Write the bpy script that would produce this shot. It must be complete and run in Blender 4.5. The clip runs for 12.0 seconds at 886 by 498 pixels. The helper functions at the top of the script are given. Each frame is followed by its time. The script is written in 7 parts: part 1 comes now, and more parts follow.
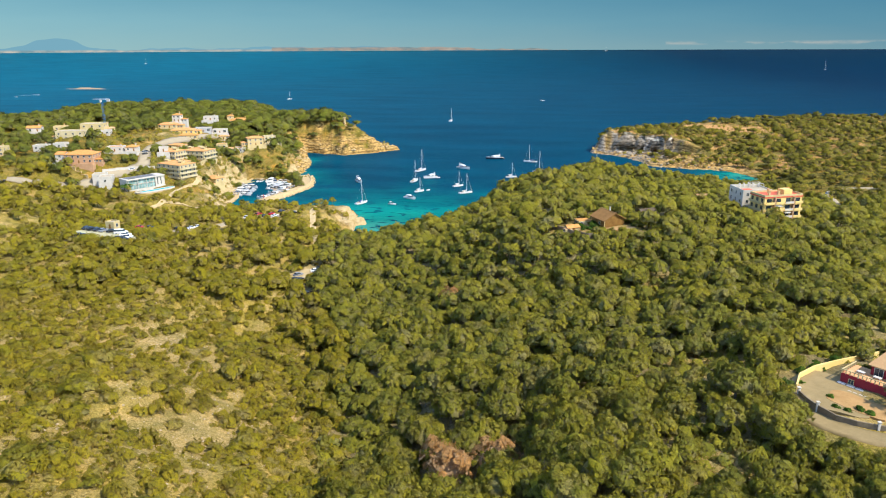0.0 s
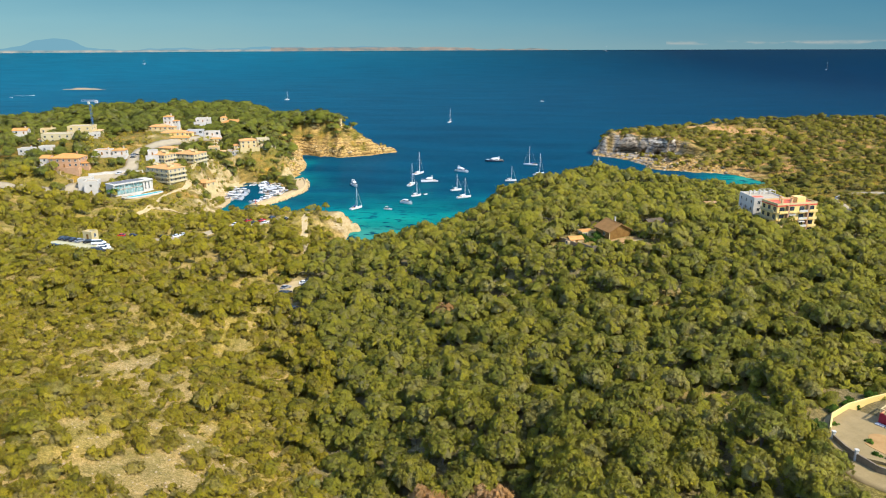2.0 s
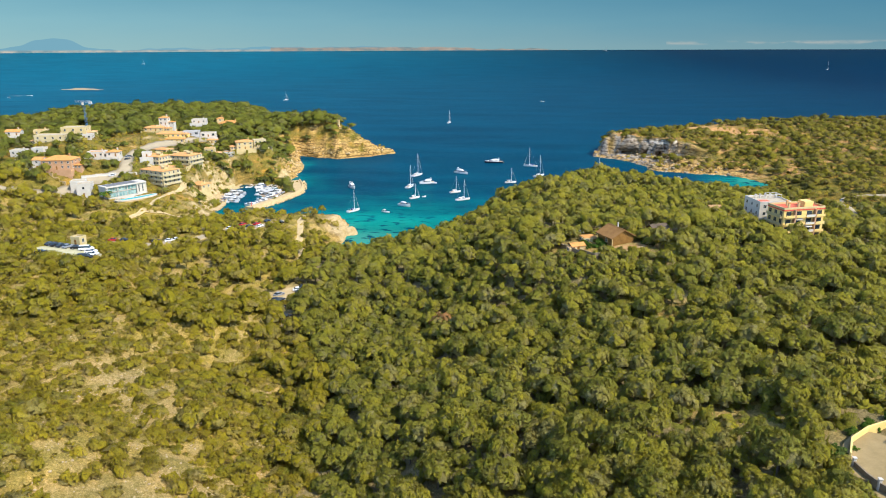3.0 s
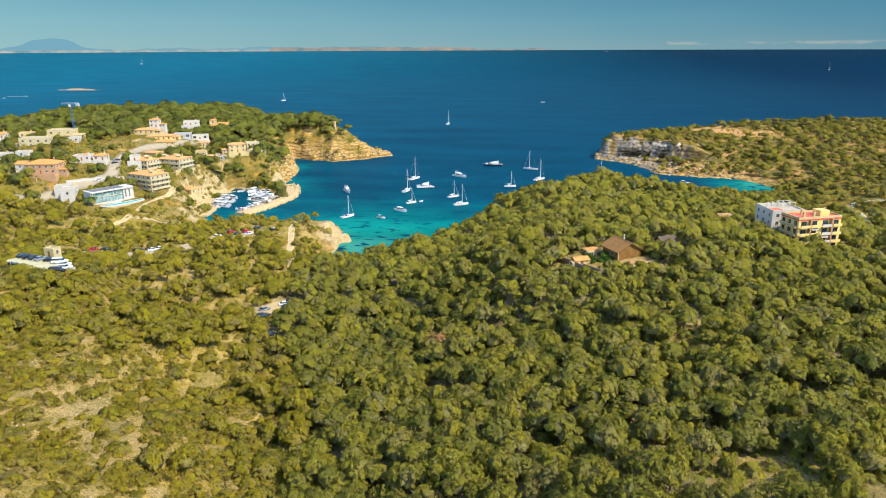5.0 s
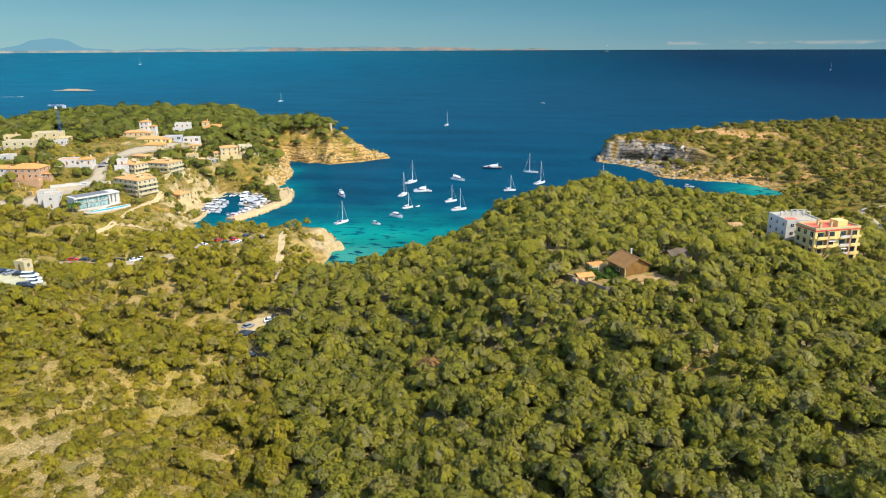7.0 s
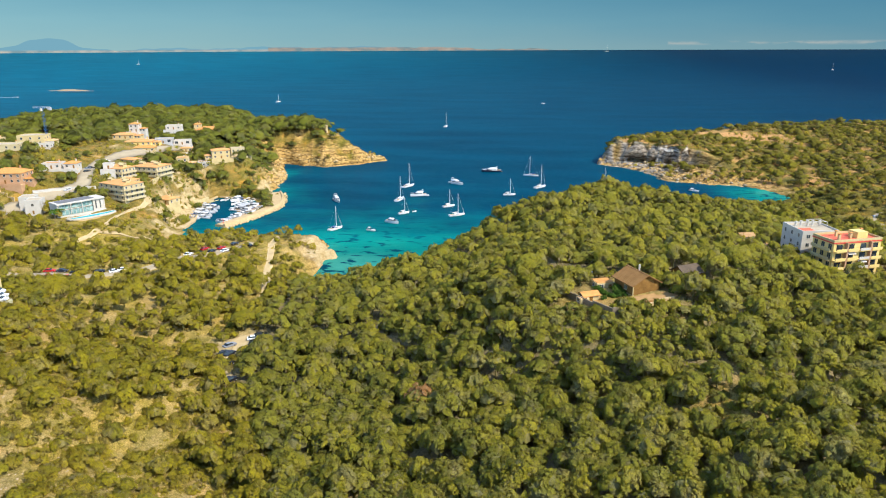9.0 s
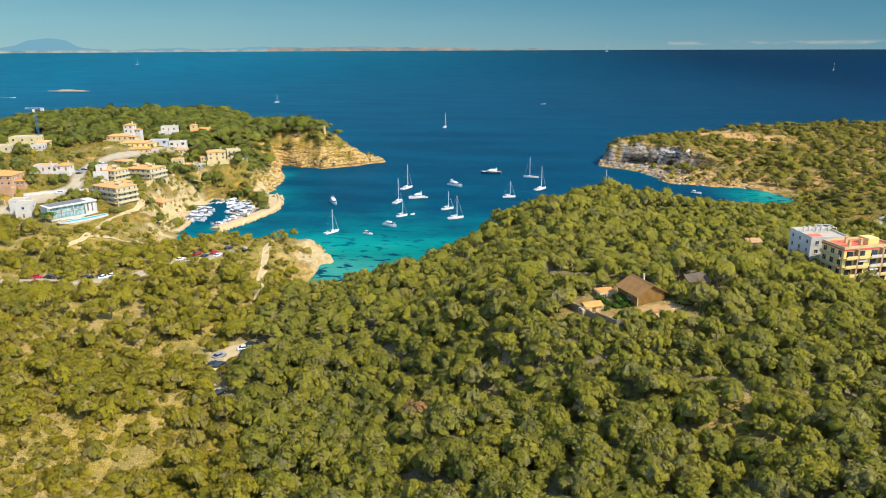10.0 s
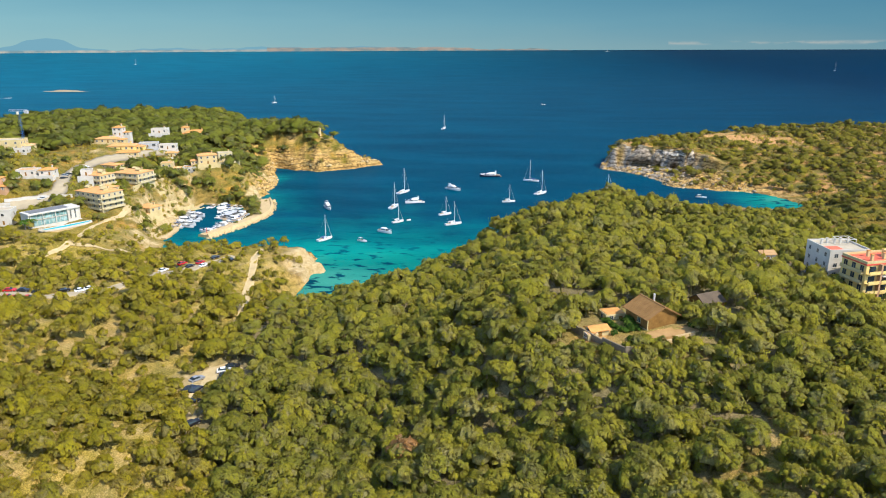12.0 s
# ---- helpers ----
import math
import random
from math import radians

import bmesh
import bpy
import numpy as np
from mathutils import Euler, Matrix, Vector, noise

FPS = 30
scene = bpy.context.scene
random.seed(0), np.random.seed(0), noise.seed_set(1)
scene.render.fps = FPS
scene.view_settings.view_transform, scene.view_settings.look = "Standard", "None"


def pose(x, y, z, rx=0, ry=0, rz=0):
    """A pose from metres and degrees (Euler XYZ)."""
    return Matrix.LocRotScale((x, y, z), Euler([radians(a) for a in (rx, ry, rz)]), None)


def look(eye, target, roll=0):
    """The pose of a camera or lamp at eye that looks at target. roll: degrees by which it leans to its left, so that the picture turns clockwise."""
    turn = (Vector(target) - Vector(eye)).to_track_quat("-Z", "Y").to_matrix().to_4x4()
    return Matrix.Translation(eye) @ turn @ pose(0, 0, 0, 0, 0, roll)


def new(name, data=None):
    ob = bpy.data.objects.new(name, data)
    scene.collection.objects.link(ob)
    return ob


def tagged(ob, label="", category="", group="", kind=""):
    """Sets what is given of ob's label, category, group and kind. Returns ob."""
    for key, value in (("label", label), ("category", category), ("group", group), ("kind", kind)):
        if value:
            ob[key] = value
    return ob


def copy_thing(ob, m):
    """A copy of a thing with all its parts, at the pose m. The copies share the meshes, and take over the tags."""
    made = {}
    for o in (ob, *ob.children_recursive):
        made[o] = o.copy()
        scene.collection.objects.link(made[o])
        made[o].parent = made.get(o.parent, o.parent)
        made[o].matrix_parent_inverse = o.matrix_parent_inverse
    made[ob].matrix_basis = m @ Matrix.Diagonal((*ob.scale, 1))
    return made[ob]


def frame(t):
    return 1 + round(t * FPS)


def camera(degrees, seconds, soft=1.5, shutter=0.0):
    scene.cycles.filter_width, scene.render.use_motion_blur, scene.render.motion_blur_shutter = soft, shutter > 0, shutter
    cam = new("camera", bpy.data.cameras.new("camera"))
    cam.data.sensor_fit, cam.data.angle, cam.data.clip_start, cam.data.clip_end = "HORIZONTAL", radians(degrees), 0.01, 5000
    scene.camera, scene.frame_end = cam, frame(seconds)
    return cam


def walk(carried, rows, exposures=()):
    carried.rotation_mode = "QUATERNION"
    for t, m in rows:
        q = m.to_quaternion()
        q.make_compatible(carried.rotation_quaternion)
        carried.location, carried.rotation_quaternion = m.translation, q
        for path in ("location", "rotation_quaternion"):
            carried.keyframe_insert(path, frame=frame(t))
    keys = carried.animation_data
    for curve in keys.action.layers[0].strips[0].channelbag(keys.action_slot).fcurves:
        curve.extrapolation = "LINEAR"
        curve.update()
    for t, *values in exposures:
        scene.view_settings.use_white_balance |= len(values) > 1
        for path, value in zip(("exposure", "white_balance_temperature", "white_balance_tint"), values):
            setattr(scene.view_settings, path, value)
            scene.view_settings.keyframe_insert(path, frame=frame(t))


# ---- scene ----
# The camera: a drone that flies level and straight out towards the sea.
cam = camera(65.6, 12.0, soft=1.05)
AHEAD = Vector((-0.2275, 1.905, -0.566))
PATH = []
for t in (0.0, 2.0, 4.0, 6.0, 8.0, 10.0, 12.0):
    at = Vector((0.45 - 0.025 * t, 2.25 + 7.66 * t - 0.004 * t * t, 104.5 + 0.055 * t))
    PATH.append((t, look(at, at + AHEAD * 50, -0.25)))
walk(cam, PATH, [(0.0, 1.3), (12.0, 1.3)])

# ---- light ----
SUN_AZ, SUN_EL = radians(118), radians(48)      # from +y towards +x
world = bpy.data.worlds.new("sky")
scene.world = world
world.use_nodes = True
wn, wl = world.node_tree.nodes, world.node_tree.links
sky = wn.new("ShaderNodeTexSky")
sky.sky_type, sky.sun_disc = "NISHITA", False
sky.sun_elevation, sky.sun_rotation = SUN_EL, SUN_AZ
sky.altitude, sky.air_density, sky.dust_density, sky.ozone_density = 0, 1.0, 0.3, 4.0
wn["Background"].inputs["Strength"].default_value = 0.15
wl.new(sky.outputs["Color"], wn["Background"].inputs["Color"])
sun = new("sun", bpy.data.lights.new("sun", "SUN"))
sun.data.energy, sun.data.angle, sun.data.color = 2.85, radians(0.6), (1.0, 0.93, 0.8)
to_sun = Vector((math.sin(SUN_AZ) * math.cos(SUN_EL), math.cos(SUN_AZ) * math.cos(SUN_EL), math.sin(SUN_EL)))
sun.matrix_world = look(to_sun * 200, (0, 0, 0))


# ---- materials ----
def material(name, rough=0.8, metal=0.0, spec=0.3):
    """A material with its nodes: the material, node tree, and principled shader."""
    m = bpy.data.materials.new(name)
    m.use_nodes = True
    b = m.node_tree.nodes["Principled BSDF"]
    b.inputs["Roughness"].default_value = rough
    b.inputs["Metallic"].default_value = metal
    b.inputs["Specular IOR Level"].default_value = spec
    return m, m.node_tree, b


def node(tree, kind, **values):
    n = tree.nodes.new(kind)
    for key, value in values.items():
        if key in n.inputs:
            n.inputs[key].default_value = value
    return n


def noise_of(tree, scale, detail=4.0, rough=0.6, where="Object", stretch=None):
    """A noise at metres-per-blotch = 1/scale, as a socket."""
    co = tree.nodes.new("ShaderNodeTexCoord")
    if where == "World":
        co = tree.nodes.new("ShaderNodeNewGeometry")
        out = co.outputs["Position"]
    else:
        out = co.outputs[where]
    if stretch:
        mp = tree.nodes.new("ShaderNodeMapping")
        mp.inputs["Scale"].default_value = stretch
        tree.links.new(out, mp.inputs["Vector"])
        out = mp.outputs["Vector"]
    n = node(tree, "ShaderNodeTexNoise", Scale=scale, Detail=detail, Roughness=rough)
    tree.links.new(out, n.inputs["Vector"])
    return n.outputs["Fac"]


def ramp(tree, fac, stops):
    r = tree.nodes.new("ShaderNodeValToRGB")
    r.color_ramp.elements[0].position, r.color_ramp.elements[1].position = stops[0][0], stops[-1][0]
    for k, (p, c) in enumerate(stops):
        e = r.color_ramp.elements[0] if k == 0 else r.color_ramp.elements[-1] if k == len(stops) - 1 else r.color_ramp.elements.new(p)
        e.color = (*c, 1)
    tree.links.new(fac, r.inputs["Fac"])
    return r.outputs["Color"]


def mix(tree, fac, a, b, blend="MIX"):
    """Mixes two colours, given as sockets or as values; fac is a socket or a number."""
    n = tree.nodes.new("ShaderNodeMix")
    n.data_type, n.blend_type = "RGBA", blend
    for value, k in ((fac, 0), (a, 6), (b, 7)):
        if isinstance(value, bpy.types.NodeSocket):
            tree.links.new(value, n.inputs[k])
        else:
            n.inputs[k].default_value = value if k == 0 else (*value, 1)
    return n.outputs[2]


def math_node(tree, op, a, b=0.5, clamp=False):
    n = tree.nodes.new("ShaderNodeMath")
    n.operation, n.use_clamp = op, clamp
    for k, value in enumerate((a, b)):
        if isinstance(value, bpy.types.NodeSocket):
            tree.links.new(value, n.inputs[k])
        else:
            n.inputs[k].default_value = value
    return n.outputs[0]


def attribute(tree, name):
    a = tree.nodes.new("ShaderNodeAttribute")
    a.attribute_name = name
    return a.outputs["Fac"]


def bump(tree, shader, height, strength=0.3, distance=0.1):
    n = node(tree, "ShaderNodeBump", Strength=strength, Distance=distance)
    tree.links.new(height, n.inputs["Height"])
    tree.links.new(n.outputs["Normal"], shader.inputs["Normal"])


def speckled(name, dark, light, scale=1.5, rough=0.85, fine=14.0, relief=0.15, metal=0.0, spec=0.3, low=0.3, high=0.7):
    """Two tones that vary at a broad and at a fine scale, with a little relief."""
    m, t, b = material(name, rough, metal, spec)
    broad = noise_of(t, scale, where="World")
    grain = noise_of(t, fine, where="World")
    both = math_node(t, "ADD", math_node(t, "MULTIPLY", broad, 0.65), math_node(t, "MULTIPLY", grain, 0.35))
    t.links.new(ramp(t, both, [(low, dark), (high, light)]), b.inputs["Base Color"])
    bump(t, b, both, relief, 0.1)
    return m


def foliage_material(name, dark, mid, light, twig=(0.2, 0.175, 0.14), tufted=True):
    """Needles or leaves over grey twigs: each tuft and each plant has its own tone, and some plants are half dry."""
    m, t, b = material(name, 0.75, 0.0, 0.06)
    geo = t.nodes.new("ShaderNodeNewGeometry")
    island = geo.outputs["Random Per Island"]
    info = t.nodes.new("ShaderNodeObjectInfo")
    tone = math_node(t, "FRACT", math_node(t, "ADD", attribute(t, "tone"), info.outputs["Random"]))
    value = math_node(t, "ADD", math_node(t, "MULTIPLY", island, 0.22), math_node(t, "MULTIPLY", tone, 0.78))
    colour = ramp(t, value, [(0.08, dark), (0.5, mid), (0.92, light)])
    patchy = noise_of(t, 0.16, 3, where="World")
    dry = ramp(t, math_node(t, "ADD", math_node(t, "MULTIPLY", tone, 0.3), patchy), [(0.74, (0, 0, 0)), (0.92, (0.5, 0.5, 0.5))])
    colour = mix(t, dry, colour, twig)
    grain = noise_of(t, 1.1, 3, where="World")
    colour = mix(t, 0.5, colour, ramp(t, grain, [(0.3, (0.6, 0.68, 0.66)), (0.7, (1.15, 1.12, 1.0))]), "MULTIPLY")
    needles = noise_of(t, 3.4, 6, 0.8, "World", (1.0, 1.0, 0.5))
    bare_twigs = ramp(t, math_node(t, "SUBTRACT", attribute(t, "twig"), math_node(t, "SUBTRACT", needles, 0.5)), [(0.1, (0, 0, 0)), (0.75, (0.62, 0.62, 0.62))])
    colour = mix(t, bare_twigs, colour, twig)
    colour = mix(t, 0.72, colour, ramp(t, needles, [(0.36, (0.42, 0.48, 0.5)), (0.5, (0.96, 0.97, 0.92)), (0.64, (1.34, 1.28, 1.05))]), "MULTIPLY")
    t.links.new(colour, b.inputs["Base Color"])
    glow = t.nodes.new("ShaderNodeBsdfTranslucent")
    t.links.new(colour, glow.inputs["Color"])
    if tufted:
        # light falls on a tuft as on one soft round body
        facing = t.nodes.new("ShaderNodeAttribute")
        facing.attribute_name = "facing"
        turned = t.nodes.new("ShaderNodeVectorTransform")
        turned.vector_type, turned.convert_from, turned.convert_to = "NORMAL", "OBJECT", "WORLD"
        t.links.new(facing.outputs["Vector"], turned.inputs[0])
        relief = node(t, "ShaderNodeBump", Strength=0.7, Distance=0.25)
        t.links.new(needles, relief.inputs["Height"])
        t.links.new(turned.outputs[0], relief.inputs["Normal"])
        t.links.new(relief.outputs[0], b.inputs["Normal"])
        t.links.new(relief.outputs[0], glow.inputs["Normal"])
    both = node(t, "ShaderNodeMixShader", Fac=0.42)
    t.links.new(b.outputs[0], both.inputs[1])
    t.links.new(glow.outputs[0], both.inputs[2])
    surface = both.outputs[0]
    if tufted:
        # gaps between the needles, wider towards the rim of a tuft
        gaps = noise_of(t, 2.3, 5, 0.72, "World", (1.0, 1.0, 0.5))
        limit = ramp(t, attribute(t, "twig"), [(0.0, (0.42, 0.42, 0.42)), (0.45, (0.52, 0.52, 0.52)), (0.7, (0.34, 0.34, 0.34)), (0.95, (0.34, 0.34, 0.34)), (1.0, (0, 0, 0))])
        leafy = node(t, "ShaderNodeMixShader")
        t.links.new(math_node(t, "GREATER_THAN", gaps, limit), leafy.inputs[0])
        t.links.new(t.nodes.new("ShaderNodeBsdfTransparent").outputs[0], leafy.inputs[1])
        t.links.new(surface, leafy.inputs[2])
        surface = leafy.outputs[0]
    t.links.new(surface, t.nodes["Material Output"].inputs["Surface"])
    return m


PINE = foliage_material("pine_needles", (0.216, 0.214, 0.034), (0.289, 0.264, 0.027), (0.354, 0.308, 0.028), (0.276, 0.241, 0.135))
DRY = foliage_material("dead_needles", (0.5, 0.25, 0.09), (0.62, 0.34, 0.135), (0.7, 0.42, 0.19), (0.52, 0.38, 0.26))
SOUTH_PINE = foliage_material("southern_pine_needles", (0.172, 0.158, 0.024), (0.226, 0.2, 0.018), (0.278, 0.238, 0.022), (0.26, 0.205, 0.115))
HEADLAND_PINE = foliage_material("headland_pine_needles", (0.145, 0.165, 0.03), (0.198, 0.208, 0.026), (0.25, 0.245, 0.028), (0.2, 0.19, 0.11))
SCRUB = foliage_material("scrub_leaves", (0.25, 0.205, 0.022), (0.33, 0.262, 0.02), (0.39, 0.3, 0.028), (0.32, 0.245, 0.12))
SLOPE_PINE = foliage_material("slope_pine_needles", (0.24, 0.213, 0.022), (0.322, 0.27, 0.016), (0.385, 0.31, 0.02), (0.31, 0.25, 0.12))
BARK = speckled("bark", (0.09, 0.065, 0.05), (0.2, 0.16, 0.12), 3.0, 0.9)


# ---- the lie of the land ----
# Coasts from the open sea inwards, in plan: the northern headland with the marina and the spur, then the southern side.
NORTH_COAST = [(-1500, 560), (-900, 640), (-650, 740), (-430, 815), (-320, 830), (-240, 795), (-180, 752), (-133, 716), (-150, 694), (-178, 674),
               (-222, 688), (-214, 655), (-199, 628), (-193, 590), (-184, 556), (-170, 530), (-166, 508), (-169, 487), (-181, 455), (-186, 459),
               (-180, 486), (-179, 508), (-190, 530), (-221, 539), (-221, 517), (-211.5, 488), (-204, 468), (-202, 450), (-196, 421), (-188, 408), (-160, 424),
               (-130, 432), (-106, 424), (-98, 404), (-98, 384), (-96, 362), (-90, 350)]
SOUTH_COAST = [(-80, 352), (-66, 372), (-40, 404), (-12, 442), (18, 490), (45, 535), (80, 562), (120, 572), (150, 563), (176, 561),
               (192, 578), (185, 600), (172, 616), (134, 627), (113, 634), (111, 652), (101, 679), (88, 694), (68, 713), (80, 765),
               (115, 830), (190, 900), (300, 955), (500, 985), (1000, 1010), (1800, 1000)]
COAST = np.array(NORTH_COAST + SOUTH_COAST + [(1800, -500), (-1500, -500)], float)

# Spot heights of the ground: x, y, height.
NEAR_HEIGHTS = [(16, 60, 40), (16, 101, 40), (53, 122, 41), (72, 135, 42), (72, 152, 40), (25, 140, 37), (-3, 143, 30), (5, 170, 30), (24, 179, 33), (52, 185, 39),
                (65, 173, 40), (-6, 198, 26), (-25, 186, 19), (-50, 219, 14), (-57, 179, 11), (-32, 130, 15), (-12, 117, 23), (-48, 142, 15),
                (-66, 122, 26), (-84, 163, 25), (-88, 123, 38), (-77, 99, 36), (-120, 197, 31), (-106, 213, 24), (-76, 206, 11), (-114, 253, 14),
                (-128, 263, 17), (-155, 242, 33), (-88, 262, 14)]
FAR_HEIGHTS = [(13, 276, 40), (55, 266, 42), (34, 246, 42), (24, 238, 41), (15, 310, 36), (70, 321, 36), (105, 318, 31), (50, 460, 24), (27, 460, 23), (5, 460, 18), (68, 440, 27), (20, 400, 29), (88, 430, 26),
               (107, 425, 24), (118, 408, 24), (100, 380, 28), (140, 400, 14), (120, 455, 12), (160, 450, 3), (140, 520, 1), (110, 520, 1.5), (95, 485, 9), (170, 420, 7), (180, 520, 2), (-40, 300, 22), (-40, 340, 16), (-61, 323, 13), (-50, 370, 9), (-34, 390, 12), (-14, 388, 20), (4, 410, 26), (-90, 297, 14), (-117, 372, 10), (-112, 410, 8), (-200, 380, 10), (-155, 330, 16), (30, 350, 35)]
TOWN_HEIGHTS = [(-268, 407, 14.5), (-243, 422, 15), (-236, 413, 14.9), (-229, 421, 14.2), (-250, 400, 14), (-226, 562, 24), (-217, 573, 23), (-235, 553, 17.5), (-249, 548, 21.5), (-257, 405, 19), (-300, 440, 30), (-325, 490, 42), (-290, 457, 34), (-250, 455, 25), (-228, 436, 15), (-240, 453, 18.5), (-217, 468, 12.5), (-244, 497, 23.5), (-262, 463, 33),
                (-240, 490, 24), (-296, 550, 38), (-272, 560, 36), (-225, 568, 25), (-270, 640, 34), (-330, 735, 37), (-410, 735, 37), (-440, 765, 36), (-380, 785, 36), (-258, 762, 27), (-215, 722, 31),
                (-180, 692, 22), (-428, 640, 33), (-380, 700, 34), (-470, 690, 28), (-390, 572, 44), (-425, 600, 38), (-215, 600, 14), (-200, 655, 16)]
SOUTH_HEIGHTS = [(74, 722, 19), (90, 720, 20), (105, 715, 20), (120, 715, 19), (124, 740, 16), (190, 740, 13.5), (195, 820, 12.5), (300, 820, 15), (250, 668, 10), (190, 640, 6), (250, 560, 9), (330, 480, 16),
                 (200, 330, 26), (250, 200, 36), (150, 480, 3), (500, 700, 20), (600, 400, 34), (-260, 250, 40), (-300, 120, 46), (-420, 420, 34),
                 (-700, 560, 40), (-160, 120, 44), (150, 90, 42), (0, -150, 46)]
SPOTS = np.array(NEAR_HEIGHTS + FAR_HEIGHTS + TOWN_HEIGHTS + SOUTH_HEIGHTS, float)


def coast_distance(x, y):
    """Metres to the waterline, above 0 on land."""
    x, y = np.asarray(x, float), np.asarray(y, float)
    best, inside = np.full(x.shape, 1e18), np.zeros(x.shape, bool)
    for (ax, ay), (bx, by) in zip(COAST, np.roll(COAST, -1, 0)):
        dx, dy = bx - ax, by - ay
        k = np.clip(((x - ax) * dx + (y - ay) * dy) / (dx * dx + dy * dy), 0, 1)
        best = np.minimum(best, (x - ax - k * dx) ** 2 + (y - ay - k * dy) ** 2)
        if ay != by:
            inside ^= ((ay > y) != (by > y)) & (x < ax + (y - ay) / dy * dx)
    return np.where(inside, 1, -1) * np.sqrt(best)


def waves(x, y, scale, seed):
    """Smooth noise between about -1 and 1, from a few crossing sines of uneven pitch."""
    rng = np.random.RandomState(seed)
    total = np.zeros(np.shape(x))
    for k in range(9):
        a, p, f = rng.uniform(0, 6.283), rng.uniform(0, 6.283), rng.uniform(0.55, 1.9)
        total += np.sin((x * math.cos(a) + y * math.sin(a)) * f * 6.283 / scale + p + 1.3 * np.sin((x * math.sin(a) - y * math.cos(a)) * 3.1 / scale + p)) / 3
    return total


def near(x, y, px, py, r):
    return np.exp(-((x - px) ** 2 + (y - py) ** 2) / (r * r))


def ledges(z, step, sharp):
    """Turns a slope into rock ledges."""
    f = z / step
    k = np.floor(f)
    u = f - k
    return (k + u ** sharp / (u ** sharp + (1 - u) ** sharp + 1e-9)) * step


CAVES = ((101, 708, 3.6, 1.1), (115, 704, 1.3, 1.05), (127.5, 697.5, 1.1, 0.95), (139.5, 693, 1.1, 0.95))


def cliff_line(x):
    """The foot of the southern cliff, behind its shelf of rubble."""
    return np.interp(x, [60, 75, 96, 110, 128, 145, 160, 175], [713, 714, 710, 706, 697, 690, 676, 655]) + 0.9 * np.sin(np.asarray(x) * 0.31) + 0.5 * np.sin(np.asarray(x) * 0.77 + 1)




def ground(x, y):
    """Height of the ground and of the sea bed."""
    x, y = np.asarray(x, float), np.asarray(y, float)
    up, down = np.zeros(x.shape), np.zeros(x.shape)
    for px, py, h in SPOTS:
        w = 1 / ((x - px) ** 2 + (y - py) ** 2 + 14.0 ** 2) ** 2
        up += w * h
        down += w
    land = up / down
    d = coast_distance(x, y)
    d = d + 1.6 * waves(x, y, 26, 3) * np.clip(1 - 2.5 * near(x, y, -85, 350, 14), 0, 1) + 0.7 * waves(x, y, 9, 4)
    # the cliff's steepness: soft at the beaches, the quay and the mole are low
    width = 26 - 22 * near(x, y, 95, 690, 50) + 40 * near(x, y, -135, 716, 26) + 12 * near(x, y, -86, 340, 30) + 16 * near(x, y, 190, 590, 40) - 14 * near(x, y, -104, 405, 40) - 15 * near(x, y, -228, 545, 32)
    rise = np.clip(d / width, 0, 1)
    land = land + 0.5 * waves(x, y, 31, 5) + 0.25 * waves(x, y, 11, 6)
    cap = 1.2 + 60 * np.clip(np.hypot((x + 185) / 34, (y - 495) / 58) - 0.85, 0, 1) ** 1.6
    land = np.minimum(land, np.where((x < -120) & (y > 420) & (y < 600), cap, 99))
    z = land * (rise ** 0.62)
    rocky = np.clip(1.4 - d / 30, 0, 1) * np.clip(near(x, y, -185, 645, 80) * 2.2 + near(x, y, 95, 690, 75) * 2.2 + near(x, y, -104, 405, 40), 0, 1)
    calm = 1 - 0.75 * near(x, y, 105, 705, 40)
    rough = z + calm * (1.1 * waves(x, y, 33, 8) + 0.8 * waves(x, y, 12, 9) + 0.5 * waves(x, y, 5, 10))
    z = z * (1 - rocky) + rocky * (0.7 * ledges(rough, 4.4, 8.0) + 0.3 * ledges(rough + 0.9, 1.7, 4.0))
    # the shelf of rubble below the southern cliff
    back = y - cliff_line(x)
    shelf = np.clip((176 - x) / 22, 0, 1) * (x > 55) * (y > 600) * (d > 0)
    low = np.minimum(z, 1.2 + 0.09 * np.clip(d, 0, 30) + 0.9 * waves(x, y, 9, 18) + 0.7 * waves(x, y, 4.5, 19))
    z = z + shelf * (low - z) * (1 - np.clip(back / 3.5, 0, 1) ** 0.5)
    # the floors of the caves in the southern cliff
    for cx, cy, wide, high in CAVES:
        u, v = (x - cx) * 0.26 + (y - cy) * 0.966, -(x - cx) * 0.966 + (y - cy) * 0.26
        z = np.where((u > -6) & (u < 6) & (np.abs(v) < 2.4 * wide) & (d > 0), np.minimum(z, 3.4), z)
    return np.where(d > 0, np.maximum(z, 0.12 + 0.05 * np.minimum(d, 20)), np.maximum(-0.28 * -d, -14.0) - 0.15)


def grid_mesh(name, xs, ys, heights, keep=None):
    gx, gy = np.meshgrid(xs, ys)
    gz = heights(gx, gy)
    n, m = len(ys), len(xs)
    co = np.stack([gx, gy, gz], -1).reshape(-1, 3)
    i = (np.arange(n - 1)[:, None] * m + np.arange(m - 1)[None]).ravel()
    quads = np.stack([i, i + 1, i + m + 1, i + m], -1)
    if keep is not None:
        ok = keep(gx, gy, gz).ravel()
        quads = quads[ok[quads].any(1)]
    return polygons(name, co, quads)


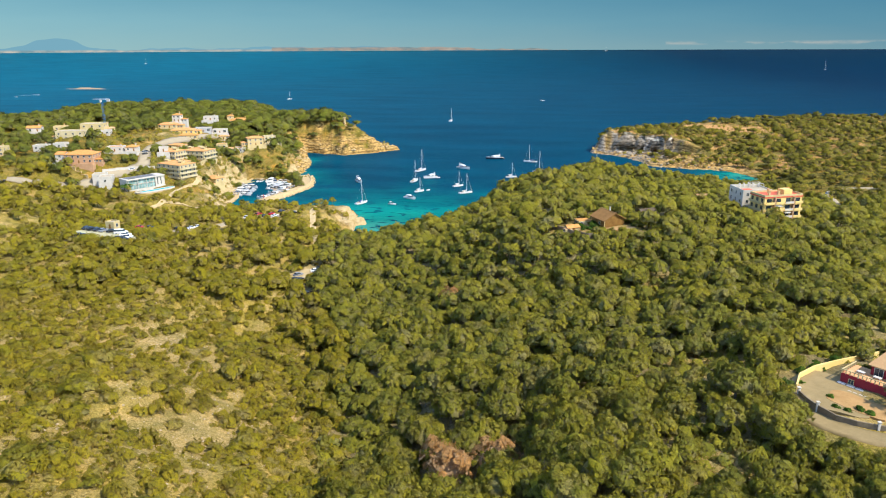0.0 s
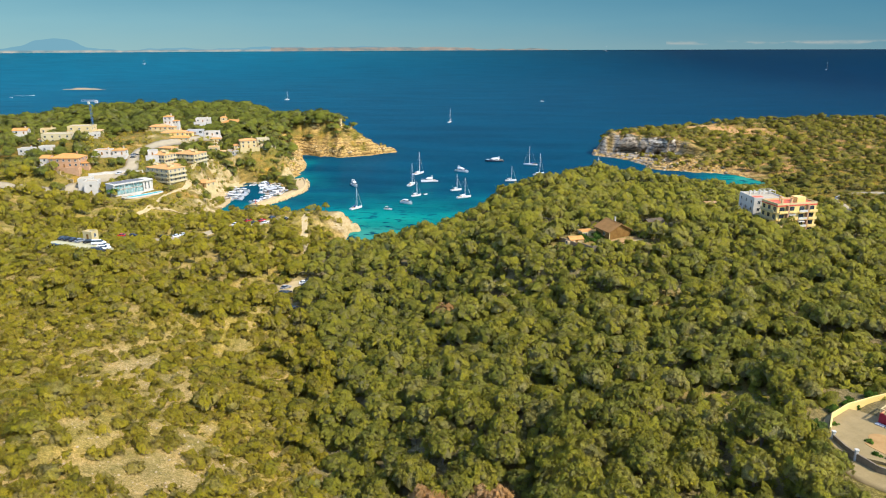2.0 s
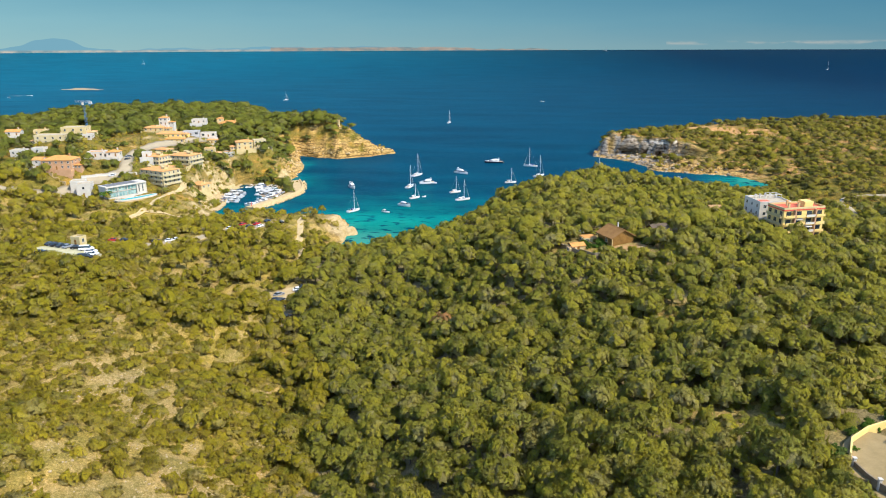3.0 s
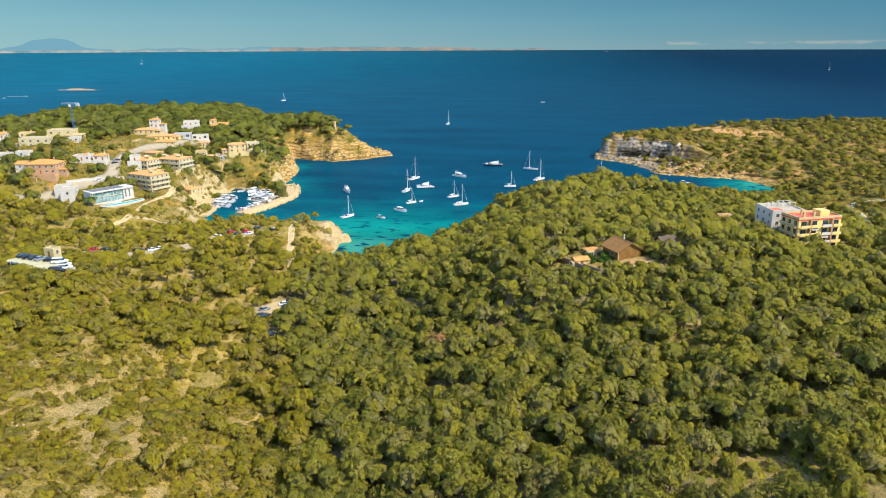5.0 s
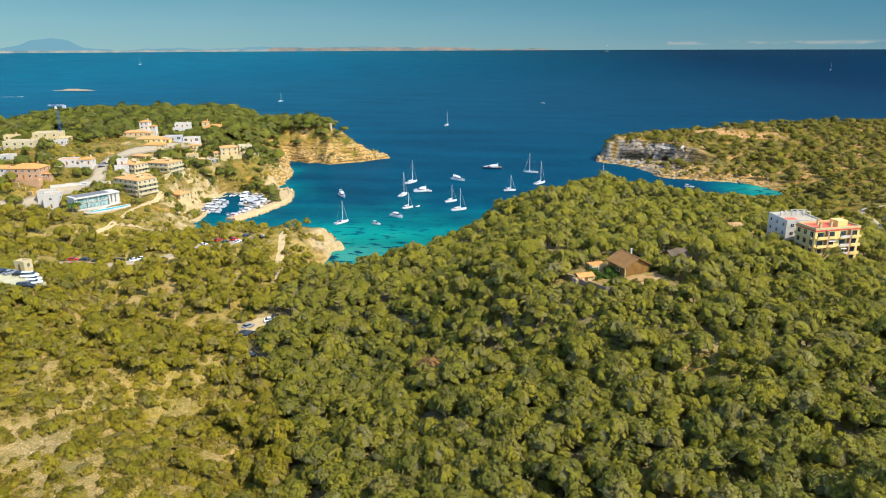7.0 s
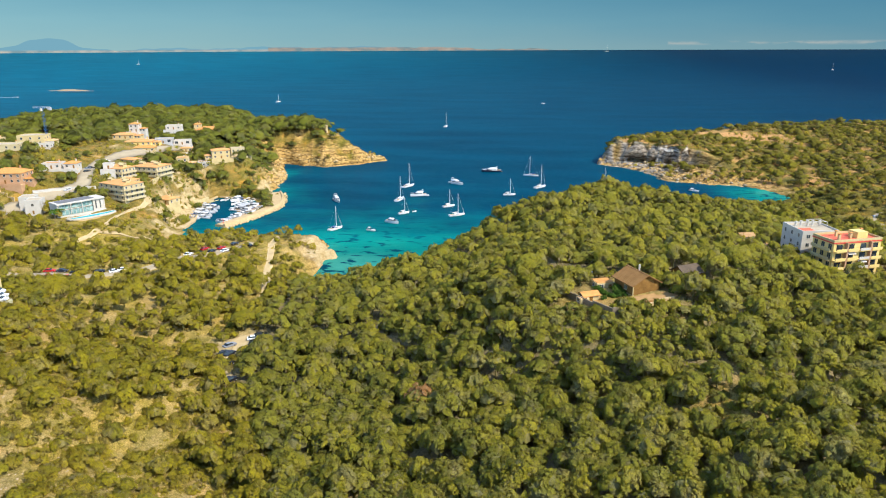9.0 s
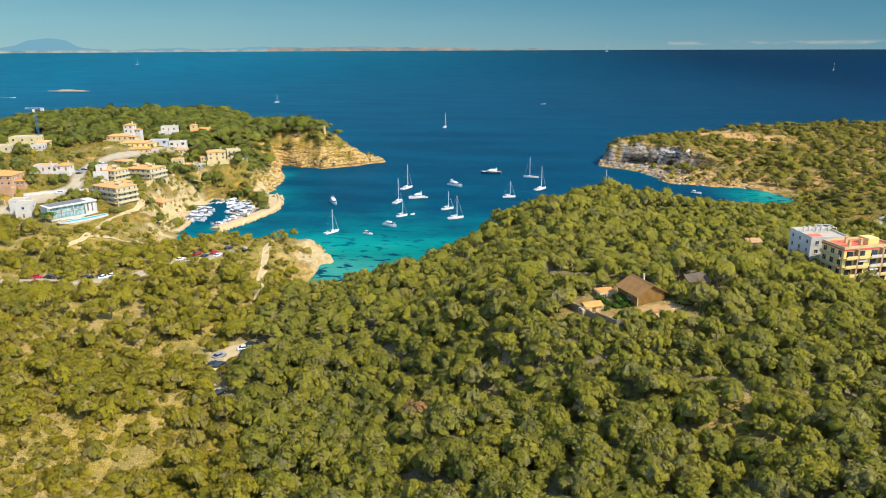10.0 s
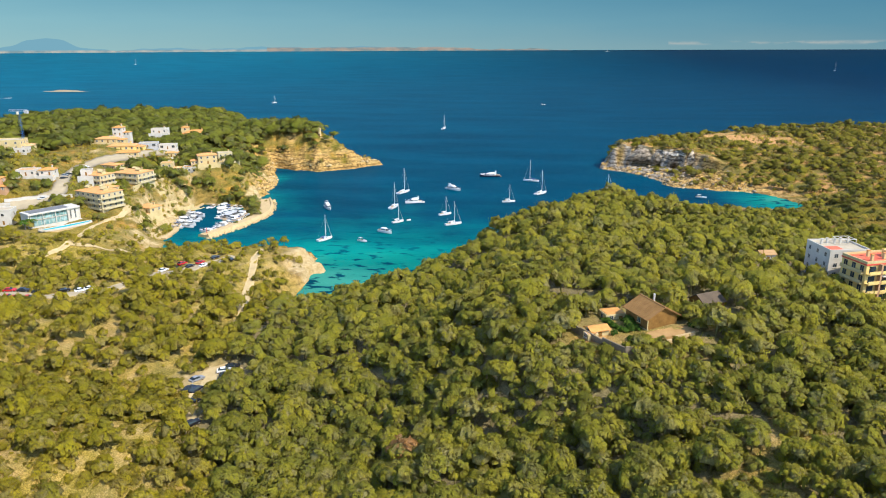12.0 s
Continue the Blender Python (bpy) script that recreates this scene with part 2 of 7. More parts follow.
def polygons(name, co, faces, smooth=True):
    """A mesh from arrays of corners and of faces, all with the same count of corners."""
    me = bpy.data.meshes.new(name)
    k = faces.shape[1]
    me.vertices.add(len(co))
    me.vertices.foreach_set("co", np.ascontiguousarray(co, np.float32).ravel())
    me.loops.add(len(faces) * k)
    me.loops.foreach_set("vertex_index", np.ascontiguousarray(faces, np.int32).ravel())
    me.polygons.add(len(faces))
    me.polygons.foreach_set("loop_start", np.arange(0, len(faces) * k, k, dtype=np.int32))
    me.polygons.foreach_set("use_smooth", np.full(len(faces), smooth))
    me.update(calc_edges=True)
    return me


def spaced_by(*runs, far=1000, count=12):
    """Even steps in each run (from, to, step), then growing steps out to far on both sides."""
    inner = np.concatenate([np.arange(a, b, step) for a, b, step in runs] + [[runs[-1][1]]])
    grow = np.geomspace(4, far, count)
    return np.concatenate([(inner[0] - grow)[::-1], inner, inner[-1] + grow])


def put_attribute(me, name, values):
    me.attributes.new(name, "FLOAT", "POINT").data.foreach_set("value", np.ascontiguousarray(values, np.float32))


def edge(y):
    """Where the close wood of the valley begins: its western edge."""
    return np.interp(y, [90, 150, 200, 240, 300], [-36, -50, -62, -88, -98])


# Bare places.
def bare(x, y):
    """How bare of growth the ground is, 0 to 1."""
    b = 0.9 * near(x, y, -66, 124, 13) + 0.7 * near(x, y, -84, 158, 9) + near(x, y, -100, 172, 8) + 0.6 * near(x, y, 42, 138, 7) + 0.7 * near(x, y, 42, 147, 5) + 0.5 * near(x, y, 33, 103, 6) + 0.6 * near(x, y, 80, 161, 8)
    b += near(x, y, 26, 150, 4) + near(x, y, 44, 208, 5) + 0.8 * near(x, y, 200, 745, 16) + 0.8 * near(x, y, 235, 760, 20) + 0.6 * near(x, y, 180, 600, 16)
    b += np.where((x < edge(y)) & (y < 380), np.clip(1.9 * waves(x, y, 11, 24) - 0.75 - 0.3 * (y < 200), 0, 0.8), 0)
    b += 0.9 * near(x, y, -262, 505, 62) * np.clip(0.35 + waves(x, y, 15, 27), 0, 1)
    b += 1.3 * near(x, y, -103, 405, 15) + 1.2 * near(x, y, -205, 428, 11) + near(x, y, -190, 410, 10) + 1.2 * near(x, y, -219, 478, 13) + 1.1 * near(x, y, -226, 492, 9) + 0.6 * near(x, y, -229, 514, 7) + 0.8 * near(x, y, -212, 452, 9)
    return b


# ground sheet
ground_me = grid_mesh("ground", spaced_by((-470, -245, 4.0), (-245, -90, 1.6), (-90, 60, 3.5), (60, 168, 1.5), (168, 420, 4.0), far=1000), spaced_by((50, 390, 3.5), (390, 430, 1.6), (430, 595, 3.0), (595, 725, 1.5), (725, 960, 4.0), far=500), ground)
gco = np.empty(len(ground_me.vertices) * 3, np.float32)
ground_me.vertices.foreach_get("co", gco)
gco = gco.reshape(-1, 3)
gx, gy, gz = gco.T.astype(float)
gd = coast_distance(gx, gy)
shelf = np.clip((172 - gx) / 20, 0, 1) * (gx > 55) * (gy > 610) * np.clip(1.5 - (gy - cliff_line(gx)) / 6, 0, 1)
rock = np.clip(1.35 - gd / 21 + 0.55 * waves(gx, gy, 22, 15), 0, 1) * np.clip(near(gx, gy, -175, 668, 62) * 2 + 1.6 * near(gx, gy, -195, 610, 30) + 1.2 * near(gx, gy, 150, 625, 40) + near(gx, gy, 90, 695, 42) * 2 + near(gx, gy, -98, 405, 20) * 1.6 + 0.3 * (gd < 8), 0, 1)
put_attribute(ground_me, "rock", np.maximum(rock, np.clip(shelf, 0, 1)))
put_attribute(ground_me, "bare", np.clip(bare(gx, gy), 0, 1))
shaded_litter = np.clip((gx - edge(gy)) / 8 + 0.3 * waves(gx, gy, 9, 17), 0, 1) * ((gy < 560) & (gx < 190)) * np.clip(1 - 1.5 * bare(gx, gy) - 1.5 * near(gx, gy, 64, 110, 14) - 1.5 * near(gx, gy, 24, 243, 15) - 1.2 * near(gx, gy, 39, 196, 7) - near(gx, gy, 50, 205, 6) - near(gx, gy, 44, 144, 12) - near(gx, gy, 64, 158, 10) - near(gx, gy, 33, 103, 8), 0, 1)
put_attribute(ground_me, "shaded_litter", shaded_litter)
put_attribute(ground_me, "ochre", np.clip((gy - 380) / 60, 0, 1))
put_attribute(ground_me, "red_soil", np.clip(1.7 * np.exp(-((gx - 222) / 44) ** 2 - ((gy - 830 + 0.5 * (gx - 214)) / 34) ** 2) + 1.2 * near(gx, gy, 178, 622, 12) + near(gx, gy, 215, 600, 12) + near(gx, gy, 26, 300, 5) + 1.1 * near(gx, gy, 18, 242, 5) + 0.9 * near(gx, gy, 29, 241, 4) + 0.8 * near(gx, gy, 14, 237, 3) + 0.9 * np.clip(0.15 + waves(gx, gy, 22, 35), 0, 1) * (gx > 60) * (gy > 590) + 0.9 * near(gx, gy, -141, 238, 6) - 0.2, 0, 1))
sand = near(gx, gy, -216, 480, 11) + near(gx, gy, -225, 504, 9) + near(gx, gy, -228, 526, 7) + near(gx, gy, -209, 456, 8) + near(gx, gy, -204, 434, 9) + near(gx, gy, -198, 414, 8) + 2.0 * near(gx, gy, -98, 402, 15) + 1.3 * near(gx, gy, -88, 263, 10) + 0.8 * near(gx, gy, -184, 600, 7) + near(gx, gy, -258, 520, 50) * (0.44 + 0.4 * waves(gx, gy, 24, 33)) + 1.1 * near(gx, gy, -217, 486, 11) + 0.9 * near(gx, gy, -218, 458, 12) + 0.8 * near(gx, gy, -205, 610, 14) + 0.9 * near(gx, gy, -190, 560, 12)
put_attribute(ground_me, "sand", np.clip(1.8 * sand - 0.7 + 0.35 * waves(gx, gy, 8, 28), 0, 1))
put_attribute(ground_me, "grey", np.clip(near(gx, gy, 95, 700, 40) * 2.4, 0, 1) * np.clip(0.75 + 0.8 * waves(gx, gy, 15, 26), 0, 1))

m, t, b = material("earth_and_rock", 0.95, 0, 0.15)
earth = ramp(t, noise_of(t, 0.09, 8, 0.7, "World"), [(0.3, (0.24, 0.18, 0.055)), (0.5, (0.38, 0.28, 0.1)), (0.7, (0.55, 0.4, 0.2))])
grass = ramp(t, noise_of(t, 0.6, 7, 0.75, "World"), [(0.3, (0.18, 0.15, 0.03)), (0.5, (0.32, 0.25, 0.05)), (0.72, (0.5, 0.375, 0.12))])
soil = mix(t, ramp(t, noise_of(t, 0.05, 6, 0.7, "World"), [(0.45, (0, 0, 0)), (0.62, (1, 1, 1))]), grass, earth)
stony = ramp(t, noise_of(t, 1.3, 7, 0.8, "World"), [(0.3, (0.24, 0.19, 0.07)), (0.47, (0.38, 0.285, 0.11)), (0.56, (0.46, 0.34, 0.16)), (0.68, (0.66, 0.5, 0.3))])
soil = mix(t, attribute(t, "bare"), soil, stony)
tufty = noise_of(t, 2.4, 6, 0.8, "World")
soil = mix(t, 0.8, soil, ramp(t, tufty, [(0.34, (0.5, 0.5, 0.3)), (0.5, (0.95, 0.92, 0.82)), (0.64, (1.45, 1.35, 1.3))]), "MULTIPLY")
broad = noise_of(t, 0.11, 5, 0.7, "World")
soil = mix(t, 0.9, soil, ramp(t, broad, [(0.36, (0.6, 0.64, 0.5)), (0.5, (0.92, 0.9, 0.84)), (0.66, (1.2, 1.08, 1.0))]), "MULTIPLY")
# Pine litter, with the dark of the shaded wood floor put into its colour.
soil = mix(t, math_node(t, "MULTIPLY", attribute(t, "shaded_litter"), 0.85), soil, ramp(t, tufty, [(0.35, (0.12, 0.105, 0.055)), (0.65, (0.27, 0.21, 0.11))]))
cover = ramp(t, noise_of(t, 0.06, 6, 0.7, "World"), [(0.42, (0.42, 0.5, 0.36)), (0.55, (0.62, 0.6, 0.42)), (0.64, (0.95, 0.72, 0.45))])
soil = mix(t, attribute(t, "ochre"), soil, cover, "MULTIPLY")
soil = mix(t, attribute(t, "red_soil"), soil, ramp(t, tufty, [(0.35, (0.34, 0.17, 0.05)), (0.65, (0.62, 0.34, 0.13))]))
height = t.nodes.new("ShaderNodeSeparateXYZ")
t.links.new(t.nodes.new("ShaderNodeNewGeometry").outputs["Position"], height.inputs[0])
beds = math_node(t, "FRACT", math_node(t, "ADD", math_node(t, "MULTIPLY", height.outputs["Z"], 0.3), math_node(t, "MULTIPLY", noise_of(t, 0.045, 6, 0.7, "World"), 5.0)))
# Dark foot of every bed: shade under rock ledges, put into the stone's colour.
bedding_shade = ramp(t, beds, [(0.0, (0.22, 0.2, 0.18)), (0.16, (0.4, 0.37, 0.33)), (0.3, (1, 1, 1)), (0.9, (1.15, 1.15, 1.1)), (1.0, (0.7, 0.7, 0.65))])
layers = noise_of(t, 0.075, 9, 0.75, "World", (0.35, 0.35, 3.0))
cracks = noise_of(t, 0.5, 6, 0.7, "World", (1.0, 1.0, 1.6))
warm = ramp(t, layers, [(0.34, (0.11, 0.065, 0.025)), (0.43, (0.3, 0.18, 0.055)), (0.5, (0.5, 0.31, 0.1)), (0.58, (0.36, 0.23, 0.08)), (0.7, (0.6, 0.43, 0.18))])
cool = ramp(t, layers, [(0.34, (0.08, 0.07, 0.06)), (0.46, (0.32, 0.28, 0.235)), (0.53, (0.22, 0.19, 0.155)), (0.62, (0.62, 0.56, 0.48))])
stone = mix(t, attribute(t, "grey"), warm, cool)
stone = mix(t, 0.8, stone, ramp(t, cracks, [(0.36, (0.3, 0.28, 0.25)), (0.5, (1, 1, 1)), (0.66, (1.3, 1.3, 1.3))]), "MULTIPLY")
stone = mix(t, 0.8, stone, bedding_shade, "MULTIPLY")
sandy = ramp(t, noise_of(t, 0.5, 6, 0.7, "World"), [(0.32, (0.34, 0.24, 0.1)), (0.5, (0.47, 0.345, 0.165)), (0.68, (0.58, 0.45, 0.25))])
t.links.new(mix(t, attribute(t, "sand"), mix(t, attribute(t, "rock"), soil, stone), sandy), b.inputs["Base Color"])
bump(t, b, math_node(t, "ADD", math_node(t, "ADD", noise_of(t, 0.9, 8, 0.75, "World"), layers), math_node(t, "MULTIPLY", attribute(t, "rock"), beds)), 1.0, 0.9)
GROUND = m
ground_me.materials.append(GROUND)
tagged(new("ground", ground_me), "dry Mediterranean hillside of pale earth, grass and limestone", "ground", kind="structure")


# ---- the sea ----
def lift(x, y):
    """How far the outer sea is bent up, so that its rim meets the horizon in the camera's view."""
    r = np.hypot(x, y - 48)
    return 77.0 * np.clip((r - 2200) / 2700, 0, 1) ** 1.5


ring = np.concatenate([np.linspace(250, 1000, 110), np.geomspace(1010, 4900, 60)])
turn = np.concatenate([np.linspace(-60, 60, 200)])
ra, ta = np.meshgrid(ring, np.radians(turn))
sco = np.stack([ra * np.sin(ta), 48 + ra * np.cos(ta), 0 * ra], -1).reshape(-1, 3)
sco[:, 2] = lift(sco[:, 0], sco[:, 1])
i = (np.arange(len(turn) - 1)[:, None] * len(ring) + np.arange(len(ring) - 1)[None]).ravel()
sea_me = polygons("sea", sco, np.stack([i, i + 1, i + len(ring) + 1, i + len(ring)], -1))
sx, sy = sco[:, 0], sco[:, 1]
beach = np.hypot(sx + 80, (sy - 356) * 0.75)
shallow = 1.15 * np.exp(-(beach / 62) ** 1.3) + 0.95 * near(sx, sy, 180, 588, 30) + 0.3 * near(sx, sy, -185, 560, 30) + 0.3 * near(sx, sy, -205, 640, 22) + 0.3 * near(sx, sy, -190, 425, 30)
shallow += 0.14 * np.exp(-np.clip(-coast_distance(sx, sy), 0, 200) / 9) + 0.3 * np.exp(-np.hypot(sx + 85, sy - 430) / 130)
put_attribute(sea_me, "shallow", np.clip(shallow, 0, 1.2) / 1.2)
m, t, b = material("sea_water", 0.35, 0, 0.003)
weed = noise_of(t, 0.03, 4, 0.6, "World", (1.0, 1.5, 1.0))
depth = math_node(t, "ADD", attribute(t, "shallow"), math_node(t, "MULTIPLY", math_node(t, "SUBTRACT", weed, 0.5), 0.5))
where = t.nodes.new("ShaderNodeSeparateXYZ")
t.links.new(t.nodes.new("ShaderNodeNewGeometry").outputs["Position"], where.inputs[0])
# Brighter west, darker east: the low sky's sheen, put into the base colour.
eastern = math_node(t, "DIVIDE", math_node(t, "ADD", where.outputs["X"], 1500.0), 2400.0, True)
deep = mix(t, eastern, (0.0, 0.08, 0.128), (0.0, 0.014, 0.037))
colour = ramp(t, depth, [(0.0, (0.0, 0.04, 0.074)), (0.2, (0.0, 0.056, 0.086)), (0.4, (0.0, 0.112, 0.12)), (0.65, (0.002, 0.18, 0.145)), (1.0, (0.045, 0.26, 0.19))])
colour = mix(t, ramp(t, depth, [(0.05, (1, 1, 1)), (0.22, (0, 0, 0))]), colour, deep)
patches = ramp(t, noise_of(t, 0.11, 4, 0.5, "World", (1.0, 1.9, 1.0)), [(0.55, (0, 0, 0)), (0.62, (1, 1, 1))])
dark = math_node(t, "MULTIPLY", math_node(t, "MULTIPLY", patches, attribute(t, "shallow")), 1.5, True)
colour = mix(t, dark, colour, (0.0, 0.045, 0.07))
wind = noise_of(t, 0.006, 4, 0.6, "World", (1.0, 3.5, 1.0))
colour = mix(t, 1.0, colour, ramp(t, wind, [(0.35, (0.72, 0.75, 0.78)), (0.65, (1.15, 1.15, 1.12))]), "MULTIPLY")
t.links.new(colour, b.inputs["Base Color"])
b.inputs["IOR"].default_value = 1.33
swell = noise_of(t, 0.35, 5, 0.65, "World", (0.6, 1.4, 1.0))
bump(t, b, swell, 0.35, 0.5)
sea_me.materials.append(m)
tagged(new("water", sea_me), "deep blue sea turning turquoise in the cove", "sea", kind="structure")


# ---- distance: the sky low over the sea, the far coast, an islet ----
def band(name, radius, low, high, mat, label, category, turns=(-62, 62), count=260, rows=6):
    """A far curved strip, from low(turn) to high(turn) in height."""
    th = np.radians(np.linspace(*turns, count))
    lo, hi = low(np.degrees(th)), high(np.degrees(th))
    co = []
    for k in range(rows + 1):
        u = k / rows
        co.append(np.stack([radius * np.sin(th), 48 + radius * np.cos(th), lo + (hi - lo) * u], -1))
    me = polygons(name, np.concatenate(co), np.array([(r * count + c, r * count + c + 1, (r + 1) * count + c + 1, (r + 1) * count + c) for r in range(rows) for c in range(count - 1)]))
    me.materials.append(mat)
    return tagged(new(name, me), label, category, kind="structure")


def glow(name, colour_of, strength=1.0):
    m = bpy.data.materials.new(name)
    m.use_nodes = True
    t = m.node_tree
    t.nodes.remove(t.nodes["Principled BSDF"])
    e = node(t, "ShaderNodeEmission", Strength=strength)
    t.links.new(colour_of(t), e.inputs["Color"])
    t.links.new(e.outputs[0], t.nodes["Material Output"].inputs["Surface"])
    return m


def sky_colour(t):
    geo = t.nodes.new("ShaderNodeNewGeometry")
    sep = t.nodes.new("ShaderNodeSeparateXYZ")
    t.links.new(geo.outputs["Position"], sep.inputs[0])
    up = math_node(t, "DIVIDE", math_node(t, "SUBTRACT", sep.outputs["Z"], 77.0), 420.0, True)
    over = math_node(t, "DIVIDE", math_node(t, "ADD", sep.outputs["X"], 3200.0), 6000.0, True)
    soft = noise_of(t, 0.0012, 4, 0.5, "World", (1.0, 1.0, 6.0))
    up = math_node(t, "ADD", up, math_node(t, "MULTIPLY", math_node(t, "SUBTRACT", soft, 0.5), 0.25), True)
    west = ramp(t, up, [(0.0, (0.33, 0.55, 0.57)), (0.45, (0.26, 0.515, 0.59)), (1.0, (0.15, 0.4, 0.53))])
    east = ramp(t, up, [(0.0, (0.16, 0.31, 0.385)), (0.4, (0.09, 0.265, 0.38)), (1.0, (0.04, 0.195, 0.335))])
    sky_tone = mix(t, over, west, east)
    wisps = ramp(t, noise_of(t, 0.004, 4, 0.6, "World", (1.0, 1.0, 5.0)), [(0.47, (0, 0, 0)), (0.6, (1, 1, 1))])
    level = math_node(t, "DIVIDE", math_node(t, "ABSOLUTE", math_node(t, "SUBTRACT", sep.outputs["Z"], 118.0)), 16.0, True)
    there = math_node(t, "MULTIPLY", math_node(t, "SUBTRACT", 1.0, level), math_node(t, "GREATER_THAN", sep.outputs["X"], 900.0))
    return mix(t, math_node(t, "MULTIPLY", math_node(t, "MULTIPLY", wisps, there), 0.45), sky_tone, (0.62, 0.58, 0.52))


band("sky_backdrop", 4895.0, lambda a: 0 * a + 40, lambda a: 0 * a + 640, glow("low_sky", sky_colour, 0.397), "hazy teal sky low over the horizon", "sky")


def far_hills(a):
    """The skyline of the coast across the bay by bearing, in metres on the backdrop that fit the camera's view."""
    h = 9 + 18 * np.exp(-((a + 14) / 9) ** 4) + 3 * np.sin(a * 0.9 + 1) + 2.5 * np.sin(a * 2.3) + 1.5 * np.sin(a * 5.1)
    h = h + 40 * np.exp(-((a + 35.4) / 1.7) ** 4) + 32 * np.exp(-((a + 36.2) / 3.6) ** 2) + 12 * np.exp(-((a + 28) / 2.5) ** 2) + 8 * np.exp(-((a + 23) / 3) ** 2)
    return h * np.clip((3.3 - a) / 3.0, 0.35, 1) * (a < 3.3)


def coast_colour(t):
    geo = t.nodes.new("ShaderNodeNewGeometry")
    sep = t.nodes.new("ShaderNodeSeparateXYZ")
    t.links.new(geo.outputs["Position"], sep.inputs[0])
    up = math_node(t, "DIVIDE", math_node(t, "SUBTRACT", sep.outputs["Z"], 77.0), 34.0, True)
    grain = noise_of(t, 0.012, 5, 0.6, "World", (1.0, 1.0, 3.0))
    # The haze of distance is put into these colours, which glow by themselves.
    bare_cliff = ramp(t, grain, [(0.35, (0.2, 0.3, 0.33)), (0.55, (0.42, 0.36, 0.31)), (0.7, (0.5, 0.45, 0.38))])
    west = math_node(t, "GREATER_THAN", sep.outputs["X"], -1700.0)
    hazy_hills = (0.2, 0.43, 0.55)
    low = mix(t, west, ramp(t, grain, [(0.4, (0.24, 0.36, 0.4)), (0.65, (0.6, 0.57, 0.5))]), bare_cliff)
    return mix(t, ramp(t, math_node(t, "SUBTRACT", up, math_node(t, "MULTIPLY", west, 0.35)), [(0.2, (0, 0, 0)), (0.5, (1, 1, 1))]), low, hazy_hills)


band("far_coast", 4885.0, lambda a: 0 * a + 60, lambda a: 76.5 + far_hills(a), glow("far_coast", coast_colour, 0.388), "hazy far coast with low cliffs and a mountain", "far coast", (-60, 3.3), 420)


def islet_height(x, y):
    r = np.hypot((x + 1146) / 62, (y - 1738) / 14)
    return np.clip(1 - r, -0.5, 1) * 4.2 + 0.8 * waves(x, y, 30, 31) * (r < 1)


islet_me = grid_mesh("islet", np.arange(-1215, -1075, 3.0), np.arange(1715, 1760, 3.0), islet_height)
islet_me.materials.append(speckled("islet_rock", (0.2, 0.14, 0.08), (0.34, 0.25, 0.15), 0.1, 0.95))
tagged(new("islet", islet_me), "low bare rocky islet out at sea", "islet", kind="structure")


# ---- growth ----
def unit(v):
    return v / (np.linalg.norm(v, axis=-1, keepdims=True) + 1e-9)


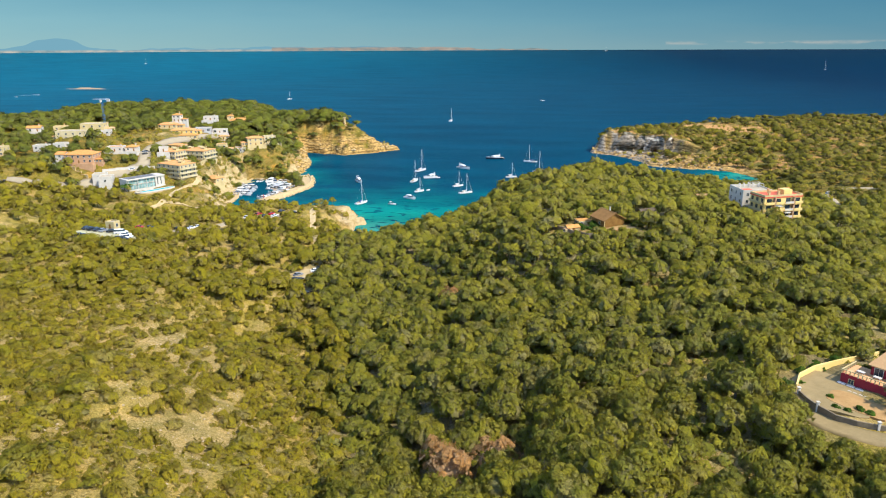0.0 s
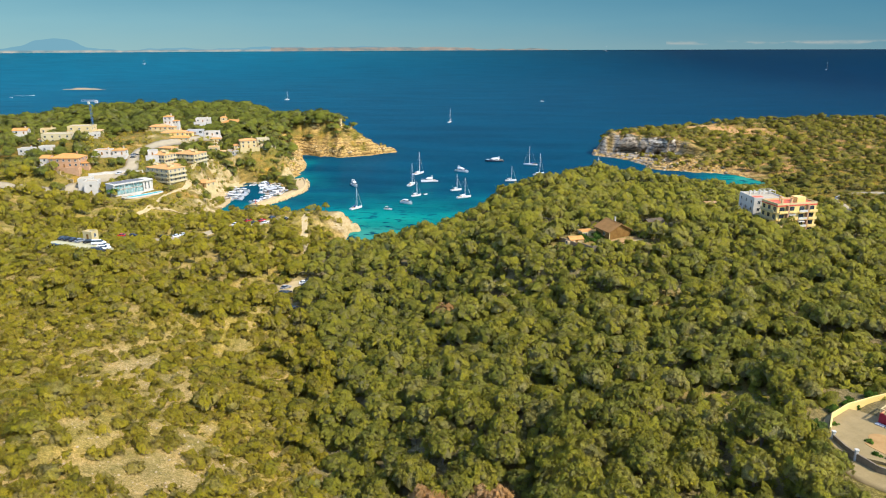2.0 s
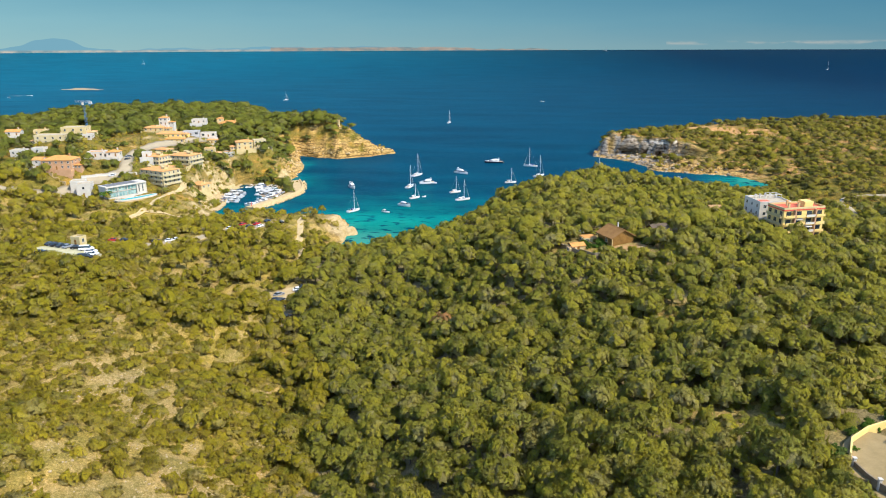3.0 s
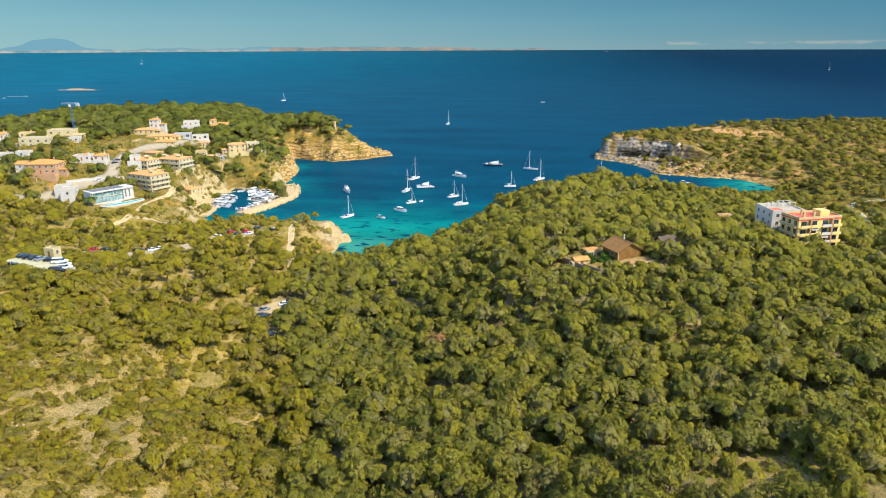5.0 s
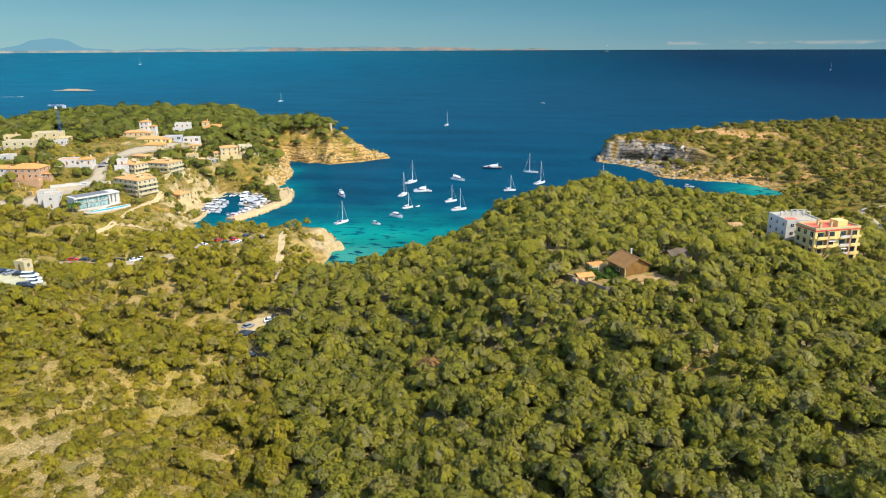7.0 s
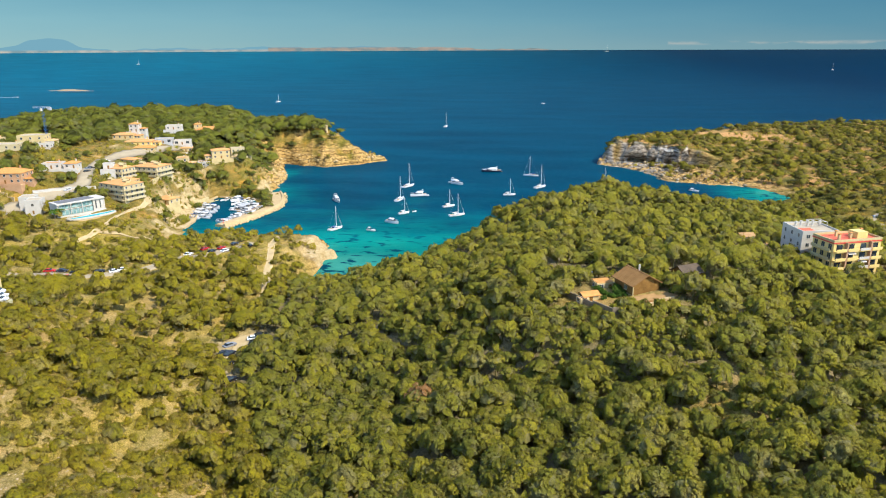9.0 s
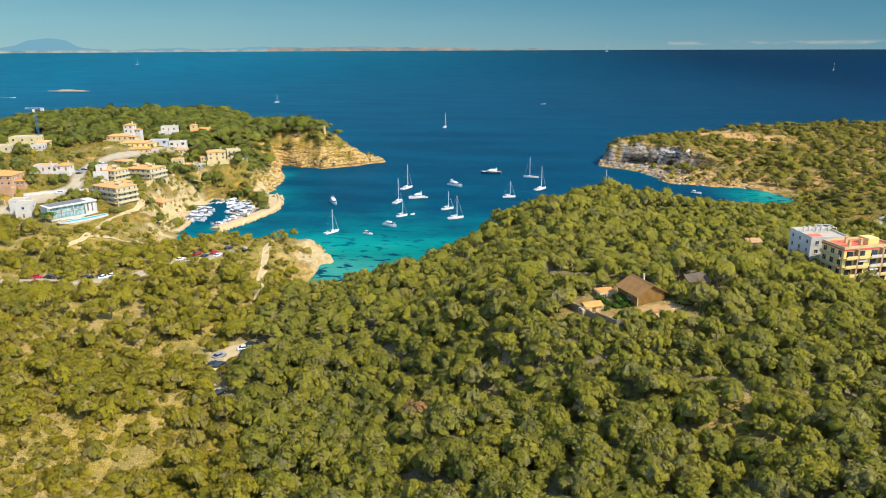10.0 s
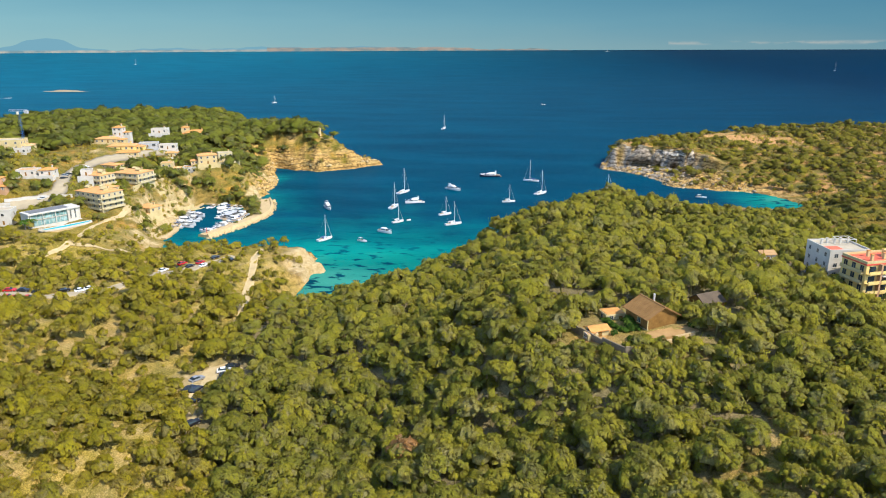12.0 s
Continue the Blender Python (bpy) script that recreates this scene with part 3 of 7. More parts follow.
def crown(seed, tufts, sprays, tall=0.98, ragged=0.24, sides=6):
    """A crown: tufts of needles that swell out of an uneven dome of twigs, with loose sprays over them.
    Radius about 1, from z 0 up. Gives corners, faces, how twiggy each corner is, and the way that it faces."""
    rng = np.random.RandomState(seed)
    lobes, turn_by, lean = rng.randint(2, 4), rng.uniform(0, 6.283), rng.normal(size=2) * 0.12

    def dome(up, turn, r):
        r = r * (1 + ragged * np.sin(lobes * turn + turn_by) * np.cos(up))
        h = np.sin(up) * tall * r
        return np.stack([np.cos(up) * np.cos(turn) * r + lean[0] * h, np.cos(up) * np.sin(turn) * r + lean[1] * h, h + 0.12 * tall], -1)

    # the dome
    rings, around = (3, sides + 3) if tufts > 12 else (2, sides)
    up = np.linspace(-0.3, 1.0, rings)[:, None] + rng.uniform(-0.1, 0.1, (rings, around))
    turn = (np.arange(around) + 0.5 * np.arange(rings)[:, None]) * 6.2832 / around
    co = [np.concatenate([dome(up, turn, rng.uniform(0.52, 0.7, up.shape)).reshape(-1, 3), [(lean[0] * tall * 0.8, lean[1] * tall * 0.8, 0.85 * tall)]])]
    k = (np.arange(rings - 1)[:, None] * around + np.arange(around)[None]).ravel()
    k1 = (np.arange(rings - 1)[:, None] * around + (np.arange(around)[None] + 1) % around).ravel()
    last = (rings - 1) * around + np.arange(around)
    faces = [np.stack([k, k1, k + around], -1), np.stack([k1, k1 + around, k + around], -1), np.stack([last, np.roll(last, -1), np.full(around, rings * around)], -1)]
    ways, twig, n = [unit(co[0] * (1, 1, 0.8))], [np.full(len(co[0]), 0.9)], len(co[0])
    # the tufts, half sunk into it
    a = 2.4 * np.arange(tufts) + rng.uniform(-0.6, 0.6, tufts)
    u = (np.arange(tufts) + rng.uniform(0.1, 0.9, tufts)) / tufts
    up = np.arccos(np.clip(np.sqrt(u), 0, 0.999)) * 1.12 - 0.22
    if tufts == 1:
        up[:] = 1.3
    c = dome(up, a, rng.uniform(0.6, 0.86, tufts))
    size = rng.uniform(0.6, 1.5, tufts) * 1.2 / math.sqrt(tufts + 2)
    axis = unit(c * (1, 1, 0.6) + (0, 0, 0.48) + rng.normal(size=(tufts, 3)) * 0.18)
    e1 = unit(np.cross(axis, rng.normal(size=(tufts, 3))))
    e2 = np.cross(axis, e1)
    ring = [(math.cos(6.2832 * q / sides), math.sin(6.2832 * q / sides)) for q in range(sides)]
    tw = 3.1416 / sides
    lump = np.array([(0.95 * x, 0.95 * y, -0.35) for x, y in ring] + [(0.74 * (x * math.cos(tw) - y * math.sin(tw)), 0.74 * (y * math.cos(tw) + x * math.sin(tw)), 0.42) for x, y in ring] + [(0, 0, 0.86)])
    skin = np.array([f for q in range(sides) for f in ((q, (q + 1) % sides, sides + q), ((q + 1) % sides, sides + (q + 1) % sides, sides + q), (sides + q, sides + (q + 1) % sides, 2 * sides))])
    m = 2 * sides + 1
    shape = lump[None] * rng.uniform(0.42, 1.5, (tufts, m, 1)) * np.stack([rng.uniform(0.8, 1.7, tufts), rng.uniform(0.8, 1.7, tufts), rng.uniform(0.6, 1.2, tufts)], -1)[:, None]
    shape = shape[..., :1] * e1[:, None] + shape[..., 1:2] * e2[:, None] + shape[..., 2:] * axis[:, None]
    co.append((c[:, None] + shape * size[:, None, None]).reshape(-1, 3))
    faces.append((skin[None] + n + m * np.arange(tufts)[:, None, None]).reshape(-1, 3))
    ways.append(unit(0.28 * unit(shape) + axis[:, None] + (0, 0, 0.25) + rng.normal(size=(tufts, m, 3)) * 0.28).reshape(-1, 3))
    grey = np.where(rng.uniform(size=tufts) < 0.1, rng.uniform(0.15, 0.45, tufts), rng.uniform(0, 0.1, tufts))
    # Greyer at the rim: bare twigs, plus the shaded side's grey put into colour.
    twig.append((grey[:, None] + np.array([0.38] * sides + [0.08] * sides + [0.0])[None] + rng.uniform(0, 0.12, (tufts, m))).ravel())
    n += tufts * m
    # loose sprays on the upper side of the tufts
    many_sprays = tufts * sprays
    which = np.repeat(np.arange(tufts), sprays)
    d = unit(rng.normal(size=(many_sprays, 3)) + axis[which] * 1.1)
    way = unit(np.cross(d, rng.normal(size=(many_sprays, 3))) * 0.45 + d * 0.7 + (0, 0, 0.55))
    across = unit(np.cross(way, d))
    R = size[which][:, None]
    foot = c[which] + d * R * rng.uniform(0.5, 0.85, (many_sprays, 1))
    wide = across * R * rng.uniform(0.08, 0.19, (many_sprays, 1))
    co.append(np.stack([foot + way * R * rng.uniform(0.5, 1.15, (many_sprays, 1)), foot + wide, foot - wide], 1).reshape(-1, 3))
    faces.append(np.arange(3 * many_sprays).reshape(-1, 3) + n)
    ways.append(np.repeat(unit(0.45 * d + axis[which] + (0, 0, 0.25)), 3, 0))
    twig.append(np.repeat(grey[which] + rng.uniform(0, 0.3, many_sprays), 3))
    co = np.concatenate(co)
    co[:, 2] = np.maximum(co[:, 2], -0.25)
    return co, np.concatenate(faces), np.concatenate(twig), np.concatenate(ways)


def crown_mesh(name, shape, mat, flat=1.0, twiggy=1.0):
    v, f, twig, facing = shape
    me = polygons(name, v * (1, 1, flat), f)
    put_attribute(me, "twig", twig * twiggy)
    put_facing(me, facing)
    me.materials.append(mat)
    return me


def put_facing(me, ways):
    me.attributes.new("facing", "FLOAT_VECTOR", "POINT").data.foreach_set("vector", np.ascontiguousarray(ways, np.float32).ravel())


def stone(seed):
    """An angular stone of radius about 1, blunt and uneven."""
    rng = np.random.RandomState(seed)
    star = np.array([(1, 0, 0), (-1, 0, 0), (0, 1, 0), (0, -1, 0), (0, 0, 0.8), (0, 0, -0.6), (0.6, 0.6, 0.5), (-0.6, 0.6, 0.45), (-0.6, -0.6, 0.5), (0.6, -0.6, 0.45)], float)
    skin = np.array([(0, 6, 9), (0, 2, 6), (2, 7, 6), (2, 1, 7), (1, 8, 7), (1, 3, 8), (3, 9, 8), (3, 0, 9), (6, 7, 4), (7, 8, 4), (8, 9, 4), (9, 6, 4), (2, 0, 5), (1, 2, 5), (3, 1, 5), (0, 3, 5)])
    co = star * rng.uniform(0.7, 1.0) * rng.uniform(0.75, 1.2, (10, 1)) + rng.uniform(-0.1, 0.1, 3) * (1, 1, 0.3) + (0, 0, 0.15)
    return co, skin, np.ones(10), unit(co)


NEAR_CROWNS = [crown(10 + k, 56, 16, 0.86, sides=4) for k in range(8)]
CLOSE_CROWNS = [crown(20 + k, 28, 7, 0.86, sides=4) for k in range(8)]
MID_CROWNS = [crown(30 + k, 20, 5, 0.86, sides=4) for k in range(10)]
FAR_CROWNS = [crown(50 + k, 9, 2, 0.78, sides=4) for k in range(9)]
DISTANT_CROWNS = [crown(60 + k, 6, 2, 0.72, sides=4) for k in range(9)]
BUSHES = [crown(70 + k, 4, 3, 0.5, sides=4) for k in range(6)]
FAR_BUSHES = [crown(90 + k, 1, 4, 0.5, sides=4) for k in range(6)]


def scatter(seed, x0, x1, y0, y1, step, chance):
    """Places on a jittered grid: x, y, a random number each, kept by chance(x, y, r)."""
    rng = np.random.RandomState(seed)
    px, py = np.meshgrid(np.arange(x0, x1, step), np.arange(y0, y1, step))
    px = (px + rng.uniform(-0.45, 0.45, px.shape) * step).ravel()
    py = (py + rng.uniform(-0.45, 0.45, py.shape) * step).ravel()
    u = rng.uniform(0, 1, len(px))
    ok = u < chance(px, py)
    return px[ok], py[ok], rng.uniform(0, 1, ok.sum()), rng.uniform(0, 1, ok.sum())


def many(name, crowns, x, y, z, radius, r1, r2, mat, label, category, tall=1.0):
    """Many crowns joined into one piece of growth, with stems below them."""
    co, faces, tone, twigs, ways, n = [], [], [], [], [], 0
    for k in range(len(x)):
        v, f, twig, facing = crowns[int(r1[k] * 997) % len(crowns)]
        a = 6.283 * r2[k]
        c, s = math.cos(a) * radius[k], math.sin(a) * radius[k]
        w = np.empty_like(v)
        w[:, 0] = v[:, 0] * c - v[:, 1] * s + x[k]
        w[:, 1] = v[:, 0] * s + v[:, 1] * c + y[k]
        w[:, 2] = v[:, 2] * radius[k] * tall * (0.8 + 0.4 * r2[k] * r1[k]) + z[k]
        co.append(w)
        u = np.empty_like(facing)
        u[:, 0] = facing[:, 0] * math.cos(a) - facing[:, 1] * math.sin(a)
        u[:, 1] = facing[:, 0] * math.sin(a) + facing[:, 1] * math.cos(a)
        u[:, 2] = facing[:, 2]
        ways.append(u)
        faces.append(f + n)
        tone.append(np.full(len(v), r1[k]))
        twigs.append(twig)
        if name.endswith("wood"):
            # a three-sided stem from the crown into the ground
            n += len(v)
            top, foot, w = z[k] + 0.5 * radius[k], z[k] - 1.35 * radius[k], 0.055 * radius[k] + 0.04
            ring = [(x[k] + w * math.cos(q), y[k] + w * math.sin(q)) for q in (0.4, 2.5, 4.6)]
            co.append(np.array([(*p, foot) for p in ring] + [(*p, top) for p in ring]))
            faces.append(np.array([(0, 1, 4), (0, 4, 3), (1, 2, 5), (1, 5, 4), (2, 0, 3), (2, 3, 5)]) + n)
            tone.append(np.full(6, r1[k]))
            twigs.append(np.full(6, 1.6))
            ways.append(np.array([(math.cos(q), math.sin(q), 0.1) for q in (0.4, 2.5, 4.6)] * 2))
            n += 6 - len(v)
        n += len(v)
    me = polygons(name, np.concatenate(co), np.concatenate(faces))
    put_attribute(me, "tone", np.concatenate(tone))
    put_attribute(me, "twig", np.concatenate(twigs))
    put_facing(me, np.concatenate(ways))
    me.materials.append(mat)
    return tagged(new(name, me), label, category, kind="stuff")


# x, y, half length, half width, turn: places kept free of trees
CLEARINGS = [(-184, 310, 9, 3, 15), (-166, 316, 7, 4, 30), (-148, 352, 4, 8, 20), (-238, 408, 16, 7, 59), (-262, 402, 9, 6, 20), (-106, 330, 4, 16, 22), (-116, 362, 4, 14, 18), (-124, 385, 4, 14, 20), (-141, 366, 5, 12, 20), (112, 300, 10, 4, 19), (135, 557, 45, 13, 0), (58, 111, 15, 4.5, -18), (66, 104, 10, 6, -18)]


def free(x, y, margin=0.0):
    ok = np.ones(np.shape(x), bool)
    for cx, cy, a, b2, turn_deg in CLEARINGS:
        c, s = math.cos(radians(turn_deg)), math.sin(radians(turn_deg))
        u, v = (x - cx) * c + (y - cy) * s, -(x - cx) * s + (y - cy) * c
        ok &= ~((np.abs(u) < a + margin) & (np.abs(v) < b2 + margin))
    return ok


def wood(x, y):
    """Chance of a pine: close in the valley and over the ridge, open on the western slope and the headlands."""
    d = coast_distance(x, y)
    close = np.where(x > edge(y) + 5 * waves(x, y, 30, 12), 0.97, 0.24 + 0.6 * np.clip(waves(x, y, 30, 14), 0, 1))
    close = np.where((y > 205) & (x < -95), 0.62 + 0.4 * waves(x, y, 30, 16), close)
    close = np.where((x > 60) & (y < 170), 0.45, close)
    north = np.clip(0.45 + 0.7 * near(x, y, -222, 522, 22) + 0.9 * near(x, y, -212, 714, 28) + 0.6 * near(x, y, -232, 612, 22) - 0.6 * near(x, y, -196, 590, 20) - 0.5 * near(x, y, -204, 618, 16) - 1.3 * near(x, y, -189, 556, 16) - 0.8 * near(x, y, -292, 532, 22) - 0.6 * near(x, y, -312, 534, 16) + 0.5 * near(x, y, -228, 640, 30) + 0.5 * near(x, y, -212, 548, 26) + 0.5 * near(x, y, -245, 520, 22) + 1.3 * near(x, y, -340, 740, 100) + 1.3 * near(x, y, -240, 715, 60) + near(x, y, -440, 660, 90) + 0.4 * near(x, y, -270, 640, 40) + 0.4 * near(x, y, -420, 560, 60), 0, 0.95)
    close = np.where((x < -120) & (y > 400), north, close)
    close = np.where((x > 90) & (y > 560) | (x > 190) & (y > 380), 0.44 + 0.45 * waves(x, y, 34, 13) - 0.35 * np.clip(1 - d / 12, 0, 1) - 1.3 * np.exp(-((x - 222) / 40) ** 2 - ((y - 830 + 0.5 * (x - 214)) / 34) ** 2), close)
    close = np.where((x < -88) & (x > -190) & (y > 330) & (y < 440), 0.48, close)
    close = np.where((x > 70) & (y > 440) & (y < 580), 0.6, close)
    rocky = (near(x, y, -140, 702, 20) + near(x, y, -164, 714, 17) + 0.7 * near(x, y, -176, 712, 10) + 0.8 * near(x, y, -200, 650, 14) + near(x, y, 80, 705, 24) + near(x, y, -100, 405, 22))
    close = close * np.clip(1 - 1.3 * rocky, 0, 1) * np.clip(1 - 1.4 * bare(x, y), 0, 1)
    close = close * np.clip(1.0 - 1.2 * near(x, y, 39, 196, 6.5) - 0.9 * near(x, y, 50, 205, 5), 0, 1)
    close = close * np.clip(1.0 - 1.0 * near(x, y, 33, 103, 6) - 0.8 * near(x, y, 79, 161, 9), 0, 1)
    close = close * np.clip(1.05 - 0.8 * near(x, y, 44, 144, 11) - 0.5 * near(x, y, 66, 158, 9), 0, 1)
    close = np.where((x > -236) & (x < -120) & (y > 632) & (d < 17 + 4 * waves(x, y, 20, 23)), 0.05, close)
    close = np.where((x > 55) & (x < 176) & (y > 600) & (y < cliff_line(x) + 3), np.where(x < 128, 0.05, 0.35), close)
    return np.where((d > 5) & free(x, y), close, 0)


def in_view(x, y):
    return (x > -0.85 * y - 8) & (x < 0.5 * y + 18)


# ---- building blocks ----
class Geo:
    """Corners and faces of one mesh, put together from simple solids."""

    def __init__(self):
        self.v, self.f = [], []

    def add(self, corners, faces):
        n = len(self.v)
        self.v += [tuple(c) for c in corners]
        self.f += [tuple(i + n for i in f) for f in faces]
        return self

    def box(self, x0, x1, y0, y1, z0, z1, bevel=0.0):
        """A box between two corners; bevel chamfers its upright edges and its top."""
        if bevel <= 0:
            return self.add([(x, y, z) for z in (z0, z1) for x, y in ((x0, y0), (x1, y0), (x1, y1), (x0, y1))],
                            [(3, 2, 1, 0), (4, 5, 6, 7), (0, 1, 5, 4), (1, 2, 6, 5), (2, 3, 7, 6), (3, 0, 4, 7)])
        e = bevel
        rim = [(x0 + e, y0), (x1 - e, y0), (x1, y0 + e), (x1, y1 - e), (x1 - e, y1), (x0 + e, y1), (x0, y1 - e), (x0, y0 + e)]
        mx, my = (x0 + x1) / 2, (y0 + y1) / 2
        inner = [(x + e * (1 if x < mx else -1) * 0.7, y + e * (1 if y < my else -1) * 0.7) for x, y in rim]
        rows = [[(x, y, z0) for x, y in rim], [(x, y, z1 - e) for x, y in rim], [(x, y, z1) for x, y in inner]]
        return self.rows(rows, True)

    def rows(self, rows, caps=True, closed=True):
        """Skins rings of corners one above the other."""
        k = len(rows[0])
        faces = []
        for r in range(len(rows) - 1):
            for i in range(k if closed else k - 1):
                j = (i + 1) % k
                faces.append((r * k + i, r * k + j, (r + 1) * k + j, (r + 1) * k + i))
        if caps:
            faces.append(tuple(range(k))[::-1])
            faces.append(tuple((len(rows) - 1) * k + i for i in range(k)))
        return self.add([c for row in rows for c in row], faces)

    def rod(self, a, b, r0, r1=None, sides=6):
        """A tapered round bar from a to b."""
        a, b = Vector(a), Vector(b)
        r1 = r0 if r1 is None else r1
        q = (b - a).to_track_quat("Z", "Y")
        ring = [Vector((math.cos(6.2832 * k / sides), math.sin(6.2832 * k / sides), 0)) for k in range(sides)]
        return self.rows([[a + q @ (c * r0) for c in ring], [b + q @ (c * r1) for c in ring]])

    def prism(self, outline, z0, z1):
        return self.rows([[(x, y, z0) for x, y in outline], [(x, y, z1) for x, y in outline]])

    def gable(self, w, d, z0, rise, over=0.4, thick=0.18, ridge="x"):
        """A saddle roof of two sloping slabs over a w by d plan, its ridge along x or y."""
        run = (d if ridge == "x" else w) / 2 + over
        half = (w if ridge == "x" else d) / 2 + over
        drop = rise * over / (run - over)
        for s in (-1, 1):
            pts = [(0, z0 + rise), (s * run, z0 - drop), (s * run, z0 - drop + thick), (0, z0 + rise + thick)]
            rows = [[(e * half, p, z) if ridge == "x" else (p, e * half, z) for p, z in pts] for e in (-1, 1)]
            self.rows(rows)
        return self

    def hip(self, w, d, z0, rise, over=0.4, thick=0.15):
        a, c = w / 2 + over, d / 2 + over
        k = max(a - c, 0.01)
        m = max(c - a, 0.01) if c > a else 0.0
        eaves = [(-a, -c), (a, -c), (a, c), (-a, c)]
        corners = [(x, y, z0 - thick) for x, y in eaves] + [(x, y, z0) for x, y in eaves]
        corners += [(-k, -m, z0 + rise), (k, m, z0 + rise)] if a >= c else [(0, -m, z0 + rise), (0, m, z0 + rise)]
        side = [(0, 1, 5, 4), (1, 2, 6, 5), (2, 3, 7, 6), (3, 0, 4, 7), (3, 2, 1, 0)]
        if a >= c:
            return self.add(corners, side + [(4, 5, 9, 8), (5, 6, 9), (6, 7, 8, 9), (7, 4, 8)])
        return self.add(corners, side + [(4, 5, 8), (5, 6, 9, 8), (6, 7, 9), (7, 4, 8, 9)])

    def mesh(self, name, mat, smooth=False):
        me = bpy.data.meshes.new(name)
        me.from_pydata([tuple(map(float, c)) for c in self.v], [], self.f)
        if smooth:
            me.polygons.foreach_set("use_smooth", [True] * len(me.polygons))
        me.materials.append(mat)
        return me


def thing(name, m, label, category, group=""):
    """The Empty at a thing's base that carries its parts."""
    ob = new(name)
    ob.empty_display_size = 0.5
    ob.matrix_world = m
    return tagged(ob, label, category, group)


def part(name, geo, mat, parent, label="", at=None, smooth=False):
    """One mesh object under a thing or under a part; geo is a Geo, or a mesh that alike parts share."""
    ob = new(name, geo.mesh(name, mat, smooth) if isinstance(geo, Geo) else geo)
    ob.parent = parent
    if at is not None:
        ob.matrix_basis = at
    return tagged(ob, label) if label else ob


def height_at(x, y):
    return float(ground(np.array([x]), np.array([y]))[0])


# paint, render, tiles, metal and glass
WHITE = speckled("white_render", (0.42, 0.385, 0.32), (0.54, 0.5, 0.43), 0.35, 0.85, 5.0, 0.05)
WARM = speckled("warm_white_render", (0.4, 0.325, 0.175), (0.53, 0.44, 0.255), 0.35, 0.85, 5.0, 0.05)
CREAM = speckled("cream_render", (0.4, 0.305, 0.135), (0.55, 0.44, 0.22), 0.35, 0.85, 5.0, 0.05)
YELLOW = speckled("yellow_render", (0.62, 0.43, 0.13), (0.74, 0.54, 0.2), 0.3, 0.85, 5.0, 0.05)
OCHRE = speckled("ochre_render", (0.36, 0.2, 0.1), (0.48, 0.29, 0.16), 0.4, 0.85, 5.0, 0.05)
RED_RENDER = speckled("red_render", (0.2, 0.012, 0.02), (0.3, 0.025, 0.035), 0.4, 0.8, 6.0, 0.05)
GREY = speckled("grey_render", (0.3, 0.3, 0.3), (0.45, 0.45, 0.44), 0.4, 0.85, 5.0, 0.05)
SANDSTONE = speckled("sandstone", (0.36, 0.25, 0.11), (0.54, 0.4, 0.21), 0.5, 0.9, 4.0, 0.3)
TERRACOTTA = speckled("terracotta_tiles", (0.4, 0.165, 0.04), (0.6, 0.3, 0.085), 0.8, 0.85, 6.0, 0.25)
PALE_TILE = speckled("weathered_roof_tiles", (0.5, 0.26, 0.1), (0.68, 0.42, 0.2), 0.8, 0.85, 6.0, 0.25)
RED_FLOOR = speckled("red_terrace_tiles", (0.55, 0.09, 0.04), (0.72, 0.15, 0.07), 0.6, 0.7, 6.0, 0.1)
ORANGE_TILE = speckled("sunbleached_orange_tiles", (0.48, 0.2, 0.06), (0.64, 0.33, 0.12), 0.8, 0.85, 6.0, 0.25)
WORN_TILE = speckled("worn_ochre_tiles", (0.3, 0.17, 0.07), (0.44, 0.27, 0.12), 0.8, 0.85, 6.0, 0.25)
GRAVEL = speckled("grey_roof_gravel", (0.1, 0.1, 0.1), (0.18, 0.18, 0.18), 0.6, 0.95, 7.0, 0.2)
ASPHALT = speckled("asphalt", (0.27, 0.22, 0.14), (0.37, 0.3, 0.19), 0.3, 0.9, 6.0, 0.1)
DIRT = speckled("dirt_track", (0.34, 0.245, 0.11), (0.5, 0.38, 0.2), 0.25, 0.95, 3.0, 0.3)
PAVING = speckled("pale_paving", (0.32, 0.265, 0.18), (0.46, 0.39, 0.28), 0.3, 0.9, 5.0, 0.1)
ORANGE_PAVING = speckled("orange_paving", (0.5, 0.25, 0.1), (0.62, 0.36, 0.17), 0.5, 0.9, 5.0, 0.1)
EARTH = speckled("orange_earth", (0.27, 0.15, 0.05), (0.42, 0.25, 0.095), 0.4, 0.95, 4.0, 0.2)
DARK_ROOF = speckled("grey_brown_roof", (0.075, 0.056, 0.04), (0.14, 0.105, 0.07), 0.5, 0.95, 5.0, 0.15, spec=0.1)
BLOCKS = speckled("weathered_blocks", (0.15, 0.115, 0.075), (0.26, 0.205, 0.13), 0.8, 0.95, 4.0, 0.2, spec=0.1)
PALE_CONCRETE = speckled("pale_concrete", (0.36, 0.33, 0.18), (0.47, 0.43, 0.26), 0.3, 0.95, 4.0, 0.08)
YARD = speckled("tan_concrete", (0.21, 0.15, 0.062), (0.3, 0.22, 0.1), 0.4, 0.95, 4.0, 0.1)
BROWN_ROOF = speckled("brown_roof_sheeting", (0.18, 0.092, 0.032), (0.28, 0.152, 0.055), 0.5, 0.9, 5.0, 0.15, spec=0.1)
TIMBER = speckled("brown_boards", (0.13, 0.066, 0.018), (0.27, 0.145, 0.04), 0.7, 0.85, 8.0, 0.2, spec=0.1)
RED_TRIM = speckled("red_trim", (0.5, 0.06, 0.04), (0.6, 0.09, 0.05), 0.6, 0.7, 6.0, 0.05)
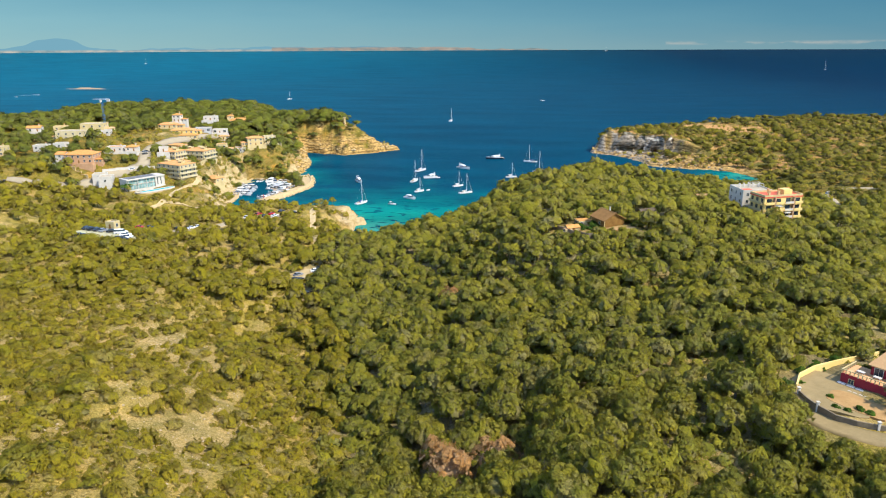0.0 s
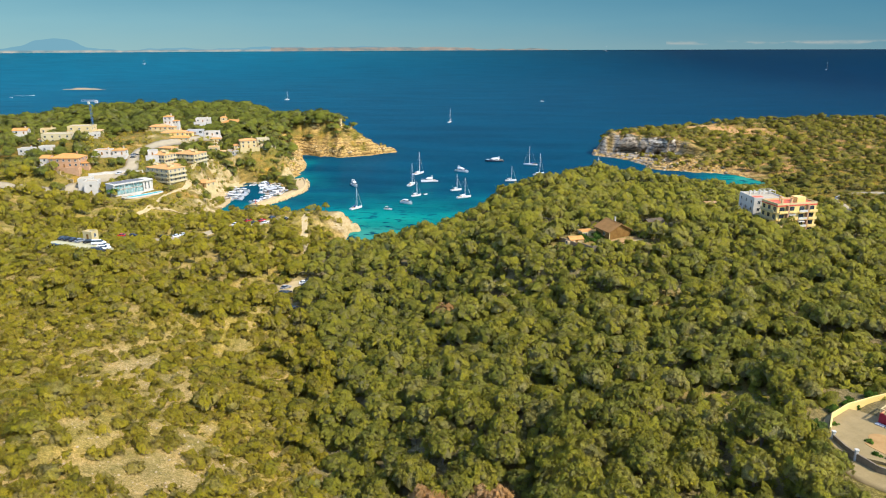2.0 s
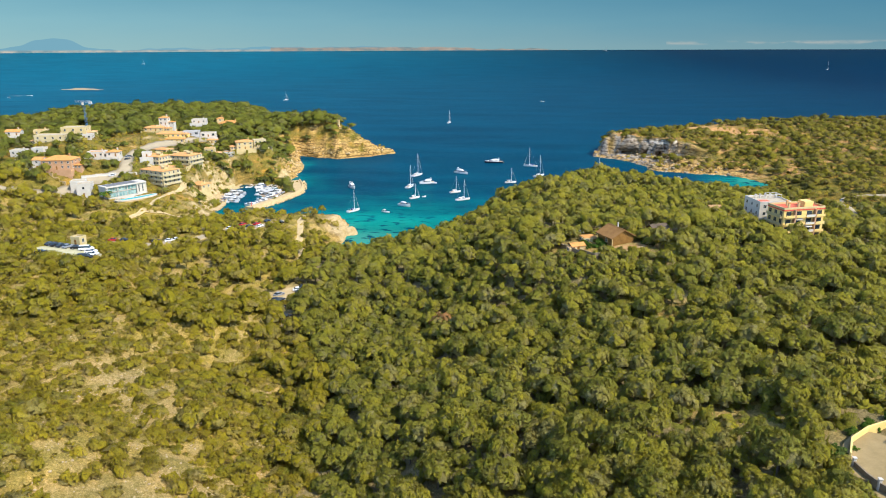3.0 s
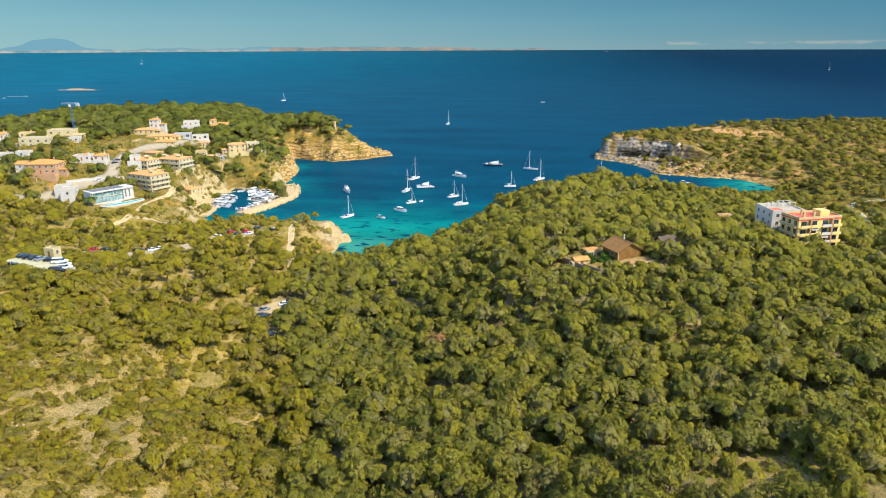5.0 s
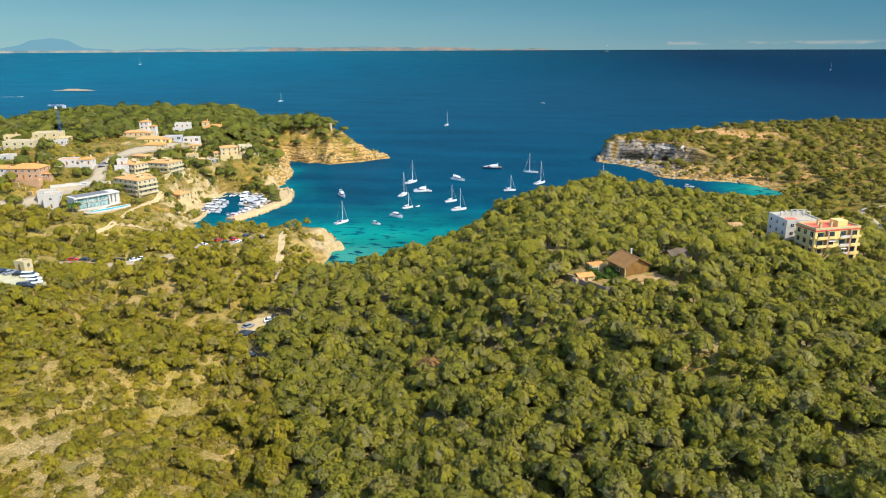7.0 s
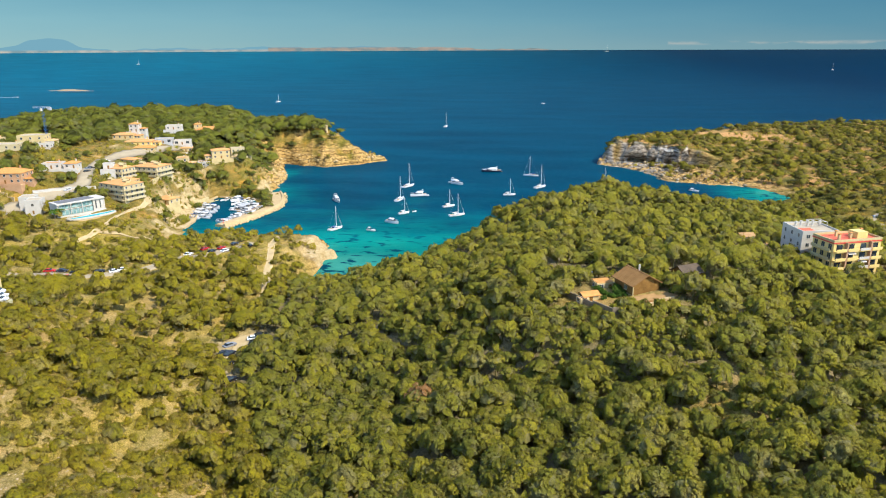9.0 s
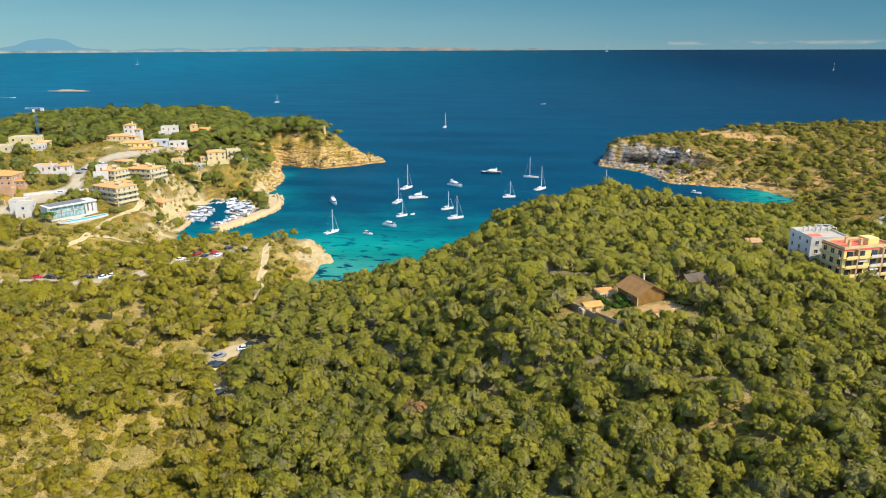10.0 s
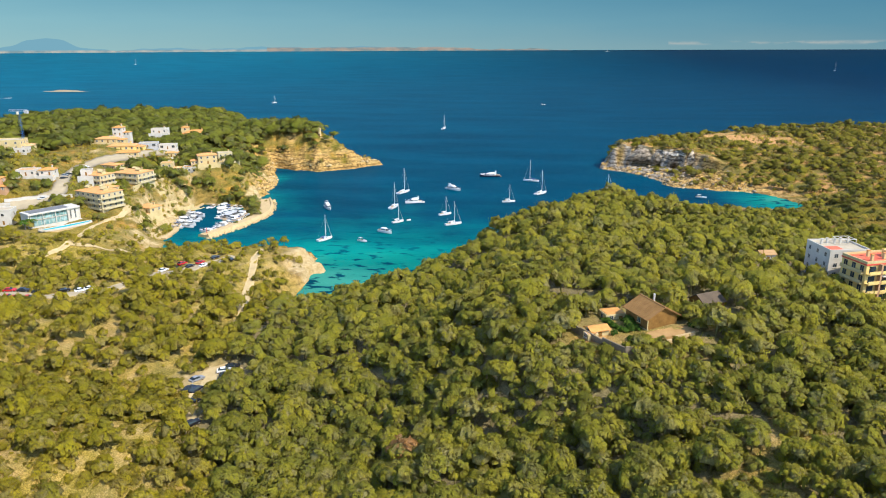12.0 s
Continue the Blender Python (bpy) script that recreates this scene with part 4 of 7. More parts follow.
GELCOAT = speckled("white_gelcoat", (0.6, 0.59, 0.56), (0.7, 0.69, 0.66), 0.5, 0.25, 4.0, 0.02, spec=0.5)
NAVY = speckled("navy_gelcoat", (0.01, 0.015, 0.03), (0.02, 0.03, 0.05), 0.5, 0.2, 4.0, 0.02, spec=0.5)
TEAK = speckled("teak_deck", (0.28, 0.18, 0.09), (0.42, 0.29, 0.16), 1.0, 0.7, 9.0, 0.1)
CANVAS = speckled("pale_canvas", (0.5, 0.47, 0.42), (0.66, 0.63, 0.57), 0.8, 0.9, 6.0, 0.1)
BLUE_CANVAS = speckled("blue_canvas", (0.02, 0.05, 0.14), (0.04, 0.09, 0.22), 0.8, 0.9, 6.0, 0.1)
ALLOY = speckled("bare_aluminium", (0.5, 0.5, 0.5), (0.65, 0.65, 0.65), 1.0, 0.4, 8.0, 0.02, 0.8)
CRANE_BLUE = speckled("blue_crane_paint", (0.02, 0.08, 0.2), (0.04, 0.13, 0.3), 0.8, 0.5, 6.0, 0.02)
RUBBER = speckled("rubber", (0.015, 0.015, 0.015), (0.03, 0.03, 0.03), 2.0, 0.85)
YELLOW_PAINT = speckled("yellow_paint", (0.6, 0.38, 0.02), (0.75, 0.5, 0.04), 1.0, 0.5, 6.0, 0.02)
GLASS, t, b = material("window_glass", 0.08, 0.0, 0.35)
t.links.new(ramp(t, noise_of(t, 0.3, 2, where="World"), [(0.35, (0.015, 0.022, 0.028)), (0.65, (0.05, 0.07, 0.08))]), b.inputs["Base Color"])
AQUA_GLASS, t, b = material("pale_green_glass", 0.06, 0.0, 0.6)
t.links.new(ramp(t, noise_of(t, 0.4, 3, where="World"), [(0.35, (0.1, 0.2, 0.19)), (0.65, (0.32, 0.45, 0.42))]), b.inputs["Base Color"])
POOL, t, b = material("pool_water", 0.25, 0.0, 0.2)
t.links.new(ramp(t, noise_of(t, 0.8, 3, where="World"), [(0.3, (0.01, 0.3, 0.36)), (0.7, (0.03, 0.42, 0.46))]), b.inputs["Base Color"])

# windows: shared meshes by size
MESHES = {}


def window_mesh(kind, w, h, mat):
    key = (kind, w, h, mat.name)
    if key not in MESHES:
        g = Geo()
        if kind == "window_frame":
            f = 0.09
            for x0, x1, z0, z1 in ((-w / 2 - f, w / 2 + f, -f, 0), (-w / 2 - f, w / 2 + f, h, h + f), (-w / 2 - f, -w / 2, 0, h), (w / 2, w / 2 + f, 0, h), (-0.03, 0.03, 0, h)):
                g.box(x0, x1, -0.07, 0.05, z0, z1)
        elif kind == "pane":
            g.box(-w / 2, w / 2, -0.03, 0.04, 0, h)
        elif kind == "shutter":
            for k in range(5):
                g.box(-w / 2, w / 2, -0.1, -0.04, h * k / 5 + 0.01, h * (k + 1) / 5 - 0.03)
        elif kind == "sill":
            g.box(-w / 2 - 0.15, w / 2 + 0.15, -0.16, 0.05, -0.17, -0.09)
        MESHES[key] = g.mesh(kind, mat)
    return MESHES[key]


def window(parent, m, w=1.2, h=1.3, frame_mat=None, glass=None, sill=True):
    frame_mat, glass = frame_mat or WHITE, glass or GLASS
    ob = part("window", window_mesh("window_frame", w, h, frame_mat), None, parent, at=m)
    part("pane", window_mesh("pane", w, h, glass), None, ob)
    if sill and h < 1.7:
        part("sill", window_mesh("sill", w, h, frame_mat), None, ob)
    return ob


def facade(parent, w, y, z, turn_deg, across, storeys, ww=1.2, wh=1.3, lift_by=0.95, storey=2.9, frame_mat=None, glass=None, skip=()):
    """Rows of windows on the wall that lies at distance y from the middle, turned round the thing's upright axis."""
    for s in range(storeys):
        for k in range(across):
            if (s, k) in skip:
                continue
            x = (k + 0.5) / across * w - w / 2
            window(parent, pose(0, 0, z, 0, 0, turn_deg) @ pose(x, -y, s * storey + lift_by), ww, wh, frame_mat, glass)


def door(parent, m, mat, w=0.95, h=2.1):
    ob = part("door", Geo().box(-w / 2, w / 2, -0.06, 0.04, 0, h, 0.02), mat, parent, at=m)
    part("door_handle", Geo().rod((w * 0.36, -0.12, 1.0), (w * 0.36, -0.06, 1.0), 0.03), ALLOY, ob)
    return ob


def railing(parent, w, y0, z, mat, posts=6, name="railing"):
    """A balcony's railing along x at the depth y0."""
    g = Geo().box(-w / 2, w / 2, y0 - 0.03, y0 + 0.03, z + 0.95, z + 1.02).box(-w / 2, w / 2, y0 - 0.02, y0 + 0.02, z + 0.1, z + 0.15)
    for k in range(posts + 1):
        x = -w / 2 + w * k / posts
        g.box(x - 0.03, x + 0.03, y0 - 0.03, y0 + 0.03, z, z + 0.95)
    return part(name, g, mat, parent)


def house(x, y, z, w, d, storeys, rot, label, wall_mat, roof="flat", roof_mat=None, front=3, side=2, storey=2.9, rise=1.4, parapet=True, chimney=True, balcony=False,
          name="house", category="house", frame_mat=None, group="", ww=1.2, wh=1.3, back=False):
    """A house whose front looks along its own -y: walls, roof, windows, door, chimney, balconies."""
    h = storeys * storey
    top = thing(name, pose(x, y, z, 0, 0, rot), label, category, group)
    CLEARINGS.append((x, y, w / 2 + 2.5, d / 2 + 2.5, rot))
    CLEARINGS.append((x + 6 * math.sin(radians(rot)), y - 6 * math.cos(radians(rot)), w / 2, 5, rot))
    g = Geo().box(-w / 2, w / 2, -d / 2, d / 2, -7, h)
    if roof == "gable":
        for s in (-1, 1):
            g.add([(s * (w / 2 - 0.02), -d / 2, h), (s * (w / 2 - 0.02), d / 2, h), (s * (w / 2 - 0.02), 0, h + rise),
                   (s * (w / 2 - 0.3), -d / 2, h), (s * (w / 2 - 0.3), d / 2, h), (s * (w / 2 - 0.3), 0, h + rise)],
                  [(0, 1, 2), (5, 4, 3), (0, 2, 5, 3), (1, 4, 5, 2), (0, 3, 4, 1)])
    part("wall", g, wall_mat, top)
    roof_mat = roof_mat or TERRACOTTA
    if roof == "flat":
        part("roof", Geo().box(-w / 2 + 0.25, w / 2 - 0.25, -d / 2 + 0.25, d / 2 - 0.25, h, h + 0.12), roof_mat, top)
        if parapet:
            g = Geo()
            for x0, x1, y0, y1 in ((-w / 2 - 0.04, w / 2 + 0.04, -d / 2 - 0.04, -d / 2 + 0.22), (-w / 2 - 0.04, w / 2 + 0.04, d / 2 - 0.22, d / 2 + 0.04),
                                   (-w / 2 - 0.04, -w / 2 + 0.22, -d / 2 + 0.22, d / 2 - 0.22), (w / 2 - 0.22, w / 2 + 0.04, -d / 2 + 0.22, d / 2 - 0.22)):
                g.box(x0, x1, y0, y1, h + 0.003, h + 0.65)
            part("parapet", g, wall_mat, top)
    elif roof == "gable":
        part("roof", Geo().gable(w, d, h + 0.02, rise), roof_mat, top)
    else:
        part("roof", Geo().hip(w, d, h + 0.15, rise), roof_mat, top)
    facade(top, w, d / 2, 0, 0, front, storeys, ww, wh, storey=storey, frame_mat=frame_mat, skip=((0, front // 2),))
    facade(top, d, w / 2, 0, 90, side, storeys, 1.0, wh, storey=storey, frame_mat=frame_mat)
    facade(top, d, w / 2, 0, -90, side, storeys, 1.0, wh, storey=storey, frame_mat=frame_mat)
    if back:
        facade(top, w, d / 2, 0, 180, front, storeys, ww, wh, storey=storey, frame_mat=frame_mat)
    door(top, pose((front // 2 + 0.5) / front * w - w / 2, -d / 2, 0), TIMBER)
    if name == "house" and x < -200:
        # stepped terraces in front and a lower wing
        part("terrace", Geo().box(-w / 2 - 1.0, w / 2 + 1.5, -d / 2 - 4.2, -d / 2 - 0.003, -8, -0.25, 0.05), wall_mat, top)
        part("terrace_floor", Geo().box(-w / 2 - 0.7, w / 2 + 1.2, -d / 2 - 3.9, -d / 2 - 0.05, -0.247, -0.17), PALE_TILE, top, "orange terrace tiles")
        part("terrace_parapet", Geo().box(-w / 2 - 1.0, w / 2 + 1.5, -d / 2 - 4.2, -d / 2 - 3.95, -0.244, 0.6, 0.04), wall_mat, top)
        if storeys > 1 or w > 12:
            s = 1 if (int(abs(x) + abs(y)) % 2) else -1
            wing = part("wing", Geo().box(-2.4, 2.4, -d * 0.36, d * 0.36, -7, 2.6), wall_mat, top, at=pose(s * (w / 2 + 2.405), d * 0.08, -0.3))
            part("wing_roof", Geo().hip(4.8, d * 0.72, 2.62, 0.8), roof_mat if roof != "flat" else PALE_TILE, wing)
            for k in range(2):
                window(wing, pose(-1.1 + 2.2 * k, -d * 0.36, 0.9), 1.0, 1.2)
    if chimney:
        c = part("chimney", Geo().box(-0.35, 0.35, -0.35, 0.35, -0.6, 1.3).box(-0.45, 0.45, -0.45, 0.45, 1.3, 1.45), wall_mat, top, at=pose(w * 0.28, d * 0.12, h + (rise * 0.7 if roof != "flat" else 0.3)))
        part("chimney_cap", Geo().gable(0.8, 0.8, 1.6, 0.2, 0.05, 0.06), TERRACOTTA, c)
    if balcony:
        for s in range(storeys):
            part("balcony", Geo().box(-w / 2 + 0.3, w / 2 - 0.3, -d / 2 - 1.5, -d / 2, s * storey - 0.16, s * storey), wall_mat, top)
            part("balustrade", Geo().box(-w / 2 + 0.3, w / 2 - 0.3, -d / 2 - 1.5, -d / 2 - 1.38, s * storey + 0.003, s * storey + 0.85), wall_mat, top)
    return top


def ribbon(name, pts, width, mat, label, up=0.12, category="", kind="structure", step=2.0):
    """A road or path that lies on the ground along a bent line."""
    pts = [Vector(p) for p in pts]
    line = []
    for k in range(len(pts) - 1):
        n = max(1, int((pts[k + 1] - pts[k]).length / step))
        p0, p1, p2, p3 = pts[max(k - 1, 0)], pts[k], pts[k + 1], pts[min(k + 2, len(pts) - 1)]
        for i in range(n):
            u = i / n
            line.append(0.5 * (2 * p1 + (p2 - p0) * u + (2 * p0 - 5 * p1 + 4 * p2 - p3) * u * u + (3 * p1 - p0 - 3 * p2 + p3) * u ** 3))
    line.append(pts[-1])
    lanes = np.linspace(-1, 1, 5)
    co, faces = [], []
    for k, p in enumerate(line):
        along = (line[min(k + 1, len(line) - 1)] - line[max(k - 1, 0)]).normalized()
        side = Vector((-along.y, along.x))
        wobble = 1 + 0.06 * math.sin(k * 1.7) + 0.05 * math.sin(k * 0.63 + 1)
        for l in lanes:
            q = p + side * l * width / 2 * wobble
            co.append((q.x, q.y))
        CLEARINGS.append((p.x, p.y, width / 2 + 0.8, width / 2 + 0.8, 0)) if k % 2 == 0 else None
    co = np.array(co)
    z = ground(co[:, 0], co[:, 1]).reshape(-1, 5)
    z[:, 1:4] = np.maximum(z[:, 1:4], z.mean(1, keepdims=True))
    z[:, (0, 4)] += -0.05
    z = z.reshape(-1) + up
    n = len(line)
    low = np.stack([co[:, 0], co[:, 1], z - 1.2], -1)
    verts = np.concatenate([np.stack([co[:, 0], co[:, 1], z], -1), low])
    for r in range(n - 1):
        for c in range(4):
            a = r * 5 + c
            faces.append((a, a + 1, a + 6, a + 5))
        for c in (0, 4):
            a = r * 5 + c
            faces.append((a, a + 5, a + 5 + 5 * n, a + 5 * n))
    me = polygons(name, verts, np.array(faces))
    me.materials.append(mat)
    return tagged(new(name, me), label, category, kind=kind)


def patch(name, x, y, a, c, rot, mat, label, up=0.15, z=None):
    """A levelled yard: a rounded slab with uneven edge."""
    z = height_at(x, y) if z is None else z
    n = 36
    ring = []
    for k in range(n):
        th = 6.2832 * k / n
        r = 1 / (abs(math.cos(th)) ** 5 + abs(math.sin(th)) ** 5) ** 0.2 * (1 + 0.05 * math.sin(3 * th + x) + 0.03 * math.sin(7 * th))
        ring.append((a * r * math.cos(th), c * r * math.sin(th)))
    CLEARINGS.append((x, y, a, c, rot))
    g = Geo().prism(ring, -2.5, up)
    ob = new(name, g.mesh(name, mat))
    ob.matrix_world = pose(x, y, z, 0, 0, rot)
    return tagged(ob, label, kind="structure")


def wall_line(name, pts, height, thick, mat, label, z=None, coping=None):
    """A free-standing wall along a line, stepping with the ground; each stretch of it is a piece."""
    top = thing(name, pose(pts[0][0], pts[0][1], height_at(*pts[0]) if z is None else z), label, "wall")
    o = top.matrix_world.translation
    for (ax, ay), (bx, by) in zip(pts, pts[1:]):
        n = max(1, int(math.hypot(bx - ax, by - ay) / 4))
        for k in range(n):
            x0, y0, x1, y1 = ax + (bx - ax) * k / n, ay + (by - ay) * k / n, ax + (bx - ax) * (k + 1) / n, ay + (by - ay) * (k + 1) / n
            base = height_at((x0 + x1) / 2, (y0 + y1) / 2) if z is None else z
            l, a = math.hypot(x1 - x0, y1 - y0), math.degrees(math.atan2(y1 - y0, x1 - x0))
            m = pose(x0 - o.x, y0 - o.y, base - o.z, 0, 0, a)
            s = part("wall_section", Geo().box(0, l + 0.02, -thick / 2, thick / 2, -1.5, height, 0.04), mat, top, at=m)
            if coping:
                part("coping", Geo().box(0, l, -thick / 2 - 0.06, thick / 2 + 0.06, height + 0.003, height + 0.1), coping, s)
    return top


# ---- vehicles ----
def car_template(colour, name="car", van=False):
    """A car on its wheels, its nose along +x."""
    mat = colour
    g = Geo()
    L, W = (4.3, 1.75) if not van else (5.0, 1.9)
    side = [(-L / 2, 0.35), (L / 2, 0.32), (L / 2, 0.68), (L / 2 - 0.25, 0.82), (0.95, 0.95), (-L / 2 + 0.5, 0.98), (-L / 2, 0.88)] if not van else [(-L / 2, 0.35), (L / 2, 0.35), (L / 2, 0.8), (L / 2 - 0.9, 1.15), (-L / 2, 1.15)]
    rows = [[(x, -W / 2, z) for x, z in side], [(x, W / 2, z) for x, z in side]]
    g.rows(rows)
    roof = [(0.95, 0.94), (0.25, 1.42), (-1.15, 1.44), (-L / 2 + 0.35, 0.97)] if not van else [(L / 2 - 0.95, 1.14), (L / 2 - 1.5, 1.85), (-L / 2 + 0.1, 1.9), (-L / 2 + 0.02, 1.14)]
    glass = Geo().rows([[(x, s * (W / 2 - (0.06 if z < 1.2 else 0.2)), z) for x, z in roof] for s in (-1, 1)])
    top = thing(name, pose(0, 0, -400), "parked car", "car", "parked cars")
    body = part("body", g, mat, top)
    part("cabin_glass", glass, GLASS, top, "dark tinted glass")
    (xa, za), (xb, zb) = roof[1], roof[2]
    part("roof_panel", Geo().box(xb + 0.02, xa - 0.02, -W / 2 + 0.24, W / 2 - 0.24, min(za, zb) - 0.02, max(za, zb) + 0.04, 0.03), mat, top)
    for x in (-L / 2 + 0.8, L / 2 - 0.85):
        for s in (-1, 1):
            w = part("wheel", Geo().rod((0, -0.1, 0), (0, 0.1, 0), 0.32, 0.32, 12), RUBBER, top, at=pose(x, s * (W / 2 - 0.06), 0.32))
            part("rim", Geo().rod((0, -0.11, 0), (0, 0.11, 0), 0.19, 0.19, 8), ALLOY, w)
    for s in (-1, 1):
        part("headlight", Geo().box(L / 2 - 0.04, L / 2 + 0.02, s * 0.55 - 0.18, s * 0.55 + 0.18, 0.6, 0.72), ALLOY, body)
    return top


def car_paint(name, rgb):
    return speckled(name, tuple(c * 0.92 for c in rgb), rgb, 0.6, 0.4, 4.0, 0.0, spec=0.3)


PAINTS = {"white": car_paint("white_car_paint", (0.75, 0.75, 0.74)), "dark blue": car_paint("dark_blue_car_paint", (0.018, 0.022, 0.034)), "red": car_paint("red_car_paint", (0.5, 0.015, 0.02)),
          "grey": car_paint("grey_car_paint", (0.22, 0.23, 0.25)), "black": car_paint("black_car_paint", (0.012, 0.012, 0.014)), "silver": car_paint("silver_car_paint", (0.45, 0.46, 0.48))}
CARS = {}


def car(x, y, rot, colour, where, van=False, z=None):
    """A parked car; alike ones share their meshes."""
    m = pose(x, y, (height_at(x, y) + 0.14) if z is None else z, 0, 0, rot)
    label = f"{colour} {'van' if van else 'car'} parked {where}"
    key = (colour, van)
    if key not in CARS:
        ob = CARS[key] = car_template(PAINTS[colour], "van" if van else "car", van)
        ob.matrix_world = m
    else:
        ob = copy_thing(CARS[key], m)
    CLEARINGS.append((x, y, 3.2, 2.2, rot))
    return tagged(ob, label, "van" if van else "car", "parked cars")


# ---- boats ----
def hull_rows(L, B, free_board, fine=1.0):
    """Sections of a hull from stern to bow, as rings."""
    rows = []
    for k in range(11):
        u = k / 10
        half = B / 2 * min(1.0, 0.82 + 0.5 * u) * (1 - max(0, (u - 0.35) / 0.65) ** (2.0 * fine))
        half = max(half, 0.03)
        sheer = free_board * (1 + 0.35 * u * u)
        x = -L / 2 + L * u
        rake = 0.06 * L * max(0, u - 0.75) * 4 * 0.25
        rows.append([(x - rake, -half * 0.35, -0.25), (x, -half * 0.9, 0.12), (x + rake, -half, sheer), (x + rake, half, sheer), (x, half * 0.9, 0.12), (x - rake, half * 0.35, -0.25)])
    return rows


def sailboat(L=11.5, canvas=None, hull_mat=None, label="", m=None, dinghy=False):
    top = thing("sailboat", m, label, "sailboat", "boats at anchor")
    B = L * 0.31
    part("hull", Geo().rows(hull_rows(L, B, 1.0)), hull_mat or GELCOAT, top)
    deck = [[(x * 0.97, y * 0.93, z + 0.03) for x, y, z in (r[2], r[3])] for r in hull_rows(L, B, 1.0)]
    g = Geo()
    for a, c in zip(deck, deck[1:]):
        g.add([a[0], a[1], c[1], c[0]], [(0, 3, 2, 1)])
    part("deck", g, GELCOAT, top)
    cab = part("coachroof", Geo().rows([[(x, -w, z), (x, w, z), (x, w * 0.8, z + h), (x, -w * 0.8, z + h)] for x, w, z, h in ((-L * 0.12, B * 0.33, 1.0, 0.55), (L * 0.1, B * 0.3, 1.05, 0.5), (L * 0.26, B * 0.16, 1.12, 0.12))]), GELCOAT, top)
    for s in (-1, 1):
        part("cabin_window", Geo().box(-L * 0.1, L * 0.12, s * B * 0.3 - 0.05, s * B * 0.3 + 0.05, 1.2, 1.42), GLASS, cab)
    part("cockpit", Geo().box(-L * 0.43, -L * 0.14, -B * 0.24, B * 0.24, 0.98, 1.12, 0.05), TEAK, top)
    part("spray_hood", Geo().rows([[(x, B * 0.3 * math.cos(a), 1.1 + h * math.sin(a)) for a in np.linspace(0, math.pi, 7)] for x, h in ((-L * 0.16, 1.0), (-L * 0.06, 0.7))], True), canvas or BLUE_CANVAS, top)
    H = L * 1.35
    mast = part("mast", Geo().rod((L * 0.08, 0, 1.1), (L * 0.08, 0, H), 0.17, 0.12, 8), GELCOAT, top)
    for z in (0.45, 0.7):
        part("spreader", Geo().rod((L * 0.08, -B * 0.28, H * z), (L * 0.08, B * 0.28, H * z), 0.04), ALLOY, mast)
    boom = part("boom", Geo().rod((L * 0.07, 0, 2.1), (-L * 0.32, 0, 2.0), 0.09), ALLOY, top)
    part("furled_sail", Geo().rod((L * 0.06, 0, 2.35), (-L * 0.31, 0, 2.22), 0.24, 0.16, 8), canvas or CANVAS, boom)
    part("furled_jib", Geo().rod((L * 0.46, 0, 1.5), (L * 0.09, 0, H * 0.94), 0.06, 0.03), CANVAS, top)
    part("backstay", Geo().rod((-L * 0.48, 0, 1.1), (L * 0.08, 0, H), 0.012), ALLOY, top)
    g = Geo()
    for s in (-1, 1):
        g.rod((L * 0.05, s * B * 0.48, 1.05), (L * 0.08, 0, H * 0.97), 0.011)
    part("shrouds", g, ALLOY, top)
    return top


